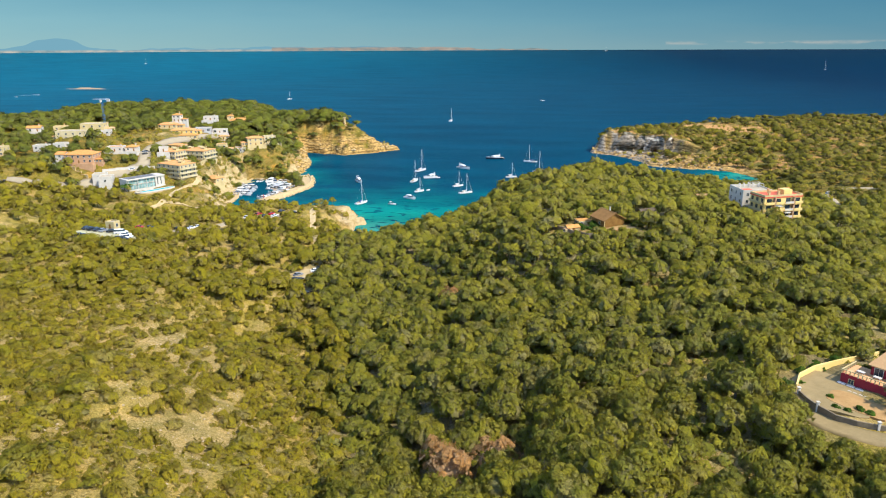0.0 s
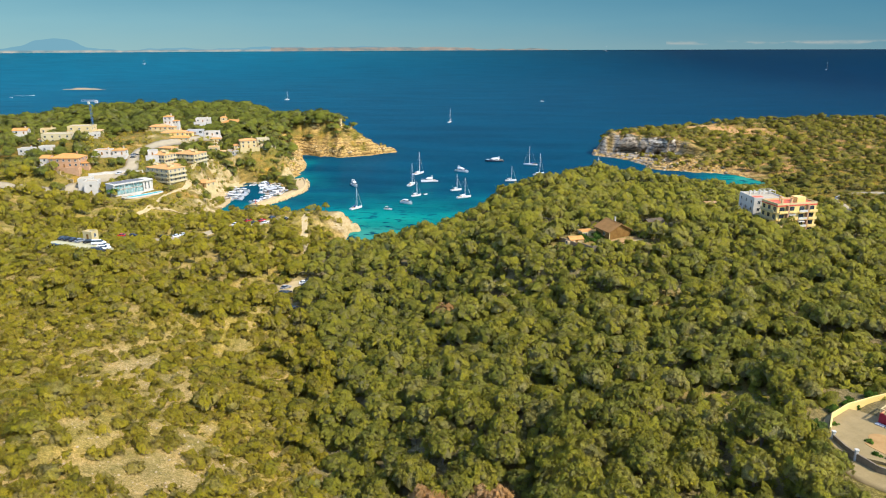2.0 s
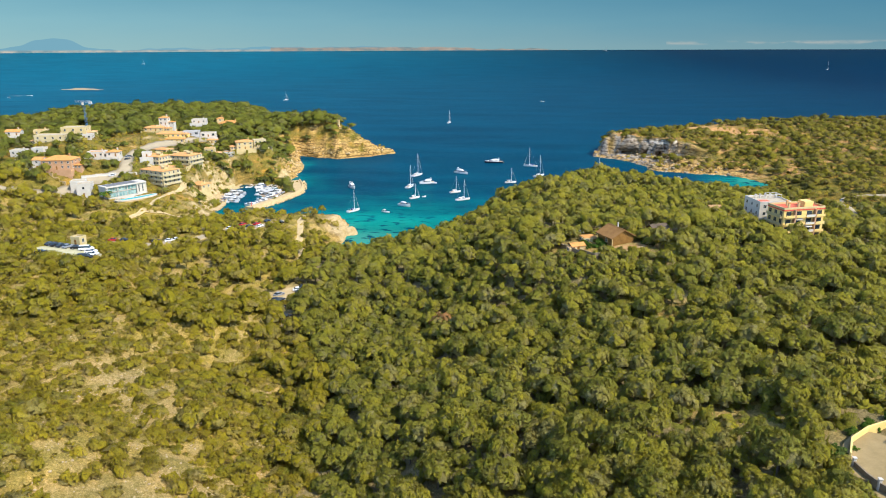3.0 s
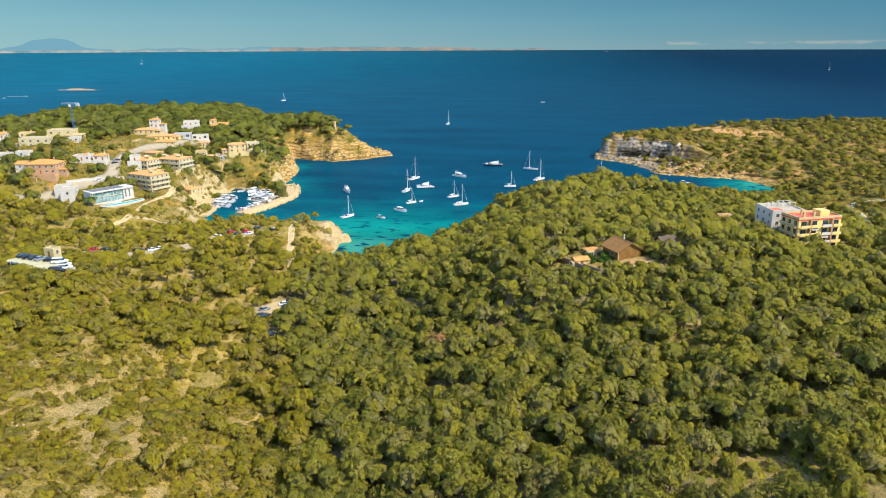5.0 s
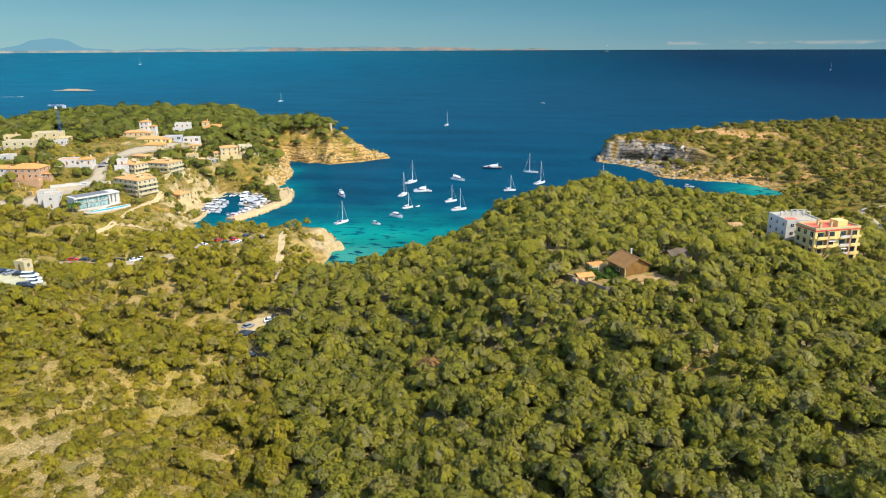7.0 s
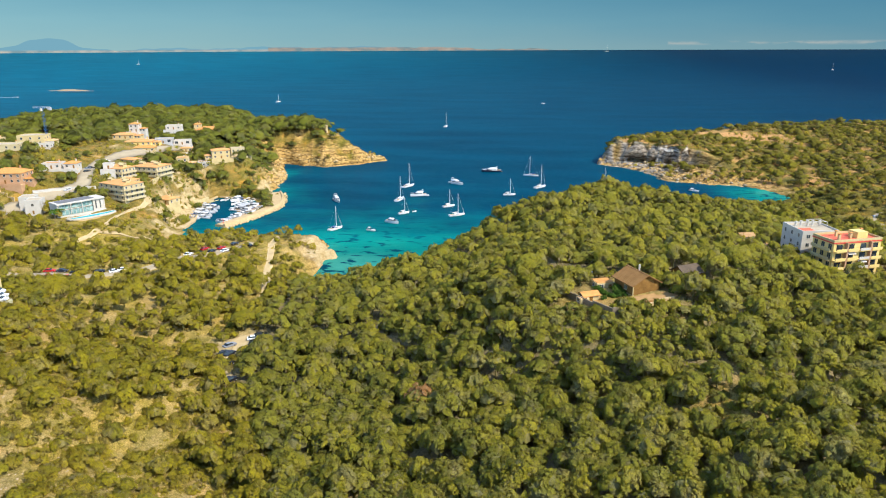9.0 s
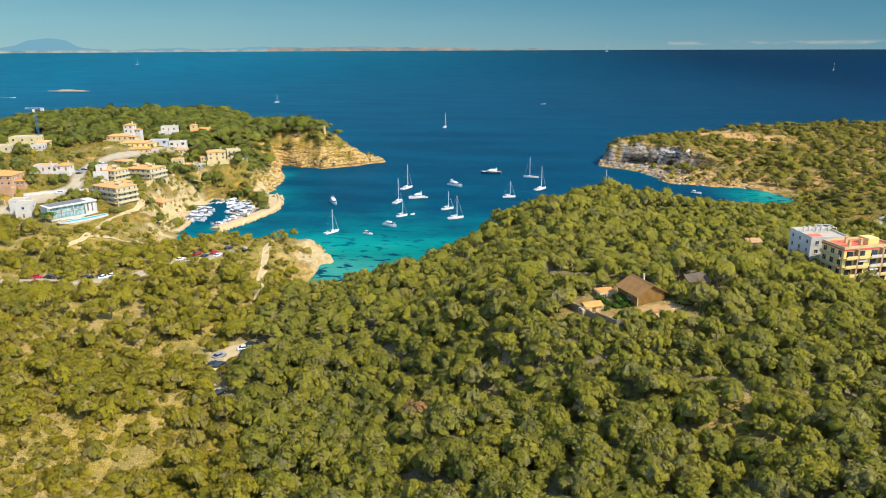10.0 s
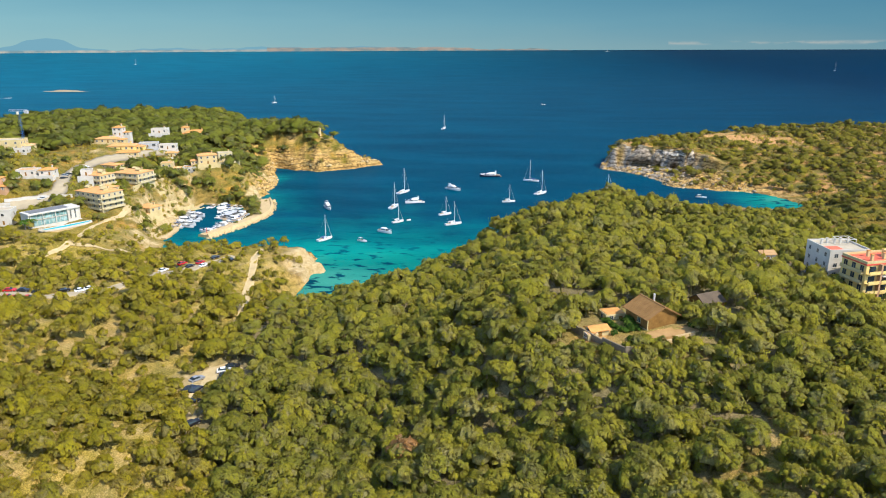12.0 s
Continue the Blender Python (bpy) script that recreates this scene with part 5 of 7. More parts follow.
def motor_yacht(L=14.0, hull_mat=None, label="", m=None, fly=True):
    top = thing("motor_yacht", m, label, "motor yacht", "boats at anchor")
    B = L * 0.3
    part("hull", Geo().rows(hull_rows(L, B, 1.35, 1.3)), hull_mat or GELCOAT, top)
    g = Geo()
    deck = [[(x * 0.98, y * 0.94, z + 0.03) for x, y, z in (r[2], r[3])] for r in hull_rows(L, B, 1.35, 1.3)]
    for a, c in zip(deck, deck[1:]):
        g.add([a[0], a[1], c[1], c[0]], [(0, 3, 2, 1)])
    part("deck", g, GELCOAT, top)
    part("aft_deck", Geo().box(-L * 0.47, -L * 0.26, -B * 0.36, B * 0.36, 1.3, 1.42, 0.04), TEAK, top)
    def taper(x0, x1, x2, w, z, h):
        return Geo().rows([[(x, -ww, z), (x, ww, z), (x - b2, ww * 0.86, z + h), (x - b2, -ww * 0.86, z + h)] for x, ww, b2 in ((x0, w, 0), (x1, w, 0.0), (x2, w * 0.6, h * 1.1))])
    house_part = part("deckhouse", taper(-L * 0.26, L * 0.08, L * 0.26, B * 0.4, 1.4, 1.45), GELCOAT, top)
    part("windscreen", taper(-L * 0.22, L * 0.085, L * 0.265, B * 0.405, 1.75, 0.75), GLASS, house_part, "dark wrap-round glass")
    if fly:
        f = part("flybridge", taper(-L * 0.3, -L * 0.02, L * 0.1, B * 0.36, 2.87, 0.6), GELCOAT, top)
        part("fly_seat", Geo().box(-L * 0.2, -L * 0.06, -B * 0.25, B * 0.25, 3.0, 3.62, 0.05), CANVAS, f)
        part("radar_arch", Geo().rod((-L * 0.24, -B * 0.3, 3.3), (-L * 0.28, -B * 0.24, 4.6), 0.12).rod((-L * 0.24, B * 0.3, 3.3), (-L * 0.28, B * 0.24, 4.6), 0.12).box(-L * 0.3, -L * 0.26, -B * 0.26, B * 0.26, 4.5, 4.66), GELCOAT, top)
    rail = Geo()
    for a, c in zip(deck[4:], deck[5:]):
        for s in (0, 1):
            rail.rod((a[s][0], a[s][1] * 0.96, a[s][2] + 0.75), (c[s][0], c[s][1] * 0.96, c[s][2] + 0.75), 0.03)
            rail.rod((a[s][0], a[s][1] * 0.96, a[s][2]), (a[s][0], a[s][1] * 0.96, a[s][2] + 0.75), 0.025)
    part("bow_rail", rail, ALLOY, top)
    part("swim_platform", Geo().box(-L * 0.54, -L * 0.49, -B * 0.4, B * 0.4, 0.25, 0.4, 0.04), TEAK, top)
    return top


def launch(L=6.5, label="", m=None, canopy=True, canvas=None, group="boats at anchor"):
    """A small open motor boat, with a canopy or a console."""
    top = thing("motor_boat", m, label, "motor boat", group)
    B = L * 0.36
    part("hull", Geo().rows(hull_rows(L, B, 0.75, 1.2)), GELCOAT, top)
    g = Geo()
    rows = hull_rows(L, B, 0.75, 1.2)
    fore = [[(x * 0.97, y * 0.92, z + 0.03) for x, y, z in (r[2], r[3])] for r in rows[5:]]
    for a, c in zip(fore, fore[1:]):
        g.add([a[0], a[1], c[1], c[0]], [(0, 3, 2, 1)])
    part("foredeck", g, GELCOAT, top)
    part("sole", Geo().box(-L * 0.46, L * 0.05, -B * 0.36, B * 0.36, 0.72, 0.8, 0.03), TEAK, top)
    part("windscreen", Geo().rows([[(L * 0.02, -B * 0.33, 0.8), (L * 0.02, B * 0.33, 0.8), (-L * 0.04, B * 0.3, 1.35), (-L * 0.04, -B * 0.3, 1.35)], [(L * 0.06, -B * 0.33, 0.8), (L * 0.06, B * 0.33, 0.8), (0, B * 0.3, 1.35), (0, -B * 0.3, 1.35)]]), GLASS, top)
    if canopy:
        c = part("canopy", Geo().box(-L * 0.36, -L * 0.05, -B * 0.34, B * 0.34, 1.9, 1.98, 0.03), canvas or CANVAS, top)
        g = Geo()
        for x in (-L * 0.34, -L * 0.07):
            for s in (-1, 1):
                g.rod((x, s * B * 0.34, 0.75), (x, s * B * 0.32, 1.92), 0.03)
        part("canopy_frame", g, ALLOY, c)
    part("outboard", Geo().box(-L * 0.54, -L * 0.47, -0.2, 0.2, 0.2, 1.15, 0.05), RUBBER, top)
    return top
# ---- the caves in the southern cliff ----
for k, (x, y, wide, high) in enumerate(CAVES):
    r = np.random.RandomState(500 + k)
    cave = thing("sea_cave", pose(x, y, 0, 0, 0, 75), "dark cave mouth under a grey limestone overhang", "cave", "caves in the cliff")
    steps, count = np.linspace(-1.0, 8.5, 13), 15
    rows = []
    for n, u in enumerate(steps):
        a = np.linspace(0.06, math.pi - 0.06, count)
        reach = 1 - 0.5 * max(0, (u - 1) / 7.5) ** 1.5
        vi, zi = 3.0 * wide * np.cos(a) * reach, 2.0 + 5.6 * high * np.sin(a) ** 0.75 * reach + 0.9 * np.sin(3 * a + k) * high
        vo, zo = (3.0 * wide + 2.2) * np.cos(a), 3.0 + (12.6 + 0.42 * u) * np.sin(a) ** 0.6 + 0.8 * np.sin(5 * a + 2 * k)
        shake = r.uniform(-0.45, 0.45, (4, count))
        rows.append([(u + shake[0, q] + 0.9 * math.sin(2.3 * a[q] + k), vi[q] + shake[1, q], zi[q] + shake[2, q]) for q in range(count)]
                    + [(u + 1.6 * (1 - math.sin(a[q])) + shake[3, q], vo[q] + shake[0, q], zo[q] + shake[1, q]) for q in range(count)][::-1])
    roof = part("overhang", Geo().rows(rows), GROUND, cave, smooth=True)
    put_attribute(roof.data, "rock", np.ones(len(roof.data.vertices)))
    put_attribute(roof.data, "grey", np.full(len(roof.data.vertices), 0.85))

# ---- the town on the northern headland ----
HILL_HOUSES = ((-273.8, 522.1, 27.3, 12, 8, -14, "cream terrace house with orange tiled roof above the flats"),
               (-257.1, 517.6, 23.8, 10, 8, -16, "cream hillside house with orange tiled roof beside the flats"),
               (-245.2, 468.6, 23.4, 12, 8, -20, "low cream house with orange roof behind the flats"),
               (-244.1, 454.3, 21.7, 9, 7, -20, "small cream house with orange roof by the road"),
               (-257.7, 572.2, 28.2, 9, 7, 18, "pale sandstone house set into the wooded slope"),
               (-252.0, 547.6, 21.7, 8, 7, 10, "sand coloured house on a terrace below pines"),
               (-354.9, 659.6, 33.3, 9, 7, 8, "cream house with tiled roof among tall pines"),
               (-453.7, 599.8, 32.0, 9, 7, 20, "ochre bungalow with tiled roof among pines"))
house(-297.5, 436, 30, 19, 13, 2, 8, "two-storey ochre house with white gable end and orange tiled roof", OCHRE, "hip", TERRACOTTA, 5, 3, rise=2.4)
house(-310.5, 434, 30, 6, 9, 2, 8, "white gable wing of an ochre house", WHITE, "gable", TERRACOTTA, 1, 2, rise=1.4, chimney=False)
house(-336, 484, 39, 20, 12, 2, 15, "large pale cube house stepping up the slope among pines", WARM, "flat", PAVING, 4, 3)
house(-330, 503, 42.5, 17, 12, 2, 15, "cream upper wing of a cube house below tall pines", CREAM, "flat", PAVING, 3, 3, chimney=False)
house(-319, 497, 41, 10, 7, 1, 15, "low white house with roof terrace beside a cube house", WHITE, "flat", PAVING, 3, 2, chimney=False)
house(-342, 457, 32, 9, 8, 2, 10, "white two-storey house half hidden behind a pine", WHITE, "flat", PAVING, 2, 2)
house(-330, 461, 33, 8, 7, 2, 10, "white house with bare gable wall above a terrace", WHITE, "flat", PAVING, 1, 1, chimney=False)
house(-380, 503, 42, 10, 8, 1, 20, "white bungalow with terracotta roof among pines", WHITE, "gable", TERRACOTTA, 2, 2)
house(-358, 503, 43, 9, 7, 1, 20, "cream bungalow with pale roof among pines", CREAM, "flat", ORANGE_TILE, 2, 2)
house(-362, 440, 33, 10, 9, 2, 12, "cream two-storey cube house at the edge of town", CREAM, "flat", PAVING, 3, 2)
house(-290, 464, 33.5, 11, 8, 1, 12, "white bungalow with arched veranda and garden", WHITE, "flat", ORANGE_TILE, 3, 2)
house(-279, 466, 33.5, 8, 7, 1, 12, "white bungalow with low terracotta hip roof", WHITE, "hip", TERRACOTTA, 2, 1)
house(-306, 571, 38, 16, 9, 1, 8, "cream villa with orange tiled roof below the pines", CREAM, "hip", ORANGE_TILE, 4, 2)
house(-286, 557, 35, 19, 10, 1, 12, "yellow sandstone villa with terraces and tiled roof", YELLOW, "hip", ORANGE_TILE, 5, 2, rise=1.6)
house(-276, 546, 32, 15, 6, 1, 12, "sand coloured terrace house set into the slope", CREAM, "hip", TERRACOTTA, 4, 1, chimney=False)
house(-303, 582, 42, 7, 7, 2, 8, "small white house with terracotta roof between pines", WHITE, "hip", TERRACOTTA, 2, 1)
house(-276, 574, 34.5, 13, 9, 1, 18, "low grey modern house with large windows", GREY, "flat", PAVING, 3, 2, ww=2.2, wh=1.8, chimney=False)
house(-263, 578, 33, 12, 8, 1, 18, "white modern house with deep terrace", WHITE, "flat", PAVING, 3, 2, ww=2.0, wh=1.8, chimney=False)
house(-284, 607, 41, 12, 8, 1, 15, "white flat-roofed house below the headland wood", WHITE, "flat", PAVING, 3, 2)
house(-268, 634, 35, 17, 10, 1, 20, "low villa with broad orange hip roof near the wood", CREAM, "hip", TERRACOTTA, 4, 2, storey=3.2, rise=2.2)
house(-279, 638, 36, 6, 6, 2, 20, "small tower house with orange tiled roof", CREAM, "hip", TERRACOTTA, 1, 1, rise=1.2)
house(-226, 562, 25.5, 13, 9, 2, 30, "pale stone villa with tiled roof terraces above the cove", CREAM, "hip", ORANGE_TILE, 3, 2)
house(-217, 572, 25.5, 10, 8, 2, 30, "pale villa with roof terrace above the cove", WARM, "flat", PAVING, 3, 2)
house(-235, 553, 17.5, 9, 8, 2, 18, "white two-storey house with terracotta flat roof", WHITE, "flat", TERRACOTTA, 3, 3, storey=3.2)
house(-249, 548, 21.5, 8, 8, 2, 18, "sandstone house stepping down the slope", CREAM, "flat", ORANGE_TILE, 2, 2)
house(-224.5, 476, 10.2, 11, 9, 1, -18, "small cream house with pale tiled hip roof", CREAM, "hip", ORANGE_TILE, 2, 2, rise=1.6)
house(-258, 471, 32.5, 6, 5, 1, 20, "white garage beside the town road", WHITE, "flat", GRAVEL, 1, 1, chimney=False)
for x, y, z, w, d, rot, label in HILL_HOUSES:
    house(x, y, z, w, d, 1, rot, label, CREAM, "hip", ORANGE_TILE, 3, 2, rise=1.1, chimney=False)
# terraced flats with red-tiled decks
for x, y, z, w, d, n, rot, label in ((-244.5, 497, 24.5, 19, 15, 2, -10, "two-storey pale flats with balconies and orange tiled roof terraces"), (-240, 453, 18.6, 22, 14, 3, -22, "pale terraced flats with long balconies above the marina"),
                                     (-253, 474, 27, 14, 11, 2, -15, "cream flats with tiled roof terrace beside the town road")):
    block = house(x, y, z, w, d, n, rot, label, WARM, "hip", ORANGE_TILE, 5, 4, rise=1.5, name="apartment_house", category="apartment house")
    for s in range(n):
        for turn_deg, ww, dd in ((90, d, w), (0, w, d)):
            m = pose(0, 0, 0, 0, 0, turn_deg)
            part("balcony", Geo().box(-ww / 2 + 0.4, ww / 2 - 0.4, -dd / 2 - 1.5, -dd / 2, s * 2.9 - 0.18, s * 2.9 + 0.003), WARM, block, at=m)
            part("balustrade", Geo().box(-ww / 2 + 0.4, ww / 2 - 0.4, -dd / 2 - 1.5, -dd / 2 - 1.36, s * 2.9 + 0.006, s * 2.9 + 0.9), WARM, block, at=m)
    for k in range(3):
        part("stair_house", Geo().box(-1.6, 1.6, -1.5, 1.5, 0, 1.9).gable(3.2, 3.0, 1.9, 0.5, 0.25, 0.1), CREAM, block, at=pose((k - 1) * w * 0.3, d * (0.2 if k % 2 else -0.1), n * 2.9 + 0.1))

# the long glass villa with its pool
villa = thing("villa", pose(-248, 421, 16.6, 0, 0, 59) @ Matrix.Diagonal((1, 1, 1.12, 1)), "long white modern villa with glass front above its pool", "villa")
CLEARINGS.append((-244, 421, 15, 8, 59)), CLEARINGS.append((-233, 412, 17, 10, 59))
part("floor_slab", Geo().box(-13.5, 13.5, -5, 5, -4, 0, 0.05), WHITE, villa)
part("roof_slab", Geo().box(-13.2, 13.2, -5.2, 4.6, 5.6, 6.3, 0.06), WHITE, villa)
part("roof_gravel", Geo().box(-11.5, 8, -4.2, 3.8, 6.303, 6.38), GRAVEL, villa)
part("back_wall", Geo().box(-13, 13, 3.9, 4.3, 0.003, 5.6), WHITE, villa)
for x in (-13, 12.6):
    part("end_wall", Geo().box(x, x + 0.5, -4.6, 3.9, 0.003, 5.6), WHITE, villa)
part("closed_bay", Geo().box(6.6, 12.6, -4.4, 3.9, 0.003, 5.6), WHITE, villa)
for k in range(2):
    window(villa, pose(8.2 + 2.4 * k, -4.42, 1.0), 0.7, 4.0)
part("upper_floor", Geo().box(-12.5, 6.6, -4.2, 3.9, 2.8, 3.1), WHITE, villa)
for k in range(10):
    x = -12.4 + 1.9 * k
    for z in (0.02, 3.12):
        p = part("glass_panel", window_mesh("pane", 1.78, 2.4, AQUA_GLASS), None, villa, at=pose(x + 0.95, -3.9, z + 0.1))
    part("mullion", Geo().box(x - 0.06, x + 0.06, -4.15, -3.8, 0.003, 5.6), WHITE, villa)
for k in range(4):
    part("column", Geo().box(-12.2 + 6.2 * k, -11.9 + 6.2 * k, -5.0, -4.7, 0.003, 5.6, 0.03), WHITE, villa)
pool = thing("swimming_pool", pose(-236.2, 416.2, 16.2, 0, 0, 59), "turquoise infinity pool with white rim on the villa's terrace", "pool")
def crescent(inset):
    """The pool's outline: straight along the villa, bowed outwards in front."""
    front = [(-13.4 + inset + (26.4 - 2 * inset) * k / 16, 0.4 - (3.6 - inset) * math.sin(math.pi * (k + 0.6) / 17.2) ** 0.7) for k in range(17)]
    return front + [(13.0 - inset, 2.4), (-13.4 + inset, 2.4)] if inset == 0 else front + [(13.0 - inset, 0.8), (-13.4 + inset, 0.8)]


part("basin", Geo().prism(crescent(0), -0.9, 0), WHITE, pool)
part("retaining_wall", Geo().prism([(x * 0.985, y * 0.96 + 0.05) for x, y in crescent(0)], -6, -0.903), SANDSTONE, pool, "rough stone wall")
part("pool_water", Geo().prism(crescent(0.5), -0.3, 0.05), POOL, pool)
part("sun_deck", Geo().box(-14, -11.6, -3.4, 2.5, 0.003, 0.12), PAVING, pool)
for k in range(4):
    part("pool_tree_tub", Geo().rod((-13 + 0.9 * k, 1.4, 0.12), (-13 + 0.9 * k, 1.4, 0.7), 0.3, 0.4, 8), WHITE, pool)
tower = house(-269, 415, 17, 8, 9, 2, 20, "tall white entrance block of a modern villa", WHITE, "flat", PAVING, 1, 1, storey=3.6, chimney=False, name="entrance_block", category="building")
house(-277, 421, 19, 8, 8, 2, 20, "white side wing of a modern villa", WHITE, "flat", PAVING, 1, 1, storey=2.8, chimney=False, name="side_wing", category="building")
wall_line("driveway_wall", [(-281, 430), (-268, 440), (-254, 449)], 1.7, 0.5, WHITE, "long white retaining wall beside the town road", coping=PAVING)
wall_line("garden_wall", [(-262, 506), (-254, 524), (-252, 545), (-254, 566)], 2.8, 0.6, WHITE, "pale retaining wall stepping up through the gardens", coping=PAVING)
wall_line("garden_wall", [(-232, 500), (-222, 512), (-216, 530)], 2.2, 0.6, CREAM, "sandstone terrace wall below the flats")
wall_line("garden_wall", [(-234.5, 478), (-236, 492), (-238, 506), (-241, 522)], 2.2, 0.6, CREAM, "pale yellow retaining wall below the flats")
wall_line("garden_wall", [(-312, 430), (-300, 424), (-285, 420)], 1.4, 0.5, SANDSTONE, "low sandstone wall below an ochre house")

ribbon("road", [(-262, 568), (-277, 536), (-286, 516), (-281, 489), (-267, 460), (-263, 447), (-269, 437), (-278, 427), (-286, 412), (-305, 402), (-340, 398)], 8.5, ASPHALT, "pale worn road winding through the town", 0.25)
ribbon("town_track", [(-225, 368), (-221, 378), (-218.5, 390), (-222, 406), (-224, 419), (-225, 432), (-224, 446), (-227, 462)], 2.8, DIRT, "sandy track from the marina up to the houses", 0.2)
ribbon("shore_track", [(-196, 404), (-206, 396), (-218, 391)], 2.4, DIRT, "sandy footpath along the slope above the shore", 0.2)
for x, y, rot, colour in ((-283, 508, 75, "white"), (-279, 484, 62, "dark blue"), (-270, 466, 60, "black"), (-276, 476, 60, "grey"), (-266, 440, 230, "silver")):
    car(x, y, rot, colour, "on the town road")

# tower crane
crane = thing("tower_crane", pose(-325, 509, 42.5), "slender blue tower crane standing among houses", "crane")
part("crane_base", Geo().box(-1.6, 1.6, -1.6, 1.6, -1.5, 0.4, 0.1), GREY, crane)
g = Geo()
for x in (-0.6, 0.6):
    for y in (-0.6, 0.6):
        g.rod((x, y, 0.4), (x, y, 23.5), 0.05)
for k in range(12):
    z = 0.4 + k * 1.9
    s = 1 if k % 2 else -1
    g.rod((-0.6 * s, -0.6, z), (0.6 * s, -0.6, z + 1.9), 0.05).rod((-0.6 * s, 0.6, z), (0.6 * s, 0.6, z + 1.9), 0.05)
    g.rod((-0.6, -0.6 * s, z), (-0.6, 0.6 * s, z + 1.9), 0.05).rod((0.6, -0.6 * s, z), (0.6, 0.6 * s, z + 1.9), 0.05)
part("crane_mast", g, CRANE_BLUE, crane)
g = Geo().rod((-7, -0.4, 23.6), (6.5, -0.4, 23.6), 0.12).rod((-7, 0.4, 23.6), (6.5, 0.4, 23.6), 0.12).rod((-6.6, 0, 24.6), (6.0, 0, 24.6), 0.1)
for k in range(9):
    g.rod((-6.8 + 1.45 * k, -0.4, 23.6), (-6.1 + 1.45 * k, 0, 24.6), 0.06).rod((-6.1 + 1.45 * k, 0, 24.6), (-5.4 + 1.45 * k, 0.4, 23.6), 0.06)
part("jib", g, ALLOY, crane, "pale metal jib")
part("counterweight", Geo().box(4.2, 6.6, -0.6, 0.6, 22.2, 24.2, 0.08), GREY, crane)
part("cab", Geo().box(-0.6, 0.6, -1.9, -0.7, 21.6, 23.4, 0.1), WHITE, crane)

# watch tower on the point
tower_top = thing("watch_tower", pose(-188.9, 716.6, 23.5) @ Matrix.Scale(0.85, 4), "round sandstone watch tower on the headland", "tower")
part("shaft", Geo().rows([[(r * math.cos(a), r * math.sin(a), z) for a in np.linspace(0, 6.2832, 17)[:-1]] for z, r in ((-3, 2.0), (3, 1.85), (9.6, 1.65), (10.1, 1.85), (11.4, 1.85))]), SANDSTONE, tower_top)
# No opening: a solid dark panel stands in for the doorway's shade.
part("doorway", Geo().box(-0.5, 0.5, -1.98, -1.6, 3.4, 5.2), RUBBER, tower_top, "dark panel standing for a shaded doorway")

CLEARINGS.append((-186, 708, 5, 11, 0))
wall_line("garden_wall", [(-187, 711), (-182, 711.5), (-178, 712)], 1.4, 0.6, SANDSTONE, "low ruined sandstone wall beside the watch tower")

# ---- marina ----
mole = thing("breakwater", pose(-168, 500, 0), "curved sandy breakwater edged with boulders", "breakwater")
line = [(-183, 554), (-174, 533), (-170, 512), (-172, 493), (-177, 474), (-183, 457)]
pts = []
for k in range(len(line) - 1):
    for u in np.linspace(0, 1, 9)[:-1]:
        p0, p1, p2, p3 = (Vector(line[min(max(k + j, 0), len(line) - 1)]) for j in (-1, 0, 1, 2))
        pts.append(0.5 * (2 * p1 + (p2 - p0) * u + (2 * p0 - 5 * p1 + 4 * p2 - p3) * u * u + (3 * p1 - p0 - 3 * p2 + p3) * u ** 3))
pts.append(Vector(line[-1]))
rows, boulders = [], []
rng = random.Random(4)
for k, p in enumerate(pts):
    along = (pts[min(k + 1, len(pts) - 1)] - pts[max(k - 1, 0)]).normalized()
    side = Vector((-along.y, along.x))
    o = Vector((-168, 500))
    rows.append([(*(p + side * a - o), z) for a, z in ((-3.6, -1.5), (-3.2, 1.3), (-2.6, 1.55), (3.2, 1.7), (3.8, 2.5), (4.6, 2.5), (6.2, -1.5))])
    for _ in range(3):
        boulders.append((p + side * (5.2 + rng.uniform(-0.6, 2.2)) + along * rng.uniform(-1.5, 1.5) - o, rng.uniform(0.5, 1.2)))
part("mole_body", Geo().rows(rows), SANDSTONE, mole)
ROCKS = []
for k in range(5):
    g = Geo()
    r = random.Random(40 + k)
    g.rows([[(q * math.cos(a) * r.uniform(0.8, 1.15), q * math.sin(a) * r.uniform(0.8, 1.15), z * r.uniform(0.85, 1.1)) for a in np.linspace(0, 6.2832, 7)[:-1]] for z, q in ((-0.7, 0.5), (-0.1, 1.0), (0.45, 0.8), (0.75, 0.3))])
    ROCKS.append(g.mesh("boulder", SANDSTONE))
for p, r in boulders:
    part("boulder", ROCKS[int(r * 100) % 5], None, mole, at=pose(p.x, p.y, 0.3, 0, 0, r * 999) @ Matrix.Scale(r, 4))
part("beacon", Geo().rod((-13.5, -40, 1.6), (-13.5, -40, 4.2), 0.25, 0.18, 8).rod((-13.5, -40, 4.2), (-13.5, -40, 4.8), 0.35, 0.1, 8), PAINTS["red"], mole)
quay = thing("quay", pose(-216, 480, 0), "sandy stone quay along the marina", "quay")
for (ax, ay), (bx, by) in (((-202, 450), (-204, 468)), ((-204, 468), (-211.5, 488)), ((-211.5, 488), (-221, 517)), ((-221, 517), (-221, 540)), ((-221, 540), (-188, 533))):
    l, a = math.hypot(bx - ax, by - ay), math.degrees(math.atan2(by - ay, bx - ax))
    part("quay_edge", Geo().box(0, l, -0.6, 2.4, -1.5, 1.0, 0.08), SANDSTONE, quay, at=pose(ax + 216, ay - 480, 0, 0, 0, a))
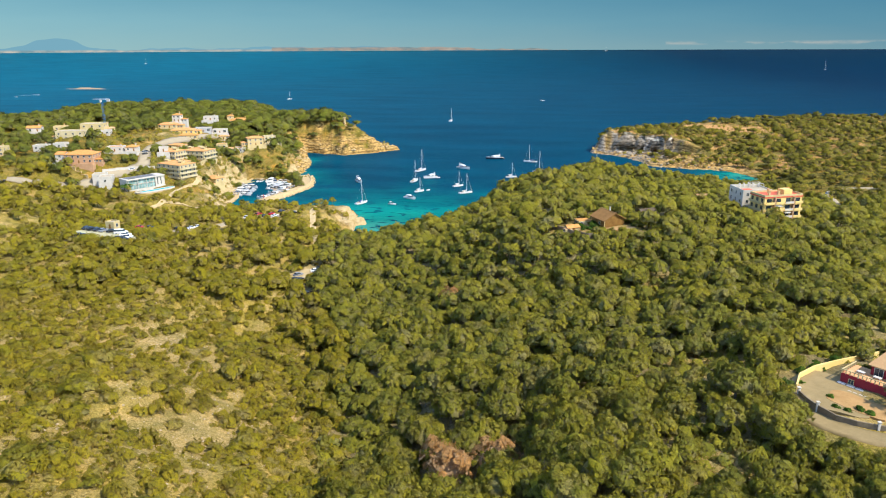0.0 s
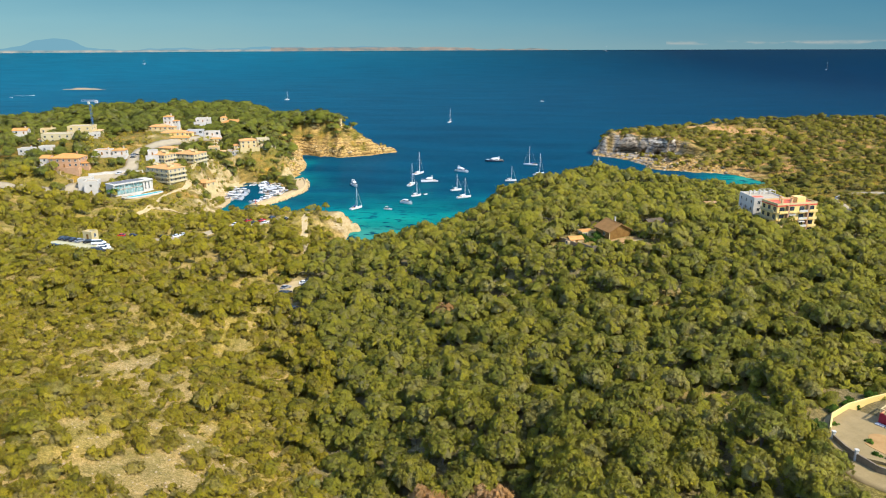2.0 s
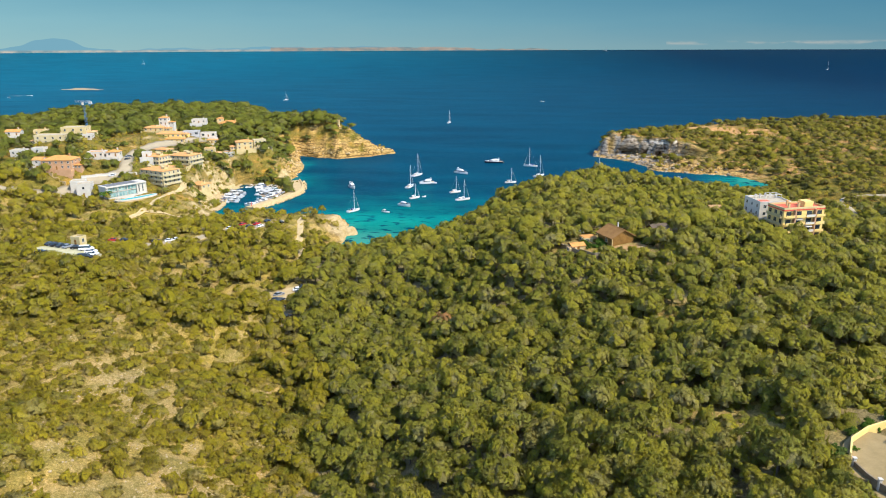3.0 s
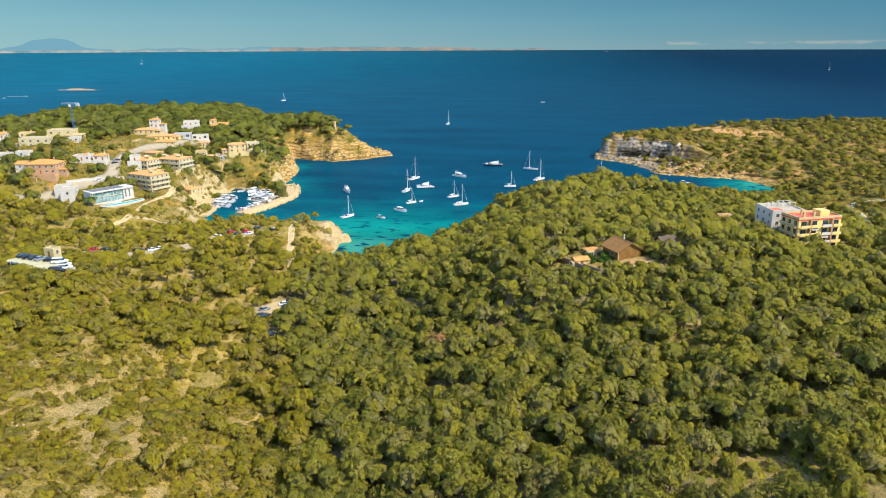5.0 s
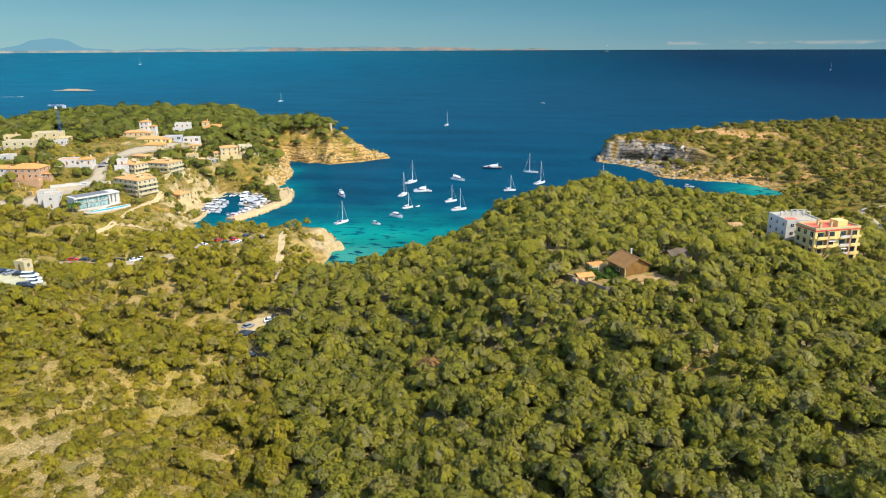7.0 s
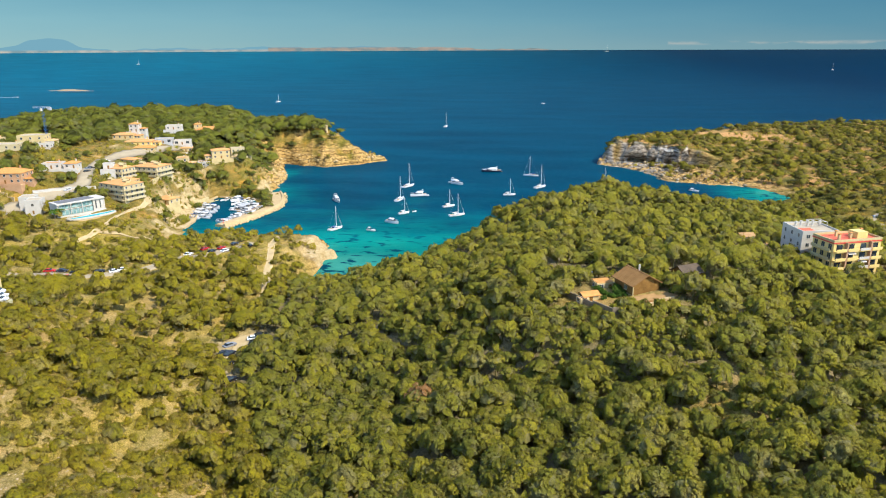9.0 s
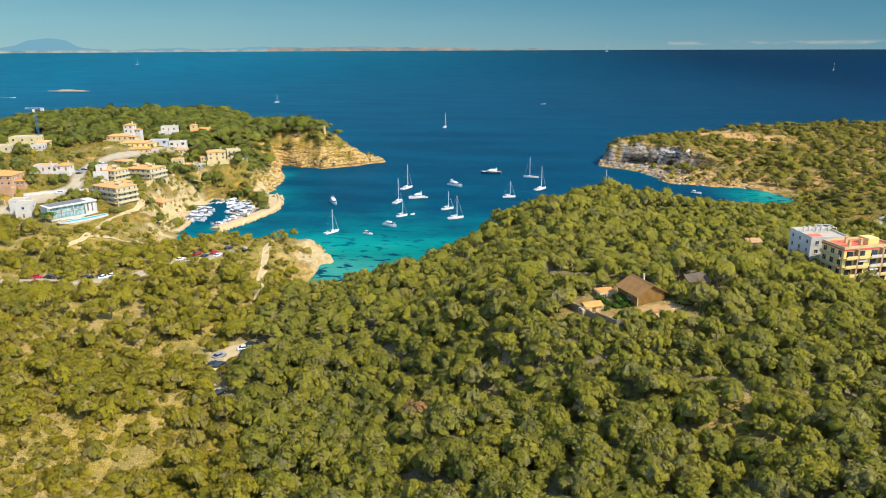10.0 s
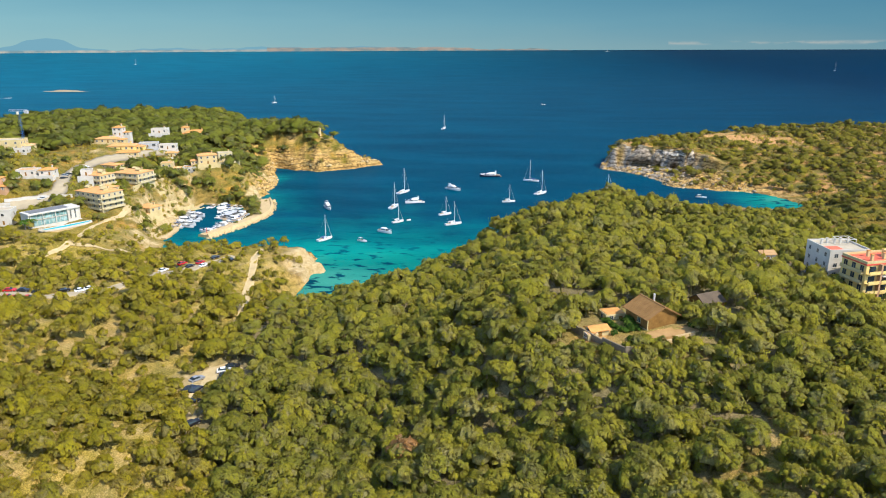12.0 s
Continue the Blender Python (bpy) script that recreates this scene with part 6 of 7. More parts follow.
patch("quay_yard", -222, 546, 12, 4, 8, DIRT, "sandy yard behind the marina", 0.3, 1.6)
k = 0
marina = [launch(8.5, "white motor boat with pale canopy moored in the marina", pose(0, 0, 0), True, CANVAS, "moored boats"), launch(10.0, "white open motor boat moored in the marina", pose(0, 0, 0), False, None, "moored boats"),
          launch(7.0, "white motor boat with blue canopy moored in the marina", pose(0, 0, 0), True, BLUE_CANVAS, "moored boats"), motor_yacht(11.5, GELCOAT, "white motor yacht moored in the marina", pose(0, 0, 0), False)]
tagged(marina[3], "white motor yacht moored in the marina", "motor yacht", "moored boats")
spots = []
# stern-to along the quay, along its head, and in rows inside the mole
for ax, ay, bx, by, rot, count in ((-207.5, 474, -217.5, 516, -18, 15), (-201.5, 476, -210.5, 512, -18, 8), (-214, 531, -190, 530, -95, 8), (-184.5, 466, -182, 492, 170, 9), (-181.5, 494, -181.5, 516, 165, 8),
                                  (-191, 498, -190.5, 522, 165, 8), (-198.5, 516, -197, 526, -100, 2)):
    for i in range(count):
        u = (i + 0.5) / count
        spots.append((ax + (bx - ax) * u + rng.uniform(-1.2, 1.2), ay + (by - ay) * u + rng.uniform(-0.4, 0.4), rot + rng.uniform(-9, 9)))
for i, (x, y, rot) in enumerate(spots):
    ob = marina[i] if i < 4 else copy_thing(marina[(i * 7 + i // 5) % 4], pose(0, 0, 0))
    ob.matrix_world = pose(x, y, 0.05, 0, 0, rot) @ Matrix.Scale(rng.uniform(0.8, 1.12), 4)
shed = thing("boat_shelter", pose(-186.3, 505, 0, 0, 0, 84), "low white canopy over a floating pontoon in the marina", "shelter")
part("pontoon", Geo().box(-9, 9, -1.2, 1.2, -0.2, 0.5, 0.05), TEAK, shed)
part("canopy", Geo().box(-6, 6, -2.0, 2.0, 3.0, 3.2, 0.08), GREY, shed)
for x in (-5, -1.7, 1.7, 5):
    part("post", Geo().rod((x, 0, 0.5), (x, 0, 3.0), 0.1), ALLOY, shed)
digger = thing("excavator", pose(-223, 543, 1.95, 0, 0, 20), "yellow excavator parked on the quay", "excavator")
part("track", Geo().box(-1.8, 1.8, -1.3, -0.7, 0, 0.8, 0.15), RUBBER, digger)
part("track", Geo().box(-1.8, 1.8, 0.7, 1.3, 0, 0.8, 0.15), RUBBER, digger)
part("body", Geo().box(-2.0, 1.6, -1.3, 1.3, 0.85, 2.1, 0.15), YELLOW_PAINT, digger)
part("cab", Geo().box(0.2, 1.5, -1.2, -0.1, 2.11, 3.2, 0.1), GLASS, digger)
part("arm", Geo().rod((1.4, 0.4, 1.6), (4.2, 0.4, 4.0), 0.25, 0.2).rod((4.2, 0.4, 4.0), (5.6, 0.4, 1.2), 0.2, 0.15), YELLOW_PAINT, digger)
part("bucket", Geo().box(5.1, 6.0, -0.1, 0.9, 0.5, 1.3, 0.1), RUBBER, digger)
house(-208, 552, 3.0, 9, 5, 1, 5, "low sand coloured boat shed at the foot of the slope", CREAM, "flat", PALE_TILE, 3, 1, chimney=False, name="boat_shed", category="shed")

# ---- boats at anchor ----
SAIL = (("white sloop with blue spray hood anchored in the cove", (-111, 459), 10.5, 55), ("white sloop with tall bare mast anchored in the cove", (-89, 593), 13.6, 60), ("white sloop anchored over dark sea grass", (-87, 544), 12.6, 75),
        ("small white sloop with dinghy astern", (-77, 503), 8.0, 40), ("white cruising sloop anchored near the wooded shore", (-50, 526), 9.0, 35), ("white sloop lying close to the wooded shore", (-42, 501), 10.8, 30),
        ("small white sloop anchored off the ridge", (-10, 568), 9.0, 10), ("white sloop lying beam-on at the mouth of the cove", (6, 648), 12.5, 170), ("large white sloop anchored off the ridge", (13, 599), 13.0, 50),
        ("white sloop half hidden behind the pines", (63, 617), 9.5, 20), ("white sloop sailing out at sea under bare mast", (-107, 1008), 14.0, 80), ("distant white sloop on the open sea", (-488, 1414), 12.0, 60),
        ("far white sloop near the horizon", (1131, 2869), 22.0, 60), ("far white sloop on the open sea", (-1800, 3198), 18.0, 70), ("tiny white sail at the horizon", (504, 4741), 30.0, 20))
for label, (x, y), L, rot in SAIL:
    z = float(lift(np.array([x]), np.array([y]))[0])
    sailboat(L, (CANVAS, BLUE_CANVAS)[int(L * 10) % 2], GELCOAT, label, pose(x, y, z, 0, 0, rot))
for label, (x, y), L, rot, mat in (("white motor yacht with flybridge anchored in the cove", (-131, 536), 12.5, -60, GELCOAT), ("white motor yacht with canvas astern", (-76, 559), 12.0, 205, GELCOAT),
                                   ("white flybridge motor yacht with low bow", (-53, 607), 14.0, -35, GELCOAT), ("dark hulled motor yacht at the mouth of the cove", (-28, 665), 17.0, 190, NAVY),
                                   ("white sports cruiser in turquoise shallows", (-80, 478), 10.0, -30, GELCOAT)):
    motor_yacht(L, mat, label, pose(x, y, 0, 0, 0, rot), fly=L > 11)
for label, (x, y), L, rot in (("small white launch over pale sand", (-89, 458), 6.0, -20), ("white launch in the small southern inlet", (127, 596), 7.5, -25), ("small speck of a motor boat far out", (32, 1404), 8.0, 10),
                              ("tender tied astern of a motor yacht", (-70, 560), 3.5, 10), ("tender tied astern of a sloop", (-71, 508), 3.0, 30), ("speed boat far out off the headland", (-1125, 1440), 9.0, 170)):
    launch(L, label, pose(x, y, 0.02, 0, 0, rot), L > 5)

# ---- the block of flats in the pines ----
flats = thing("apartment_block", pose(109.0, 308.5, 30.5, 0, 0, 19), "yellow four-storey block of flats with red roof terrace", "apartment block")
CLEARINGS.append((109, 308.5, 11.5, 7.5, 19)), CLEARINGS.append((112, 302, 9, 5, 19))
W2, D2, ST = 9.1, 4.8, 3.05
part("wall", Geo().box(-W2, W2, -D2, D2, -5, 4 * ST), YELLOW, flats)
part("roof_terrace", Geo().box(-W2 + 0.3, W2 - 0.3, -D2 + 0.3, D2 - 0.3, 4 * ST, 4 * ST + 0.12), RED_FLOOR, flats, "bright red tiled deck")
g = Geo()
for x0, x1, y0, y1 in ((-W2 - 0.1, W2 + 0.1, -D2 - 0.1, -D2 + 0.2), (-W2 - 0.1, W2 + 0.1, D2 - 0.2, D2 + 0.1), (-W2 - 0.1, -W2 + 0.2, -D2 + 0.2, D2 - 0.2), (W2 - 0.2, W2 + 0.1, -D2 + 0.2, D2 - 0.2)):
    g.box(x0, x1, y0, y1, 4 * ST + 0.003, 4 * ST + 0.75)
part("parapet", g, CREAM, flats)
part("eaves_band", Geo().box(-W2 - 0.22, W2 + 0.22, -D2 - 0.22, D2 + 0.22, 4 * ST - 0.5, 4 * ST - 0.1), RED_TRIM, flats, "red painted band")
part("stair_head", Geo().box(1.5, 5.5, -2.6, 1.4, 4 * ST + 0.12, 4 * ST + 2.3), YELLOW, flats)
for x, y in ((-5.5, -2.5), (-3.2, 1.5), (-0.5, -1.8), (7.2, 2.2)):
    c = part("chimney", Geo().box(x - 0.35, x + 0.35, y - 0.35, y + 0.35, 4 * ST + 0.12, 4 * ST + 2.0), CREAM, flats)
    part("chimney_cap", Geo().box(x - 0.5, x + 0.5, y - 0.5, y + 0.5, 4 * ST + 2.05, 4 * ST + 2.18), TERRACOTTA, c)
for s in range(4):
    for k, x in enumerate((-6.9, -2.3, 2.3, 6.9)):
        z = s * ST
        part("balcony_recess", Geo().box(x - 1.15, x + 1.15, -D2 - 0.02, -D2 + 0.03, z + 0.05, z + 2.15), GLASS, flats, "dark balcony doors")
        part("balcony", Geo().box(x - 1.9, x + 1.9, -D2 - 1.3, -D2, z - 0.14, z + 0.02), YELLOW, flats)
        b2 = part("balustrade", Geo().box(x - 1.9, x + 1.9, -D2 - 1.3, -D2 - 1.18, z + 0.023, z + 0.9), WHITE if k == 2 else YELLOW, flats)
        part("awning", Geo().rows([[(x - 1.5, -D2 - 0.05, z + 2.5), (x + 1.5, -D2 - 0.05, z + 2.5), (x + 1.5, -D2 - 1.1, z + 1.9), (x - 1.5, -D2 - 1.1, z + 1.9)], [(x - 1.5, -D2 - 0.05, z + 2.56), (x + 1.5, -D2 - 0.05, z + 2.56), (x + 1.5, -D2 - 1.1, z + 1.96), (x - 1.5, -D2 - 1.1, z + 1.96)]]), WHITE if k % 2 else CANVAS, flats) if (s, k) in ((2, 1), (1, 2)) else None
    part("pier", Geo().box(-4.9, -4.3, -D2 - 1.2, -D2, s * ST + 0.02, s * ST + ST - 0.15), OCHRE, flats)
    part("pier", Geo().box(4.3, 4.9, -D2 - 1.2, -D2, s * ST + 0.02, s * ST + ST - 0.15), OCHRE, flats)
    part("side_gallery", Geo().box(-W2 - 1.1, -W2, -D2 + 0.5, D2 - 0.5, s * ST - 0.14, s * ST + 0.02), CREAM, flats)
    part("gallery_rail", Geo().box(-W2 - 1.1, -W2 - 1.0, -D2 + 0.5, D2 - 0.5, s * ST + 0.023, s * ST + 0.95), CREAM, flats)
facade(flats, 2 * D2, W2, 0, -90, 3, 4, 1.4, 1.9, 0.3, ST, CREAM)
facade(flats, 2 * D2, W2, 0, 90, 3, 4, 1.0, 1.2, 0.95, ST, CREAM)
facade(flats, 2 * W2, D2, 0, 180, 5, 4, 1.0, 1.2, 0.95, ST, CREAM)
wing = house(102.5, 322.5, 30.0, 13, 13, 4, 10, "white four-storey wing of a block of flats", WHITE, "flat", PAVING, 3, 3, storey=3.05, name="white_wing", category="apartment block", chimney=False)
part("roof_deck", Geo().box(-5.5, -1.0, -5.5, -1.0, 12.32, 12.42), RED_FLOOR, wing, "orange tiled deck")
for k in range(5):
    part("chimney", Geo().box(-0.3, 0.3, -0.3, 0.3, 12.3, 13.9).box(-0.4, 0.4, -0.4, 0.4, 13.9, 14.1), WHITE, wing, at=pose(-4 + 2.2 * k, 2.5 + 0.6 * (k % 2), 0))
part("pergola", Geo().box(0.5, 6, -0.1, 0.1, 14.2, 14.35).box(0.5, 6, 3.9, 4.1, 14.2, 14.35).box(0.5, 0.7, -0.1, 4.1, 14.05, 14.2).box(5.8, 6, -0.1, 4.1, 14.05, 14.2).box(0.5, 0.65, -0.1, 0.05, 12.3, 14.05).box(5.85, 6, -0.1, 0.05, 12.3, 14.05).box(0.5, 0.65, 3.95, 4.1, 12.3, 14.05).box(5.85, 6, 3.95, 4.1, 12.3, 14.05), WHITE, wing)
house(84, 333, 33.2, 5, 4.5, 1, 10, "small white hut with worn tiled roof among pines", WHITE, "gable", WORN_TILE, 1, 1, rise=0.9, chimney=False, name="hut", category="hut")
patch("garden_earth", 90, 330, 7, 4, 20, ORANGE_PAVING, "strip of bare orange earth beside the flats", 0.12)
ribbon("road", [(160, 372), (173, 388), (190, 430), (203, 470), (209, 500), (222, 512), (260, 505)], 4.5, ASPHALT, "grey lane through the southern pines", 0.2)

launch(13.0, "small white boat running along the coast", pose(-1124, 1506, 0.02, 0, 0, 8), False, None, "boats under way")
foam = new("wake", Geo().prism([(-7, -0.7), (-6, 0.7), (-34, 2.2), (-40, 0), (-34, -2.2)], -0.1, 0.09).mesh("wake", GELCOAT))
foam.matrix_world = pose(-1124, 1506, 0, 0, 0, 8)
tagged(foam, "white foam trailing behind a small boat", "wake", kind="stuff")

# ---- the wooden cabin ----
cabin = thing("cabin", pose(31.4, 251.7, 41.4, 0, 0, 27), "brown timber cabin with low-pitched brown roof", "cabin")
CLEARINGS.append((31.4, 251.7, 5.5, 5.8, 27)), CLEARINGS.append((34, 242.3, 7.5, 5.0, 20)), CLEARINGS.append((19.5, 245.5, 7, 10, -10)), CLEARINGS.append((46.5, 262, 4.5, 4.5, 30))
part("plinth", Geo().box(-4.2, 4.2, -4.3, 4.3, -2, 0.25), CREAM, cabin)
part("wall", Geo().box(-4.1, 4.1, -4.2, 4.2, 0.25, 3.1), TIMBER, cabin)
for s in (-1, 1):
    part("gable_end", Geo().rows([[(-4.1, s * 4.2, 3.1), (4.1, s * 4.2, 3.1), (0, s * 4.2, 5.3)], [(-4.1, s * 4.1, 3.1), (4.1, s * 4.1, 3.1), (0, s * 4.1, 5.3)]]), TIMBER, cabin)
for k in range(11):
    z = 0.3 + k * 0.255
    part("board", Geo().box(-4.14, 4.14, -4.26, -4.2, z, z + 0.235), TIMBER, cabin)
    part("board", Geo().box(-4.16, -4.1, -4.2, 4.2, z, z + 0.235), TIMBER, cabin)
roof = part("roof", Geo().gable(8.2, 8.4, 3.1, 2.25, 0.7, 0.2, "y"), BROWN_ROOF, cabin)
for s in (-1, 1):
    for k in range(9):
        y = -4.6 + k * 1.15
        part("roof_seam", Geo().rows([[(0.05 * s, y, 5.5), (0.05 * s, y + 0.08, 5.5), (s * 4.85, y + 0.08, 2.87), (s * 4.85, y, 2.87)], [(0.05 * s, y, 5.6), (0.05 * s, y + 0.08, 5.6), (s * 4.85, y + 0.08, 2.97), (s * 4.85, y, 2.97)]]), BROWN_ROOF, roof)
part("ridge_cap", Geo().box(-0.2, 0.2, -4.95, 4.95, 5.5, 5.62, 0.03), BROWN_ROOF, roof)
part("chimney", Geo().rod((2.0, 2.0, 4.0), (2.0, 2.0, 6.3), 0.25, 0.25, 8), WHITE, cabin)
part("corner_post", Geo().box(-4.25, -4.0, -4.36, -4.2, 0, 3.1), CREAM, cabin)
window(cabin, pose(0, 0, 0, 0, 0, -90) @ pose(1.0, -4.17, 1.1), 1.1, 1.1, CREAM)
door(cabin, pose(0, 0, 0, 0, 0, 90) @ pose(-1.0, -4.1, 0.25), TIMBER)
patch("cabin_terrace", 34.6, 243.6, 6.2, 2.0, 27, EARTH, "levelled orange earth terrace in front of the cabin", 0.1)
wall_line("terrace_wall", [(28.0, 238.8), (30.6, 237.9), (34.8, 240.2), (39.6, 243.2)], 0.9, 0.5, SANDSTONE, "low sandstone wall below the cabin terrace")
wall_line("garden_wall", [(11.8, 248.6), (14.2, 244.2), (18.5, 237.6), (22.9, 232.6), (26.4, 233.4)], 1.7, 0.35, BLOCKS, "grey-brown block wall around the cabin garden")
patch("cabin_yard", 18.8, 243.2, 3.6, 5, 28, EARTH, "orange earth yard inside the garden wall", 0.4)
house(22.8, 256.2, 39.5, 5.2, 4.4, 1, 20, "small outbuilding with flat orange roof", CREAM, "flat", TERRACOTTA, 2, 1, storey=2.6, parapet=False, chimney=False, name="outbuilding", category="outbuilding")
house(18.0, 244.0, 40.4, 4.4, 3.0, 1, 25, "cream garden hut with orange tiled roof", CREAM, "gable", TERRACOTTA, 1, 1, storey=2.1, rise=0.6, chimney=False, name="garden_hut", category="hut")
house(16.4, 241.8, 40.4, 2.6, 2.4, 1, 25, "low cream lean-to with pale roof", CREAM, "flat", PALE_TILE, 1, 1, storey=1.8, parapet=False, chimney=False, name="garden_hut", category="hut", wh=0.9, ww=0.8)
house(47.0, 263.4, 40.6, 6.4, 5.4, 1, 30, "dark timber barn with brown roof under pines", TIMBER, "gable", DARK_ROOF, 2, 1, storey=2.9, rise=1.7, chimney=False, name="barn", category="barn", frame_mat=TIMBER)
car(22.6, 269.0, 30, "white", "under pines behind the cabin")
LEAVES = foliage_material("garden_leaves", (0.05, 0.1, 0.015), (0.085, 0.16, 0.02), (0.13, 0.21, 0.03), (0.1, 0.1, 0.05))
for k, (x, y, size) in enumerate(((20.8, 252.6, 1.3), (21.7, 251.0, 1.3), (22.6, 249.4, 1.4), (23.5, 247.8, 1.4), (24.3, 246.2, 1.3), (26.4, 250.6, 2.6), (26.9, 247.6, 2.1), (22.0, 243.4, 1.1), (25.4, 240.6, 1.4), (26.8, 238.8, 1.5), (24.6, 236.2, 1.6), (40.2, 247.6, 1.5), (42.4, 249.8, 1.7), (43.6, 256.5, 2.0), (47.0, 256.6, 1.8), (57.5, 136.5, 1.6), (61.5, 139.0, 1.8), (66.0, 141.6, 1.7), (69.8, 117.5, 1.5), (55.2, 131.0, 1.2), (66.5, 119.2, 1.0), (58.1, 121.7, 0.9), (59.6, 120.5, 0.8), (61.8, 121.0, 1.0), (58.6, 125.6, 0.8), (63.1, 119.6, 1.1), (52.0, 129.4, 1.8), (51.0, 127.0, 1.5))):
    me = crown_mesh("garden_shrub", CLOSE_CROWNS[k % 8], LEAVES, 0.75, 0.6)
    shrub = new("garden_shrub", me)
    shrub.matrix_world = pose(x, y, height_at(x, y) + 0.2, 0, 0, 70 * k) @ Matrix.Scale(size, 4)
    tagged(shrub, "fresh green garden shrub beside a house", "shrub", "garden shrubs")
for k, (x, y) in enumerate(((21.5, 240.8), (22.3, 241.4), (22.0, 240.0))):
    chair = thing("garden_chair", pose(x, y, 40.55, 0, 0, 40 * k), "pale turquoise plastic garden chair", "chair", "garden chairs")
    part("seat", Geo().box(-0.25, 0.25, -0.25, 0.25, 0.42, 0.48, 0.02), POOL, chair)
    part("backrest", Geo().box(-0.25, 0.25, 0.2, 0.26, 0.48, 0.95, 0.02), POOL, chair)
    for sx in (-1, 1):
        for sy in (-1, 1):
            part("leg", Geo().rod((sx * 0.2, sy * 0.2, 0), (sx * 0.2, sy * 0.2, 0.42), 0.03), POOL, chair)

# ---- the red house with its terrace ----
red = thing("red_house", pose(67.9, 130.9, 40.6, 0, 0, -48) @ Matrix.Diagonal((1, 1, 0.84, 1)), "dark red house with white balustrade and tiled roof", "house")
CLEARINGS.append((66, 130, 14, 9, -48)), CLEARINGS.append((58, 127, 7, 9, 20)), CLEARINGS.append((60, 117, 9, 5, -25))
part("terrace_base", Geo().box(-4.2, 5.0, -2.8, 3.0, -3, 3.1), RED_RENDER, red)
part("terrace_floor", Geo().box(-4.0, 4.8, -2.6, 3.0, 3.103, 3.2), ORANGE_PAVING, red)
g = Geo().box(-4.25, 5.05, -2.85, -2.65, 4.0, 4.14).box(-4.25, -4.05, -2.65, 3.0, 4.0, 4.14)
part("handrail", g, CREAM, red)
for k in range(13):
    part("baluster", Geo().rod((-4.15 + 0.75 * k, -2.75, 3.1), (-4.15 + 0.75 * k, -2.75, 4.0), 0.12, 0.09, 8), CREAM, red)
for k in range(7):
    part("baluster", Geo().rod((-4.15, -2.0 + 0.75 * k, 3.1), (-4.15, -2.0 + 0.75 * k, 4.0), 0.12, 0.09, 8), CREAM, red)
window(red, pose(-2.2, -2.82, 1.1), 0.9, 1.1, CREAM)
part("upper_wall", Geo().box(-0.5, 9, 0.8, 9, 3.2, 5.6), RED_RENDER, red)
part("upper_wall", Geo().box(5.0, 12, -2.0, 0.79, -3, 5.2), RED_RENDER, red)
part("roof", Geo().rows([[(-1, 0.2, 5.5), (9.4, 0.2, 5.5), (9.4, 9.4, 6.4), (-1, 9.4, 6.4)], [(-1, 0.2, 5.7), (9.4, 0.2, 5.7), (9.4, 9.4, 6.6), (-1, 9.4, 6.6)]]), WORN_TILE, red)
part("roof", Geo().rows([[(4.6, -2.6, 4.9), (12.4, -2.6, 4.9), (12.4, 0.3, 5.4), (4.6, 0.3, 5.4)], [(4.6, -2.6, 5.08), (12.4, -2.6, 5.08), (12.4, 0.3, 5.58), (4.6, 0.3, 5.58)]]), WORN_TILE, red)
window(red, pose(0.9, 0.78, 3.25), 1.5, 1.9, WHITE)
window(red, pose(3.6, 0.78, 3.9), 1.0, 1.2, WHITE)
for k in range(2):
    table = thing("terrace_table", red.matrix_world @ pose(-1.6 + 3.0 * k, -0.8, 3.2), "white garden table on the red house's terrace", "table", "terrace tables")
    part("tabletop", Geo().box(-0.7, 0.7, -0.45, 0.45, 0.68, 0.74, 0.03), WHITE, table)
    for sx in (-1, 1):
        for sy in (-1, 1):
            part("leg", Geo().rod((sx * 0.55, sy * 0.35, 0), (sx * 0.55, sy * 0.35, 0.68), 0.04), WHITE, table)
for k in range(3):
    box = thing("storage_box", red.matrix_world @ pose(-3.6 + 1.7 * k, -3.4, 0.22), "pale grey garden chest against the red wall", "chest", "garden chests")
    part("body", Geo().box(-0.7, 0.7, -0.4, 0.4, 0, 0.7, 0.04), GREY, box)
    part("lid", Geo().box(-0.74, 0.74, -0.44, 0.44, 0.705, 0.82, 0.04), GREY, box)
for k in range(4):
    bed = thing("sun_lounger", red.matrix_world @ pose(-1.2 + 1.0 * k, -6.2, 0.2), "white sun lounger on orange paving", "sun lounger", "sun loungers")
    part("mattress", Geo().box(-0.32, 0.32, -0.95, 0.5, 0.3, 0.4, 0.03), WHITE, bed)
    part("backrest", Geo().rows([[(-0.32, 0.5, 0.3), (0.32, 0.5, 0.3), (0.32, 1.0, 0.65), (-0.32, 1.0, 0.65)], [(-0.32, 0.5, 0.4), (0.32, 0.5, 0.4), (0.32, 0.96, 0.74), (-0.32, 0.96, 0.74)]]), WHITE, bed)
    for sx in (-1, 1):
        for y in (-0.8, 0.4):
            part("leg", Geo().rod((sx * 0.28, y, 0), (sx * 0.28, y, 0.3), 0.03), ALLOY, bed)
patch("red_house_yard", 59.5, 127.5, 7, 8, -30, YARD, "tan concrete yard of the red house", 0.1, 41.2)
patch("red_house_patio", 62.8, 122.8, 5.5, 3, -48, EARTH, "orange paved patio below the terrace", 0.16, 41.2)
wall_line("yard_wall", [(53.1, 126), (53.6, 123), (54.4, 120.6), (56.2, 117.2), (59, 115.4), (62, 114.4), (68, 113)], 1.0, 0.3, BLOCKS, "grey low wall with white posts around the yard", 41.1)
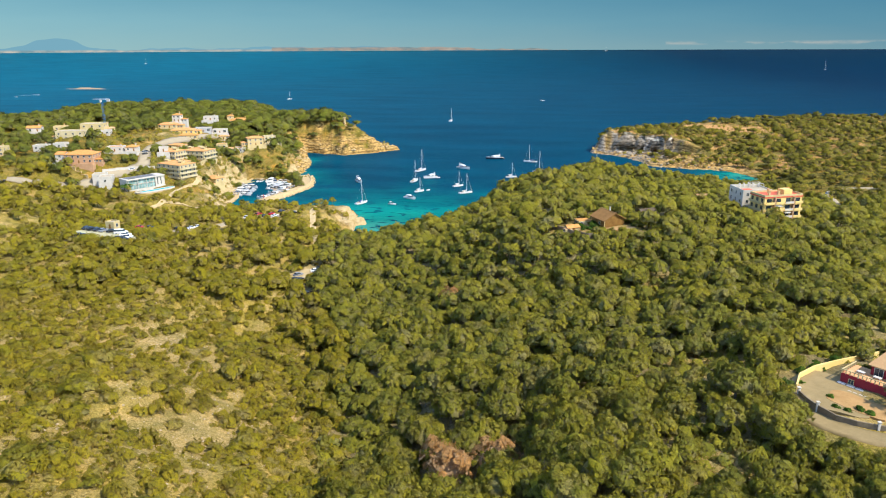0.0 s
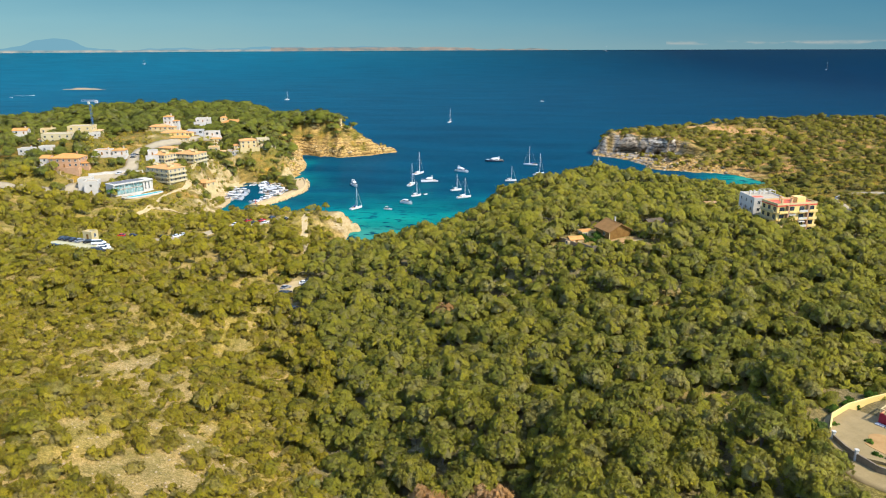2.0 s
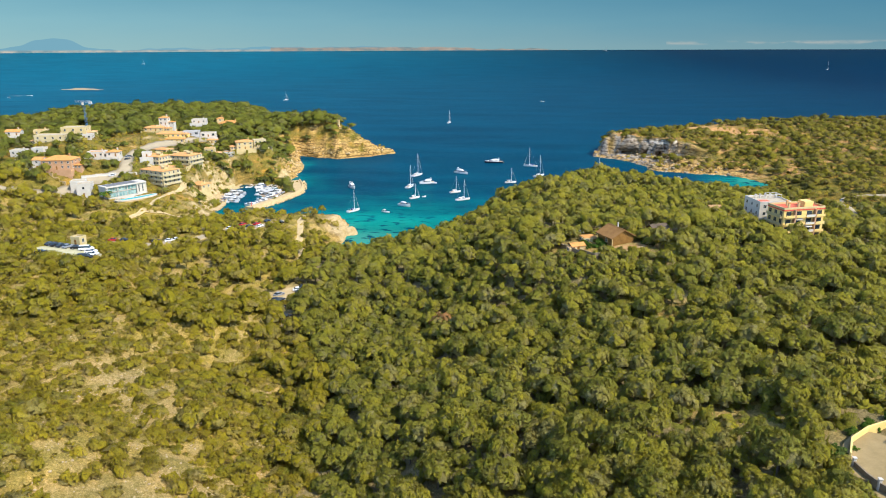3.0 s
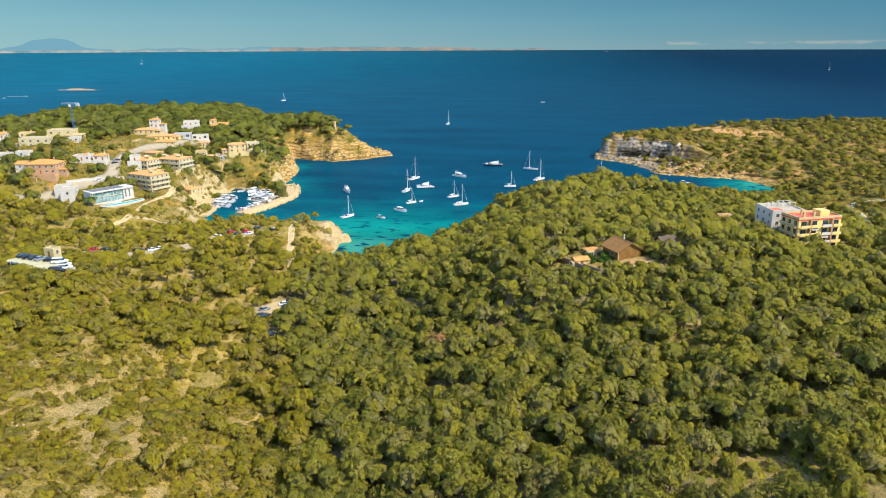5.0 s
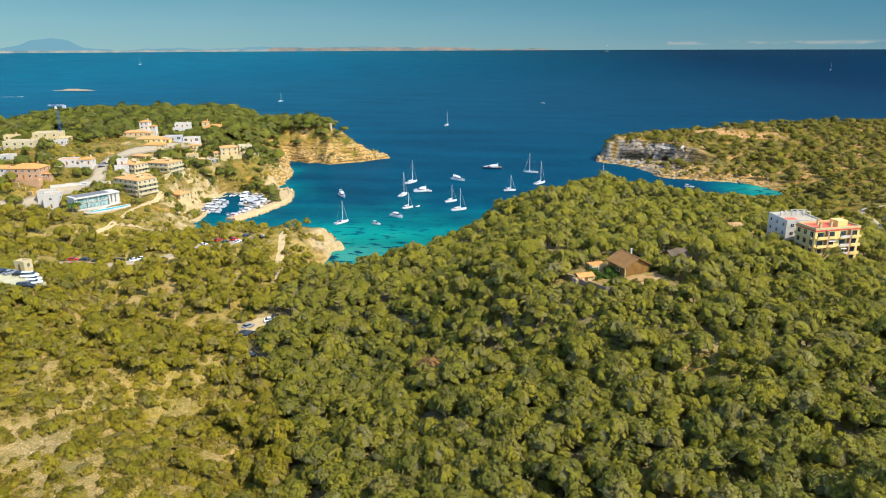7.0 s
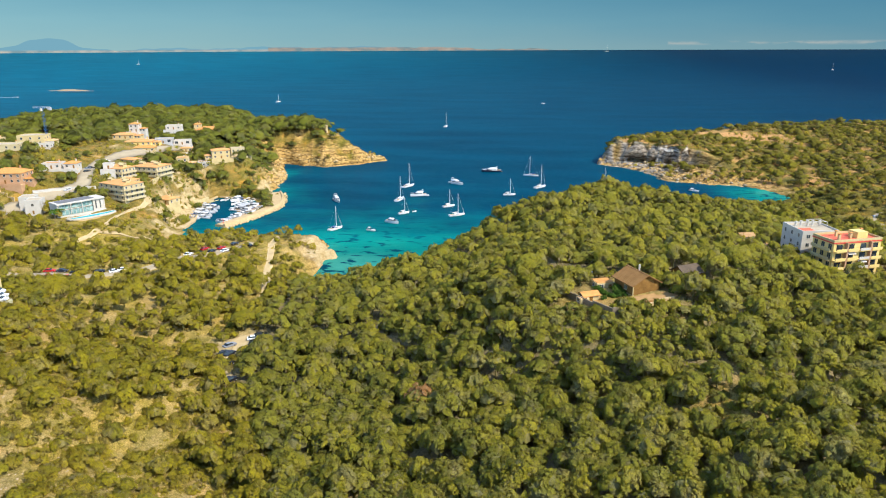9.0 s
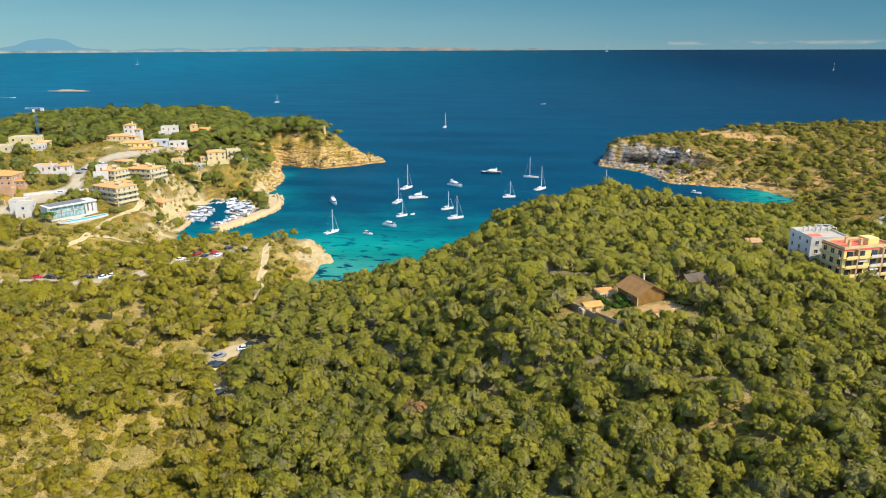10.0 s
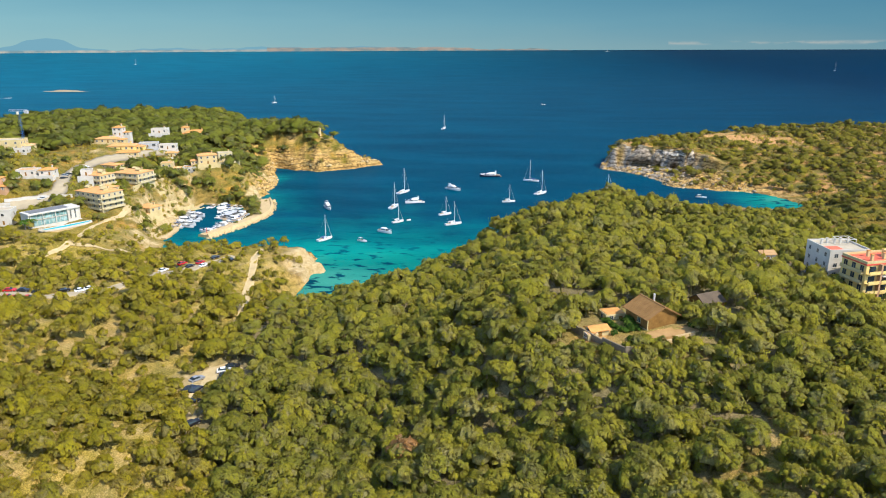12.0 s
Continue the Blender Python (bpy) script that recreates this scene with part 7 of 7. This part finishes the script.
wall_line("yard_wall", [(53.4, 128), (55.7, 132.9), (60, 136.8), (66, 140.2), (76, 145.2)], 1.2, 0.3, YELLOW, "yellow garden wall behind the yard", 41.1)
ribbon("lane", [(52.6, 119.5), (55, 115.6), (59, 112.2), (66, 109.5), (80, 106)], 4.5, YARD, "sandy lane round the red house's wall", 0.25)
for x, y in ((53.1, 126), (54.4, 120.6), (62, 114.4)):
    post = new("gate_post", Geo().box(-0.22, 0.22, -0.22, 0.22, -0.5, 1.5, 0.03).box(-0.3, 0.3, -0.3, 0.3, 1.5, 1.62).mesh("gate_post", WHITE))
    post.matrix_world = pose(x, y, 41.1)
    tagged(post, "white square post of a yard wall", "post", "gate posts")

# ---- car parks and tracks in the valley ----
patch("car_park", -87, 261.5, 5.0, 10.5, -20, DIRT, "sandy clearing used as a car park", 0.4)
patch("turning_place", -93.5, 281, 3.2, 4.5, 10, EARTH, "patch of bare orange earth above the car park", 0.15)
ribbon("track", [(-95, 299), (-99, 315), (-106, 334), (-112, 350), (-116, 364), (-121, 380), (-126, 395), (-128, 408)], 3.2, DIRT, "sandy track over the spur to the sea", 0.2)
ribbon("track", [(-87.5, 252), (-85.6, 247), (-82.3, 241), (-79, 235), (-76, 226)], 2.6, DIRT, "sandy track below the car park", 0.15)
for x, y, rot, colour in ((-89.6, 254.8, 75, "black"), (-87.6, 254.6, 75, "dark blue"), (-85.4, 248.2, 60, "black"), (-90.2, 260.6, 60, "grey"), (-84.6, 266.6, 20, "white"), (-82.8, 263.8, 20, "black"),
                          (-82.2, 261.2, 20, "dark blue"), (-83.4, 269.4, 20, "black"), (-78.6, 234.4, 60, "black")):
    car(x, y, rot, colour, "on a sandy clearing", z=None if y < 250 else height_at(-87, 261.5) + 0.4)
patch("concrete_lot", -165.5, 247.8, 15.5, 6.4, -21, PALE_CONCRETE, "pale sunlit concrete parking lot on the slope", 0.15, 32.6)
house(-168.6, 261.0, 32.4, 4.2, 3.4, 1, -10, "small cream flat-roofed hut beside a parking lot", CREAM, "flat", PAVING, 1, 1, storey=2.6, chimney=False, name="hut", category="hut")
for x, y, rot, colour, van in ((-177.4, 257.2, 65, "dark blue", False), (-174.6, 256.2, 65, "black", False), (-171.6, 255.4, 65, "dark blue", False), (-168.6, 254.6, 65, "grey", False), (-164.4, 253.6, 25, "black", False),
                               (-159.6, 252.0, 15, "white", True), (-156.0, 249.2, 15, "white", False), (-153.6, 246.2, 15, "white", False), (-153.6, 242.0, 10, "black", True), (-174.0, 246.8, 30, "black", False)):
    car(x, y, rot, colour, "on the concrete lot", van, 32.76)
ribbon("lane", [(-215, 306), (-195, 312), (-176, 315), (-160, 322), (-150, 340), (-146, 358), (-140, 378), (-134, 390)], 5.0, ASPHALT, "pale lane with parked cars among pines", 0.2)
for x, y, rot, colour in ((-190, 315.6, 15, "red"), (-185.5, 317, 15, "dark blue"), (-180.5, 318, 12, "dark blue"), (-186, 309.5, 15, "red"), (-179, 311, 15, "red"), (-173.5, 323, 30, "black"), (-165.5, 321.5, 40, "white"), (-163, 323.5, 40, "white"),
                          (-152, 346, 70, "grey"), (-149.5, 353, 70, "white"), (-147.6, 362, 70, "black"), (-145.5, 368, 70, "dark blue"), (-143.2, 373.5, 70, "red"), (-140.3, 370.5, 70, "white"), (-141.5, 385, 60, "dark blue"), (-133.5, 383, 150, "black"), (-149, 368, 70, "red")):
    car(x, y, rot, colour, "beside the lane")
car(214, 508, 30, "white", "on the southern lane"), car(190, 505, 80, "dark blue", "near the southern beach")

# woods: the middle distance and beyond, joined
NEAR_BOX = (-30, 62, 74, 146)


def not_near(x, y):
    x0, x1, y0, y1 = NEAR_BOX
    return ~((x > x0) & (x < x1) & (y > y0) & (y < y1))


for name, crowns, box, step, size, seed in (("pine_wood", CLOSE_CROWNS, (-70, 120, 150, 198), 3.9, (1.9, 3.9), 108), ("pine_wood", MID_CROWNS, (-150, 140, 198, 262), 3.8, (1.9, 3.8), 101), ("slope_wood", MID_CROWNS, (-150, -70, 150, 198), 4.8, (1.6, 3.4), 109), ("pine_wood", FAR_CROWNS, (-260, 260, 262, 500), 4.7, (1.9, 4.1), 102),
                                            ("headland_wood", DISTANT_CROWNS, (-520, 480, 500, 960), 6.3, (2.8, 6.8), 103), ("slope_wood", MID_CROWNS, (-190, -32, 60, 150), 4.6, (1.4, 3.8), 104),
                                            ("slope_wood", FAR_CROWNS, (-520, -260, 330, 500), 5.6, (2.4, 4.6), 105), ("slope_wood", FAR_CROWNS, (-260, -150, 150, 262), 5.0, (2.2, 4.0), 106),
                                            ("near_wood", CLOSE_CROWNS, (-32, 120, 60, 150), 4.4, (2.0, 3.4), 107), ("near_wood", DISTANT_CROWNS, (-30, 150, -20, 74), 5.4, (2.4, 4.2), 114), ("slope_wood", DISTANT_CROWNS, (-150, -30, -20, 74), 5.6, (1.8, 3.6), 117)):
    px, py, r1, r2 = scatter(seed, *box, step, lambda x, y: np.where((in_view(x, y) | (y < 74)) & not_near(x, y), wood(x, y), 0))
    # Crowns shrink where they would hide cabin, flats or inlet from the camera.
    size = (size[0] + (size[1] - size[0]) * r2) * np.where((px > 60) & (py > 560), 0.74, 1.0) * np.where((px > 60) & (py > 465) & (py < 560), 0.62, 1.0) * np.where((px > -240) & (px < -105) & (py > 368) & (py < 432), 0.62, 1.0) * np.where((px > 6) & (px < 46) & (py > 214) & (py < 238) | (px > 88) & (px < 132) & (py > 280) & (py < 304), 0.6, 1.0)
    low = name == "slope_wood" and box[2] < 200
    z = ground(px, py) + size * ((0.05 + 0.15 * r1) if low else (0.36 + 0.2 * r1) if crowns is DISTANT_CROWNS else (0.5 + 0.22 * r1))
    if not low and crowns is not DISTANT_CROWNS:
        z = z + 1.1 * waves(px, py, 16, 18)
    west = (px < edge(py) + 8) & (py < 420)
    north = (px < -100) & (py > 440)
    z = z + 1.5 * (north & (py > 560))
    south = (px > 60) & (py > 470)
    for pick, mat in ((west, SLOPE_PINE), (north, HEADLAND_PINE), (south, SOUTH_PINE), (~west & ~north & ~south, PINE)):
        if pick.any():
            many(name, crowns, px[pick], py[pick], z[pick], size[pick], r1[pick], r2[pick], mat, "close wood of olive green pines with rounded crowns", "wood", 0.7 if low else 0.82 if name == "headland_wood" else 1.0)

for name, crowns, box, step, size, seed, chance, cat in (("valley_wood", FAR_CROWNS, (-195, -92, 205, 410), 5.0, (1.5, 3.4), 111, 0.6, "small pines and tall shrubs over dry ground in the valley"),
                                                    ("low_wood", FAR_CROWNS, (4, 50, 208, 238), 2.8, (1.2, 2.1), 112, 0.8, "low pines below the cabin's garden wall, sized for the camera's view"),
                                                    ("shore_wood", DISTANT_CROWNS, (-262, -198, 470, 640), 4.6, (1.6, 3.6), 113, 0.55, "dark green garden trees between the houses above the cove")):
    px, py, r1, r2 = scatter(seed, *box, step, lambda x, y: np.where((coast_distance(x, y) > 8) & free(x, y, -1.0), chance * np.clip(1 - 1.2 * bare(x, y), 0, 1), 0))
    size = (size[0] + (size[1] - size[0]) * r2) * np.where((py > 368) & (py < 432), 0.7, 1.0)
    many(name, crowns, px, py, ground(px, py) + 0.3 * size, size, r1, r2, SLOPE_PINE if name == "valley_wood" else HEADLAND_PINE if name == "shore_wood" else PINE, cat, "wood")
px, py, r1, r2 = scatter(115, -262, -196, 456, 612, 2.8, lambda x, y: np.where((coast_distance(x, y) > 3) & free(x, y, -4.0), 0.6 * np.clip(1 - 1.3 * near(x, y, -217, 486, 11) - near(x, y, -200, 590, 22), 0, 1), 0))
many("shore_scrub", FAR_BUSHES, px, py, ground(px, py) - 0.1, 1.0 + 1.8 * r2 * r2, r1, r2, PINE, "garden shrubs on the slope above the quay", "scrub", 1.3)
px, py, r1, r2 = scatter(116, 62, 190, 400, 556, 4.3, lambda x, y: np.where(in_view(x, y) & (coast_distance(x, y) > 6), 0.75, 0))
many("low_wood", DISTANT_CROWNS, px, py, ground(px, py) + 0.2, 1.4 + 1.1 * r2, r1, r2, PINE, "low pines behind the southern beach, sized for the camera's view", "wood", 1.3)
px, py, r1, r2 = scatter(110, -70, 120, 74, 262, 4.4, lambda x, y: np.where(in_view(x, y) & (x > edge(y)), np.minimum(wood(x, y), 0.8), 0))
many("undergrowth", BUSHES, px, py, ground(px, py), 1.5 + 1.0 * r2, r1, r2, PINE, "dense green undergrowth between the pines", "undergrowth", 1.6)

# the nearest pines, each a tree of its own
CROWN_MESHES = [crown_mesh("crown", shape, PINE) for shape in NEAR_CROWNS]
DEAD_MESHES = [crown_mesh("crown", crown(200 + k, 60, 16, 1.2, 0.35, 4), DRY) for k in range(2)]
TRUNK_MESHES = []
for k in range(3):
    r = random.Random(300 + k)
    g = Geo().rod((0, 0, -0.5), (0.05, 0.04, 0.55), 0.075, 0.055, 7).rod((0.05, 0.04, 0.5), (0.02, 0.0, 1.2), 0.055, 0.02, 6)
    for j in range(5):
        a, rr = 6.283 * j / 5 + r.uniform(0, 0.6), r.uniform(0.4, 0.7)
        g.rod((0.05, 0.04, 0.45 + 0.08 * j), (rr * math.cos(a), rr * math.sin(a), 0.75 + 0.08 * j), 0.028, 0.01, 4)
    TRUNK_MESHES.append(g.mesh("trunk", BARK))


def pine(x, y, size, turn_deg, k, dead=False):
    z = height_at(x, y)
    top = thing("pine_tree", pose(x, y, z, 0, 0, turn_deg) @ Matrix.Scale(size, 4), "dead pine with dry rust-brown needles" if dead else "olive green pine with rounded clumpy crown", "pine tree", "pines in the valley")
    part("trunk", TRUNK_MESHES[k % 3], None, top)
    part("crown", DEAD_MESHES[k % 2] if dead else CROWN_MESHES[k % 8], None, top, at=pose(0, 0, 0.4 + 0.1 * (k % 5)))


px, py, r1, r2 = scatter(120, NEAR_BOX[0], NEAR_BOX[1], NEAR_BOX[2], NEAR_BOX[3], 4.7, lambda x, y: np.where(in_view(x, y), wood(x, y), 0))
DEAD = ((-12.5, 115.5, 5.8), (-3.2, 117.5, 4.6))
for k in range(len(px)):
    if all(math.hypot(px[k] - x, (py[k] - y) * (0.75 if py[k] < y else 1.0)) > 5.6 for x, y, _ in DEAD):
        pine(float(px[k]), float(py[k]), 2.2 + 2.9 * float(r2[k]) ** 1.5, 360 * float(r1[k]), k)
for k, (x, y, size) in enumerate(((48.2, 115.8, 4.2), (44.0, 110.0, 3.2), (52.6, 104.4, 2.7), (47.4, 104.0, 2.8), (56.6, 101.0, 2.6), (50.2, 124.0, 2.2), (43.4, 119.6, 2.6), (58.8, 102.4, 1.6), (49.6, 132.8, 1.8))):
    pine(x, y, size, 63 * k, k)
for k, (x, y, size) in enumerate(DEAD):
    pine(x, y, size, 50 * k, k, True)
pine(-22.8, 216.5, 3.4, 30, 1, True)
pine(-152.6, 232.6, 3.9, 80, 2)
pine(-147.5, 252.5, 3.4, 10, 5)


# broad old pines in the gardens of the town
GARDEN_CROWNS = [crown_mesh("crown", crown(230 + k, 22, 5, 0.8, 0.25, 4), HEADLAND_PINE) for k in range(4)]
for k, (x, y, size) in enumerate(((-330, 450, 6.5), (-318, 428, 6.0), (-345, 425, 6.0), (-303, 417, 5.0), (-290, 410, 4.5), (-306, 447, 3.6), (-352, 480, 6.0), (-312, 470, 4.4), (-271, 452, 4.0), (-256, 440, 4.6), (-249, 438, 4.2),
                                  (-226, 527, 4.6), (-225, 541, 5.0), (-218, 546, 4.6), (-238, 531, 4.2), (-246, 564, 5.6), (-256, 553, 4.6), (-254, 604, 6.2), (-263, 598, 6.0), (-240, 590, 5.6),
                                  (-232, 580, 4.4), (-222, 588, 4.0), (-270, 520, 3.6), (-268, 600, 5.5), (-246, 512, 3.4), (-218, 502, 3.2), (-291, 596, 6.0), (-320, 560, 6.5), (-338, 545, 6.8), (-318, 600, 6.6), (-300, 622, 6.4))):
    z = height_at(x, y)
    old = thing("pine_tree", pose(x, y, z, 0, 0, 77 * k) @ Matrix.Scale(size, 4), "broad dark green pine in a garden above the cove", "pine tree", "garden pines")
    part("trunk", TRUNK_MESHES[k % 3], None, old)
    part("crown", GARDEN_CROWNS[k % 4], None, old, at=pose(0, 0, 0.32))


# scrub
def scrub_chance(x, y):
    d = coast_distance(x, y)
    c = np.where(x < edge(y) + 6, 0.95, 0.04)
    c = np.where(near(x, y, 44, 144, 12) + near(x, y, 64, 158, 10) + near(x, y, 39, 196, 7) + near(x, y, 33, 103, 8) > 0.3, 0.8, c)
    c = np.where((x > 40) & (y < 170), np.maximum(c, 0.65), c) * np.clip(1 - 0.9 * bare(x, y), 0.08, 1)
    return np.where((d > 3) & in_view(x, y) & free(x, y, -1), c, 0)


px, py, r1, r2 = scatter(130, -170, 100, 60, 260, 2.2, scrub_chance)
size = 0.75 + 1.9 * r2 ** 1.5
west = px < edge(py) + 10
for pick, mat, what in ((west, SCRUB, "low yellow-green scrub on dry ground"), (~west, PINE, "green bushes in clearings of the pine wood")):
    many("scrub", BUSHES, px[pick], py[pick], ground(px[pick], py[pick]) - 0.1, size[pick], r1[pick], r2[pick], mat, what, "scrub")


def far_scrub_chance(x, y):
    d = coast_distance(x, y)
    c = 0.55 + 0.3 * waves(x, y, 45, 21)
    c = c * np.clip(1.35 - 1.2 * wood(x, y), 0.1, 1)
    rocky = 0.9 * near(x, y, -216, 480, 12) + 0.45 * near(x, y, -170, 676, 40) + 0.7 * near(x, y, 85, 698, 30) + near(x, y, -96, 405, 16)
    return np.where((d > 4) & in_view(x, y) & free(x, y, -1.5), c * np.clip(1 - rocky, 0.12, 1), 0)


px, py, r1, r2 = scatter(131, -480, 420, 260, 850, 4.7, far_scrub_chance)
size = 0.7 + 2.0 * r2 * r2
many("far_scrub", FAR_BUSHES, px, py, ground(px, py) - 0.1, size, r1, r2, SCRUB, "green bushes between houses and rocks", "scrub")
px, py, r1, r2 = scatter(132, -330, -140, 385, 480, 2.7, lambda x, y: np.where((coast_distance(x, y) > 3) & free(x, y, -1.5), np.clip(0.5 + 0.5 * waves(x, y, 18, 34), 0, 0.8), 0))
many("far_scrub", FAR_BUSHES, px, py, ground(px, py) - 0.1, 0.5 + 1.2 * r2 * r2, r1, r2, SLOPE_PINE, "low green bushes on the meadow below the town", "scrub")
# loose pale stones on the bare slope
px, py, r1, r2 = scatter(140, -120, -40, 90, 200, 0.95, lambda x, y: np.clip(bare(x, y) + 0.06, 0, 0.75))
rocks = [stone(150 + k) for k in range(5)]
STONES = speckled("pale_stones", (0.32, 0.24, 0.13), (0.46, 0.36, 0.22), 0.8, 0.95)
many("loose_stones", rocks, px, py, ground(px, py) - 0.05, 0.08 + 0.3 * r2 ** 4, r1, r2, STONES, "loose pale limestone rubble on bare slope", "stones")
px, py, r1, r2 = scatter(141, 62, 172, 612, 716, 2.2, lambda x, y: np.where((coast_distance(x, y) > -1.5) & (y < cliff_line(x) - 1), 0.6 - 0.5 * np.clip(coast_distance(x, y) / 18, 0, 1), 0))
BOULDERS = speckled("warm_boulders", (0.2, 0.15, 0.09), (0.42, 0.33, 0.2), 0.5, 0.95)
many("rubble", rocks, px, py, ground(px, py) - 0.2, 0.5 + 1.6 * r2 ** 3, r1, r2, BOULDERS, "pale limestone boulders fallen at the foot of the cliff", "boulders")
px, py, r1, r2 = scatter(142, -235, -128, 560, 735, 2.4, lambda x, y: np.where((coast_distance(x, y) > -1.5) & (coast_distance(x, y) < 7), 0.4, 0))
many("rubble", rocks, px, py, ground(px, py) - 0.2, 0.4 + 1.3 * r2 ** 3, r1, r2, SANDSTONE, "ochre sandstone boulders along the shore", "boulders")
# a palm in the red house's garden
palm = thing("palm_tree", pose(68.5, 122.0, height_at(68.5, 122.0)), "green fan of a palm beside the red house's patio", "palm tree")
part("trunk", Geo().rod((0, 0, -0.5), (0.1, 0, 2.2), 0.28, 0.2, 9).rod((0.1, 0, 2.2), (0.12, 0.05, 3.4), 0.2, 0.24, 9), BARK, palm)
FRONDS = foliage_material("palm_fronds", (0.05, 0.1, 0.015), (0.085, 0.16, 0.02), (0.13, 0.21, 0.03), (0.1, 0.1, 0.05), False)
for k in range(16):
    r = random.Random(700 + k)
    a, up = 6.2832 * k / 16 + r.uniform(-0.2, 0.2), r.uniform(0.2, 1.3)
    c, q, rows = math.cos(a), math.sin(a), []
    for j in range(6):
        u = j / 5
        l, z, w = 2.6 * u, 3.4 + up * 1.7 * u - (1.1 + up) * u * u, 0.34 * math.sin(3.0 * min(u + 0.05, 1)) + 0.02
        rows.append([(0.12 + c * l - q * w, 0.05 + q * l + c * w, z - 0.12), (0.12 + c * l, 0.05 + q * l, z), (0.12 + c * l + q * w, 0.05 + q * l - c * w, z - 0.12), (0.12 + c * l, 0.05 + q * l, z - 0.05)])
    part("frond", Geo().rows(rows), FRONDS, palm)
for x, y, size in ((-12.0, -4.6, 1.25), (-14.5, -3.4, 1.1), (-15.4, -6.0, 1.0)):
    tree = copy_thing(palm, villa.matrix_world @ pose(x, y, -0.4, 0, 0, 40 * size) @ Matrix.Scale(size, 4))
    tagged(tree, "palm beside the white villa's terrace", "palm tree", "villa palms")
